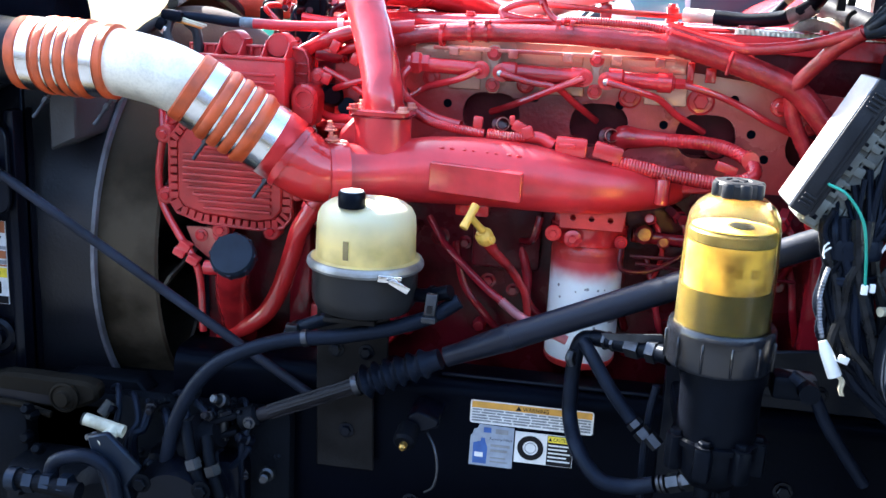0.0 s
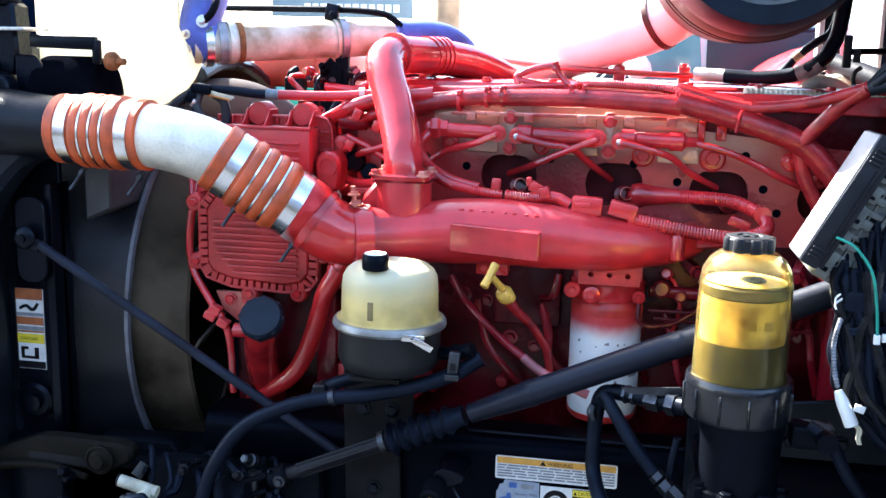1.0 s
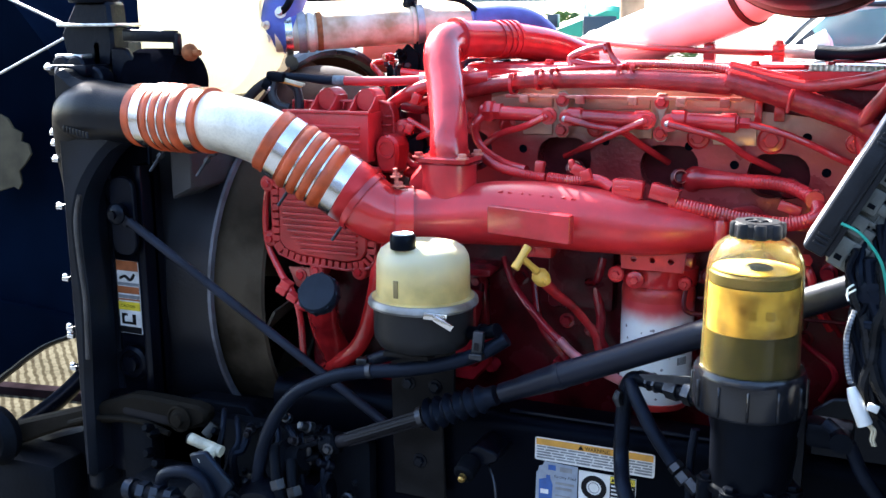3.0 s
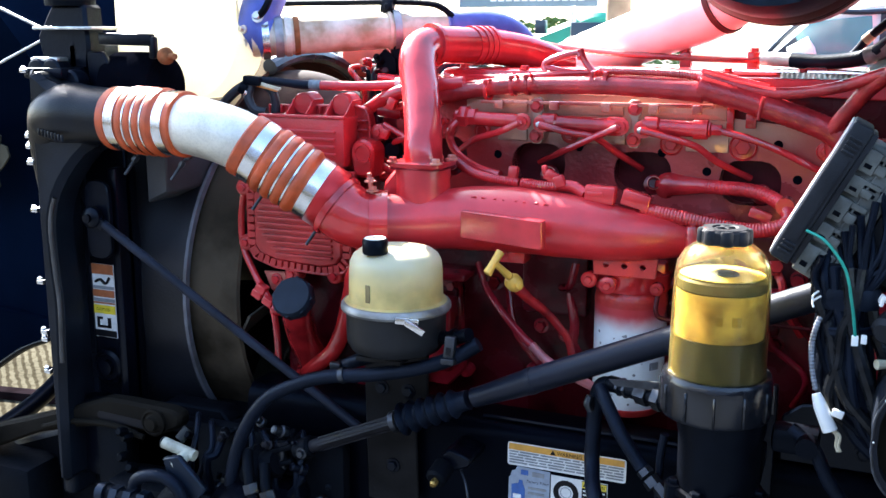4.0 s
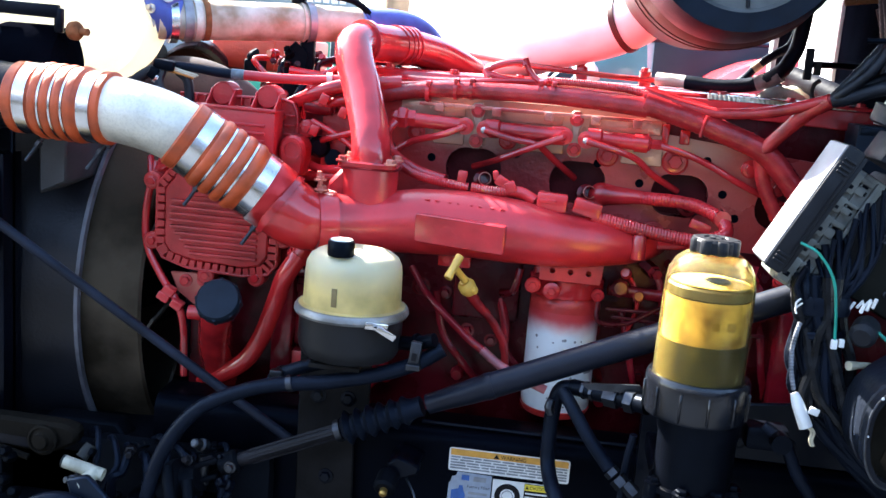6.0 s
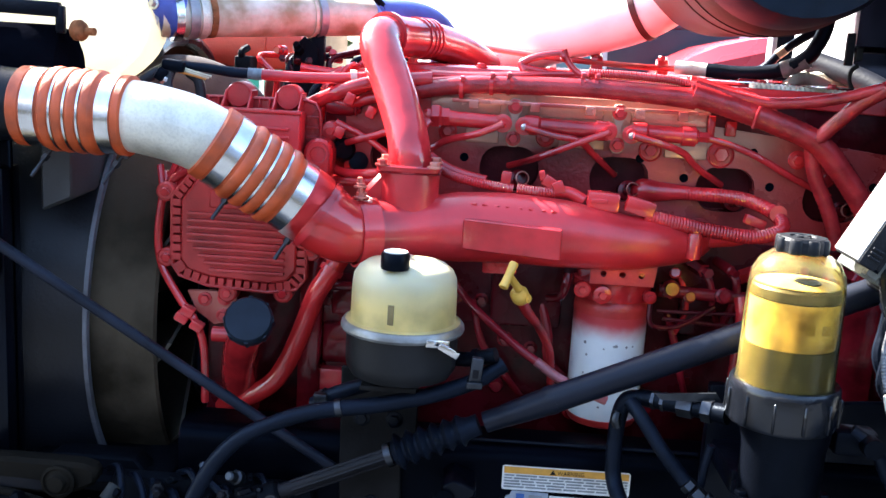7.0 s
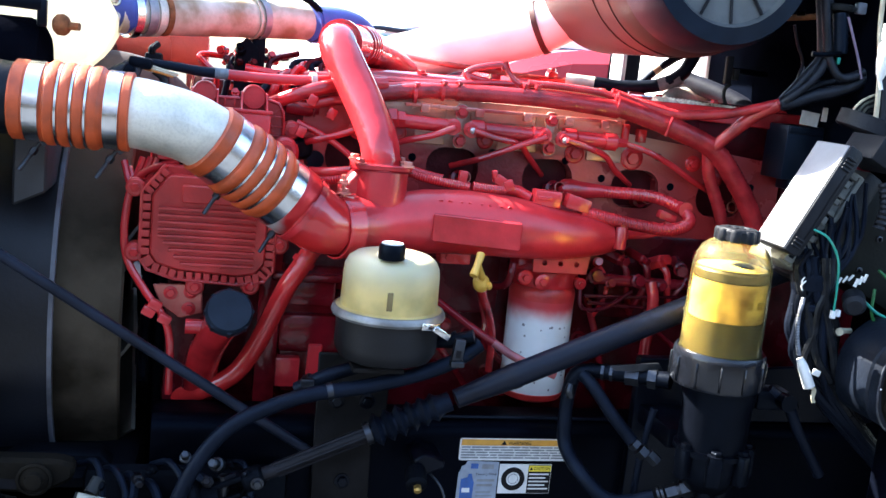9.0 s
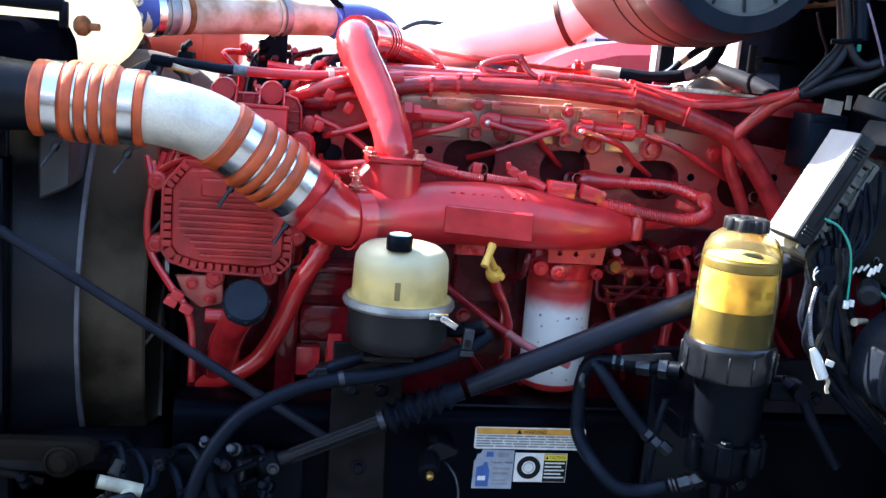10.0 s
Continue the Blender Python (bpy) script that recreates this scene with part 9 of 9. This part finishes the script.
sign = thing("yard_sign", (-2.4, 9.1, 0.0), "grey-blue yard sign on a post with pale lettering bars", "sign")
part("board", span((-3.3, 9.0, 1.94), (-1.97, 9.04, 2.7), 0.01), SIGN_BLUE, sign)
part("sign_post", tube([(-2.19, 9.02, 0), (-2.19, 9.02, 1.95)], 0.03, 12, 2), ZINC, sign)
for i in range(12):
    part("text_bar", span((-2.98 + 0.076 * i, 8.990, 1.99), (-2.925 + 0.076 * i, 8.998, 2.06), 0), PAPER_W, sign)
rng = random.Random(5)
for tx, ty, tr in ((-4.6, 16, 1.1), (-3.4, 17, 1.0)):
    tree = thing("tree", (tx, ty, 0), "small bushy tree beyond the yard", "tree", "yard trees")
    part("trunk", tube([(tx, ty, 0), (tx + 0.05, ty, 0.8), (tx, ty, 1.5)], [0.12, 0.09, 0.04], 10), WOODPOLE, tree)
    bm = bmesh.new()
    for k in range(700):
        d = Vector((rng.gauss(0, 1), rng.gauss(0, 1), rng.gauss(0, 1))).normalized()
        p = Vector((tx, ty, 1.45)) + Vector((d.x * tr, d.y * tr, d.z * 0.55)) * rng.uniform(0.55, 1.0) ** 0.5
        u, v, w = frame_of((rng.gauss(0, 1), rng.gauss(0, 1), rng.gauss(0, 1) + 0.01))
        s = rng.uniform(0.05, 0.11)
        bm.faces.new([bm.verts.new(p + u * a * s + v * b * s) for a, b in ((-1, 0), (0, -0.5), (1, 0), (0, 0.5))])
    part("crown", bm, LEAF, tree)

# ---- unseen box trailer added behind the camera to cut low sky light ----
trailer = thing("sky_block_trailer", (0.0, -4.2, 0.0), "unseen dark blue-grey box trailer added to block low sky light", "trailer")
part("box_body", span((-7.0, -5.6, 0.95), (7.0, -3.6, 3.4), 0.03), mat("dark_blue_grey_trailer_side", (0.030, 0.042, 0.070), 0.5, vary=0.2, scale=2), trailer)
for x in (-5.5, -4.3, 4.0, 5.2):
    part("wheel", lathe([(0.25, 0), (0.48, 0.02), (0.5, 0.28), (0.3, 0.3)], (x, -3.7, 0.5), Y, 28), TYRE, trailer)
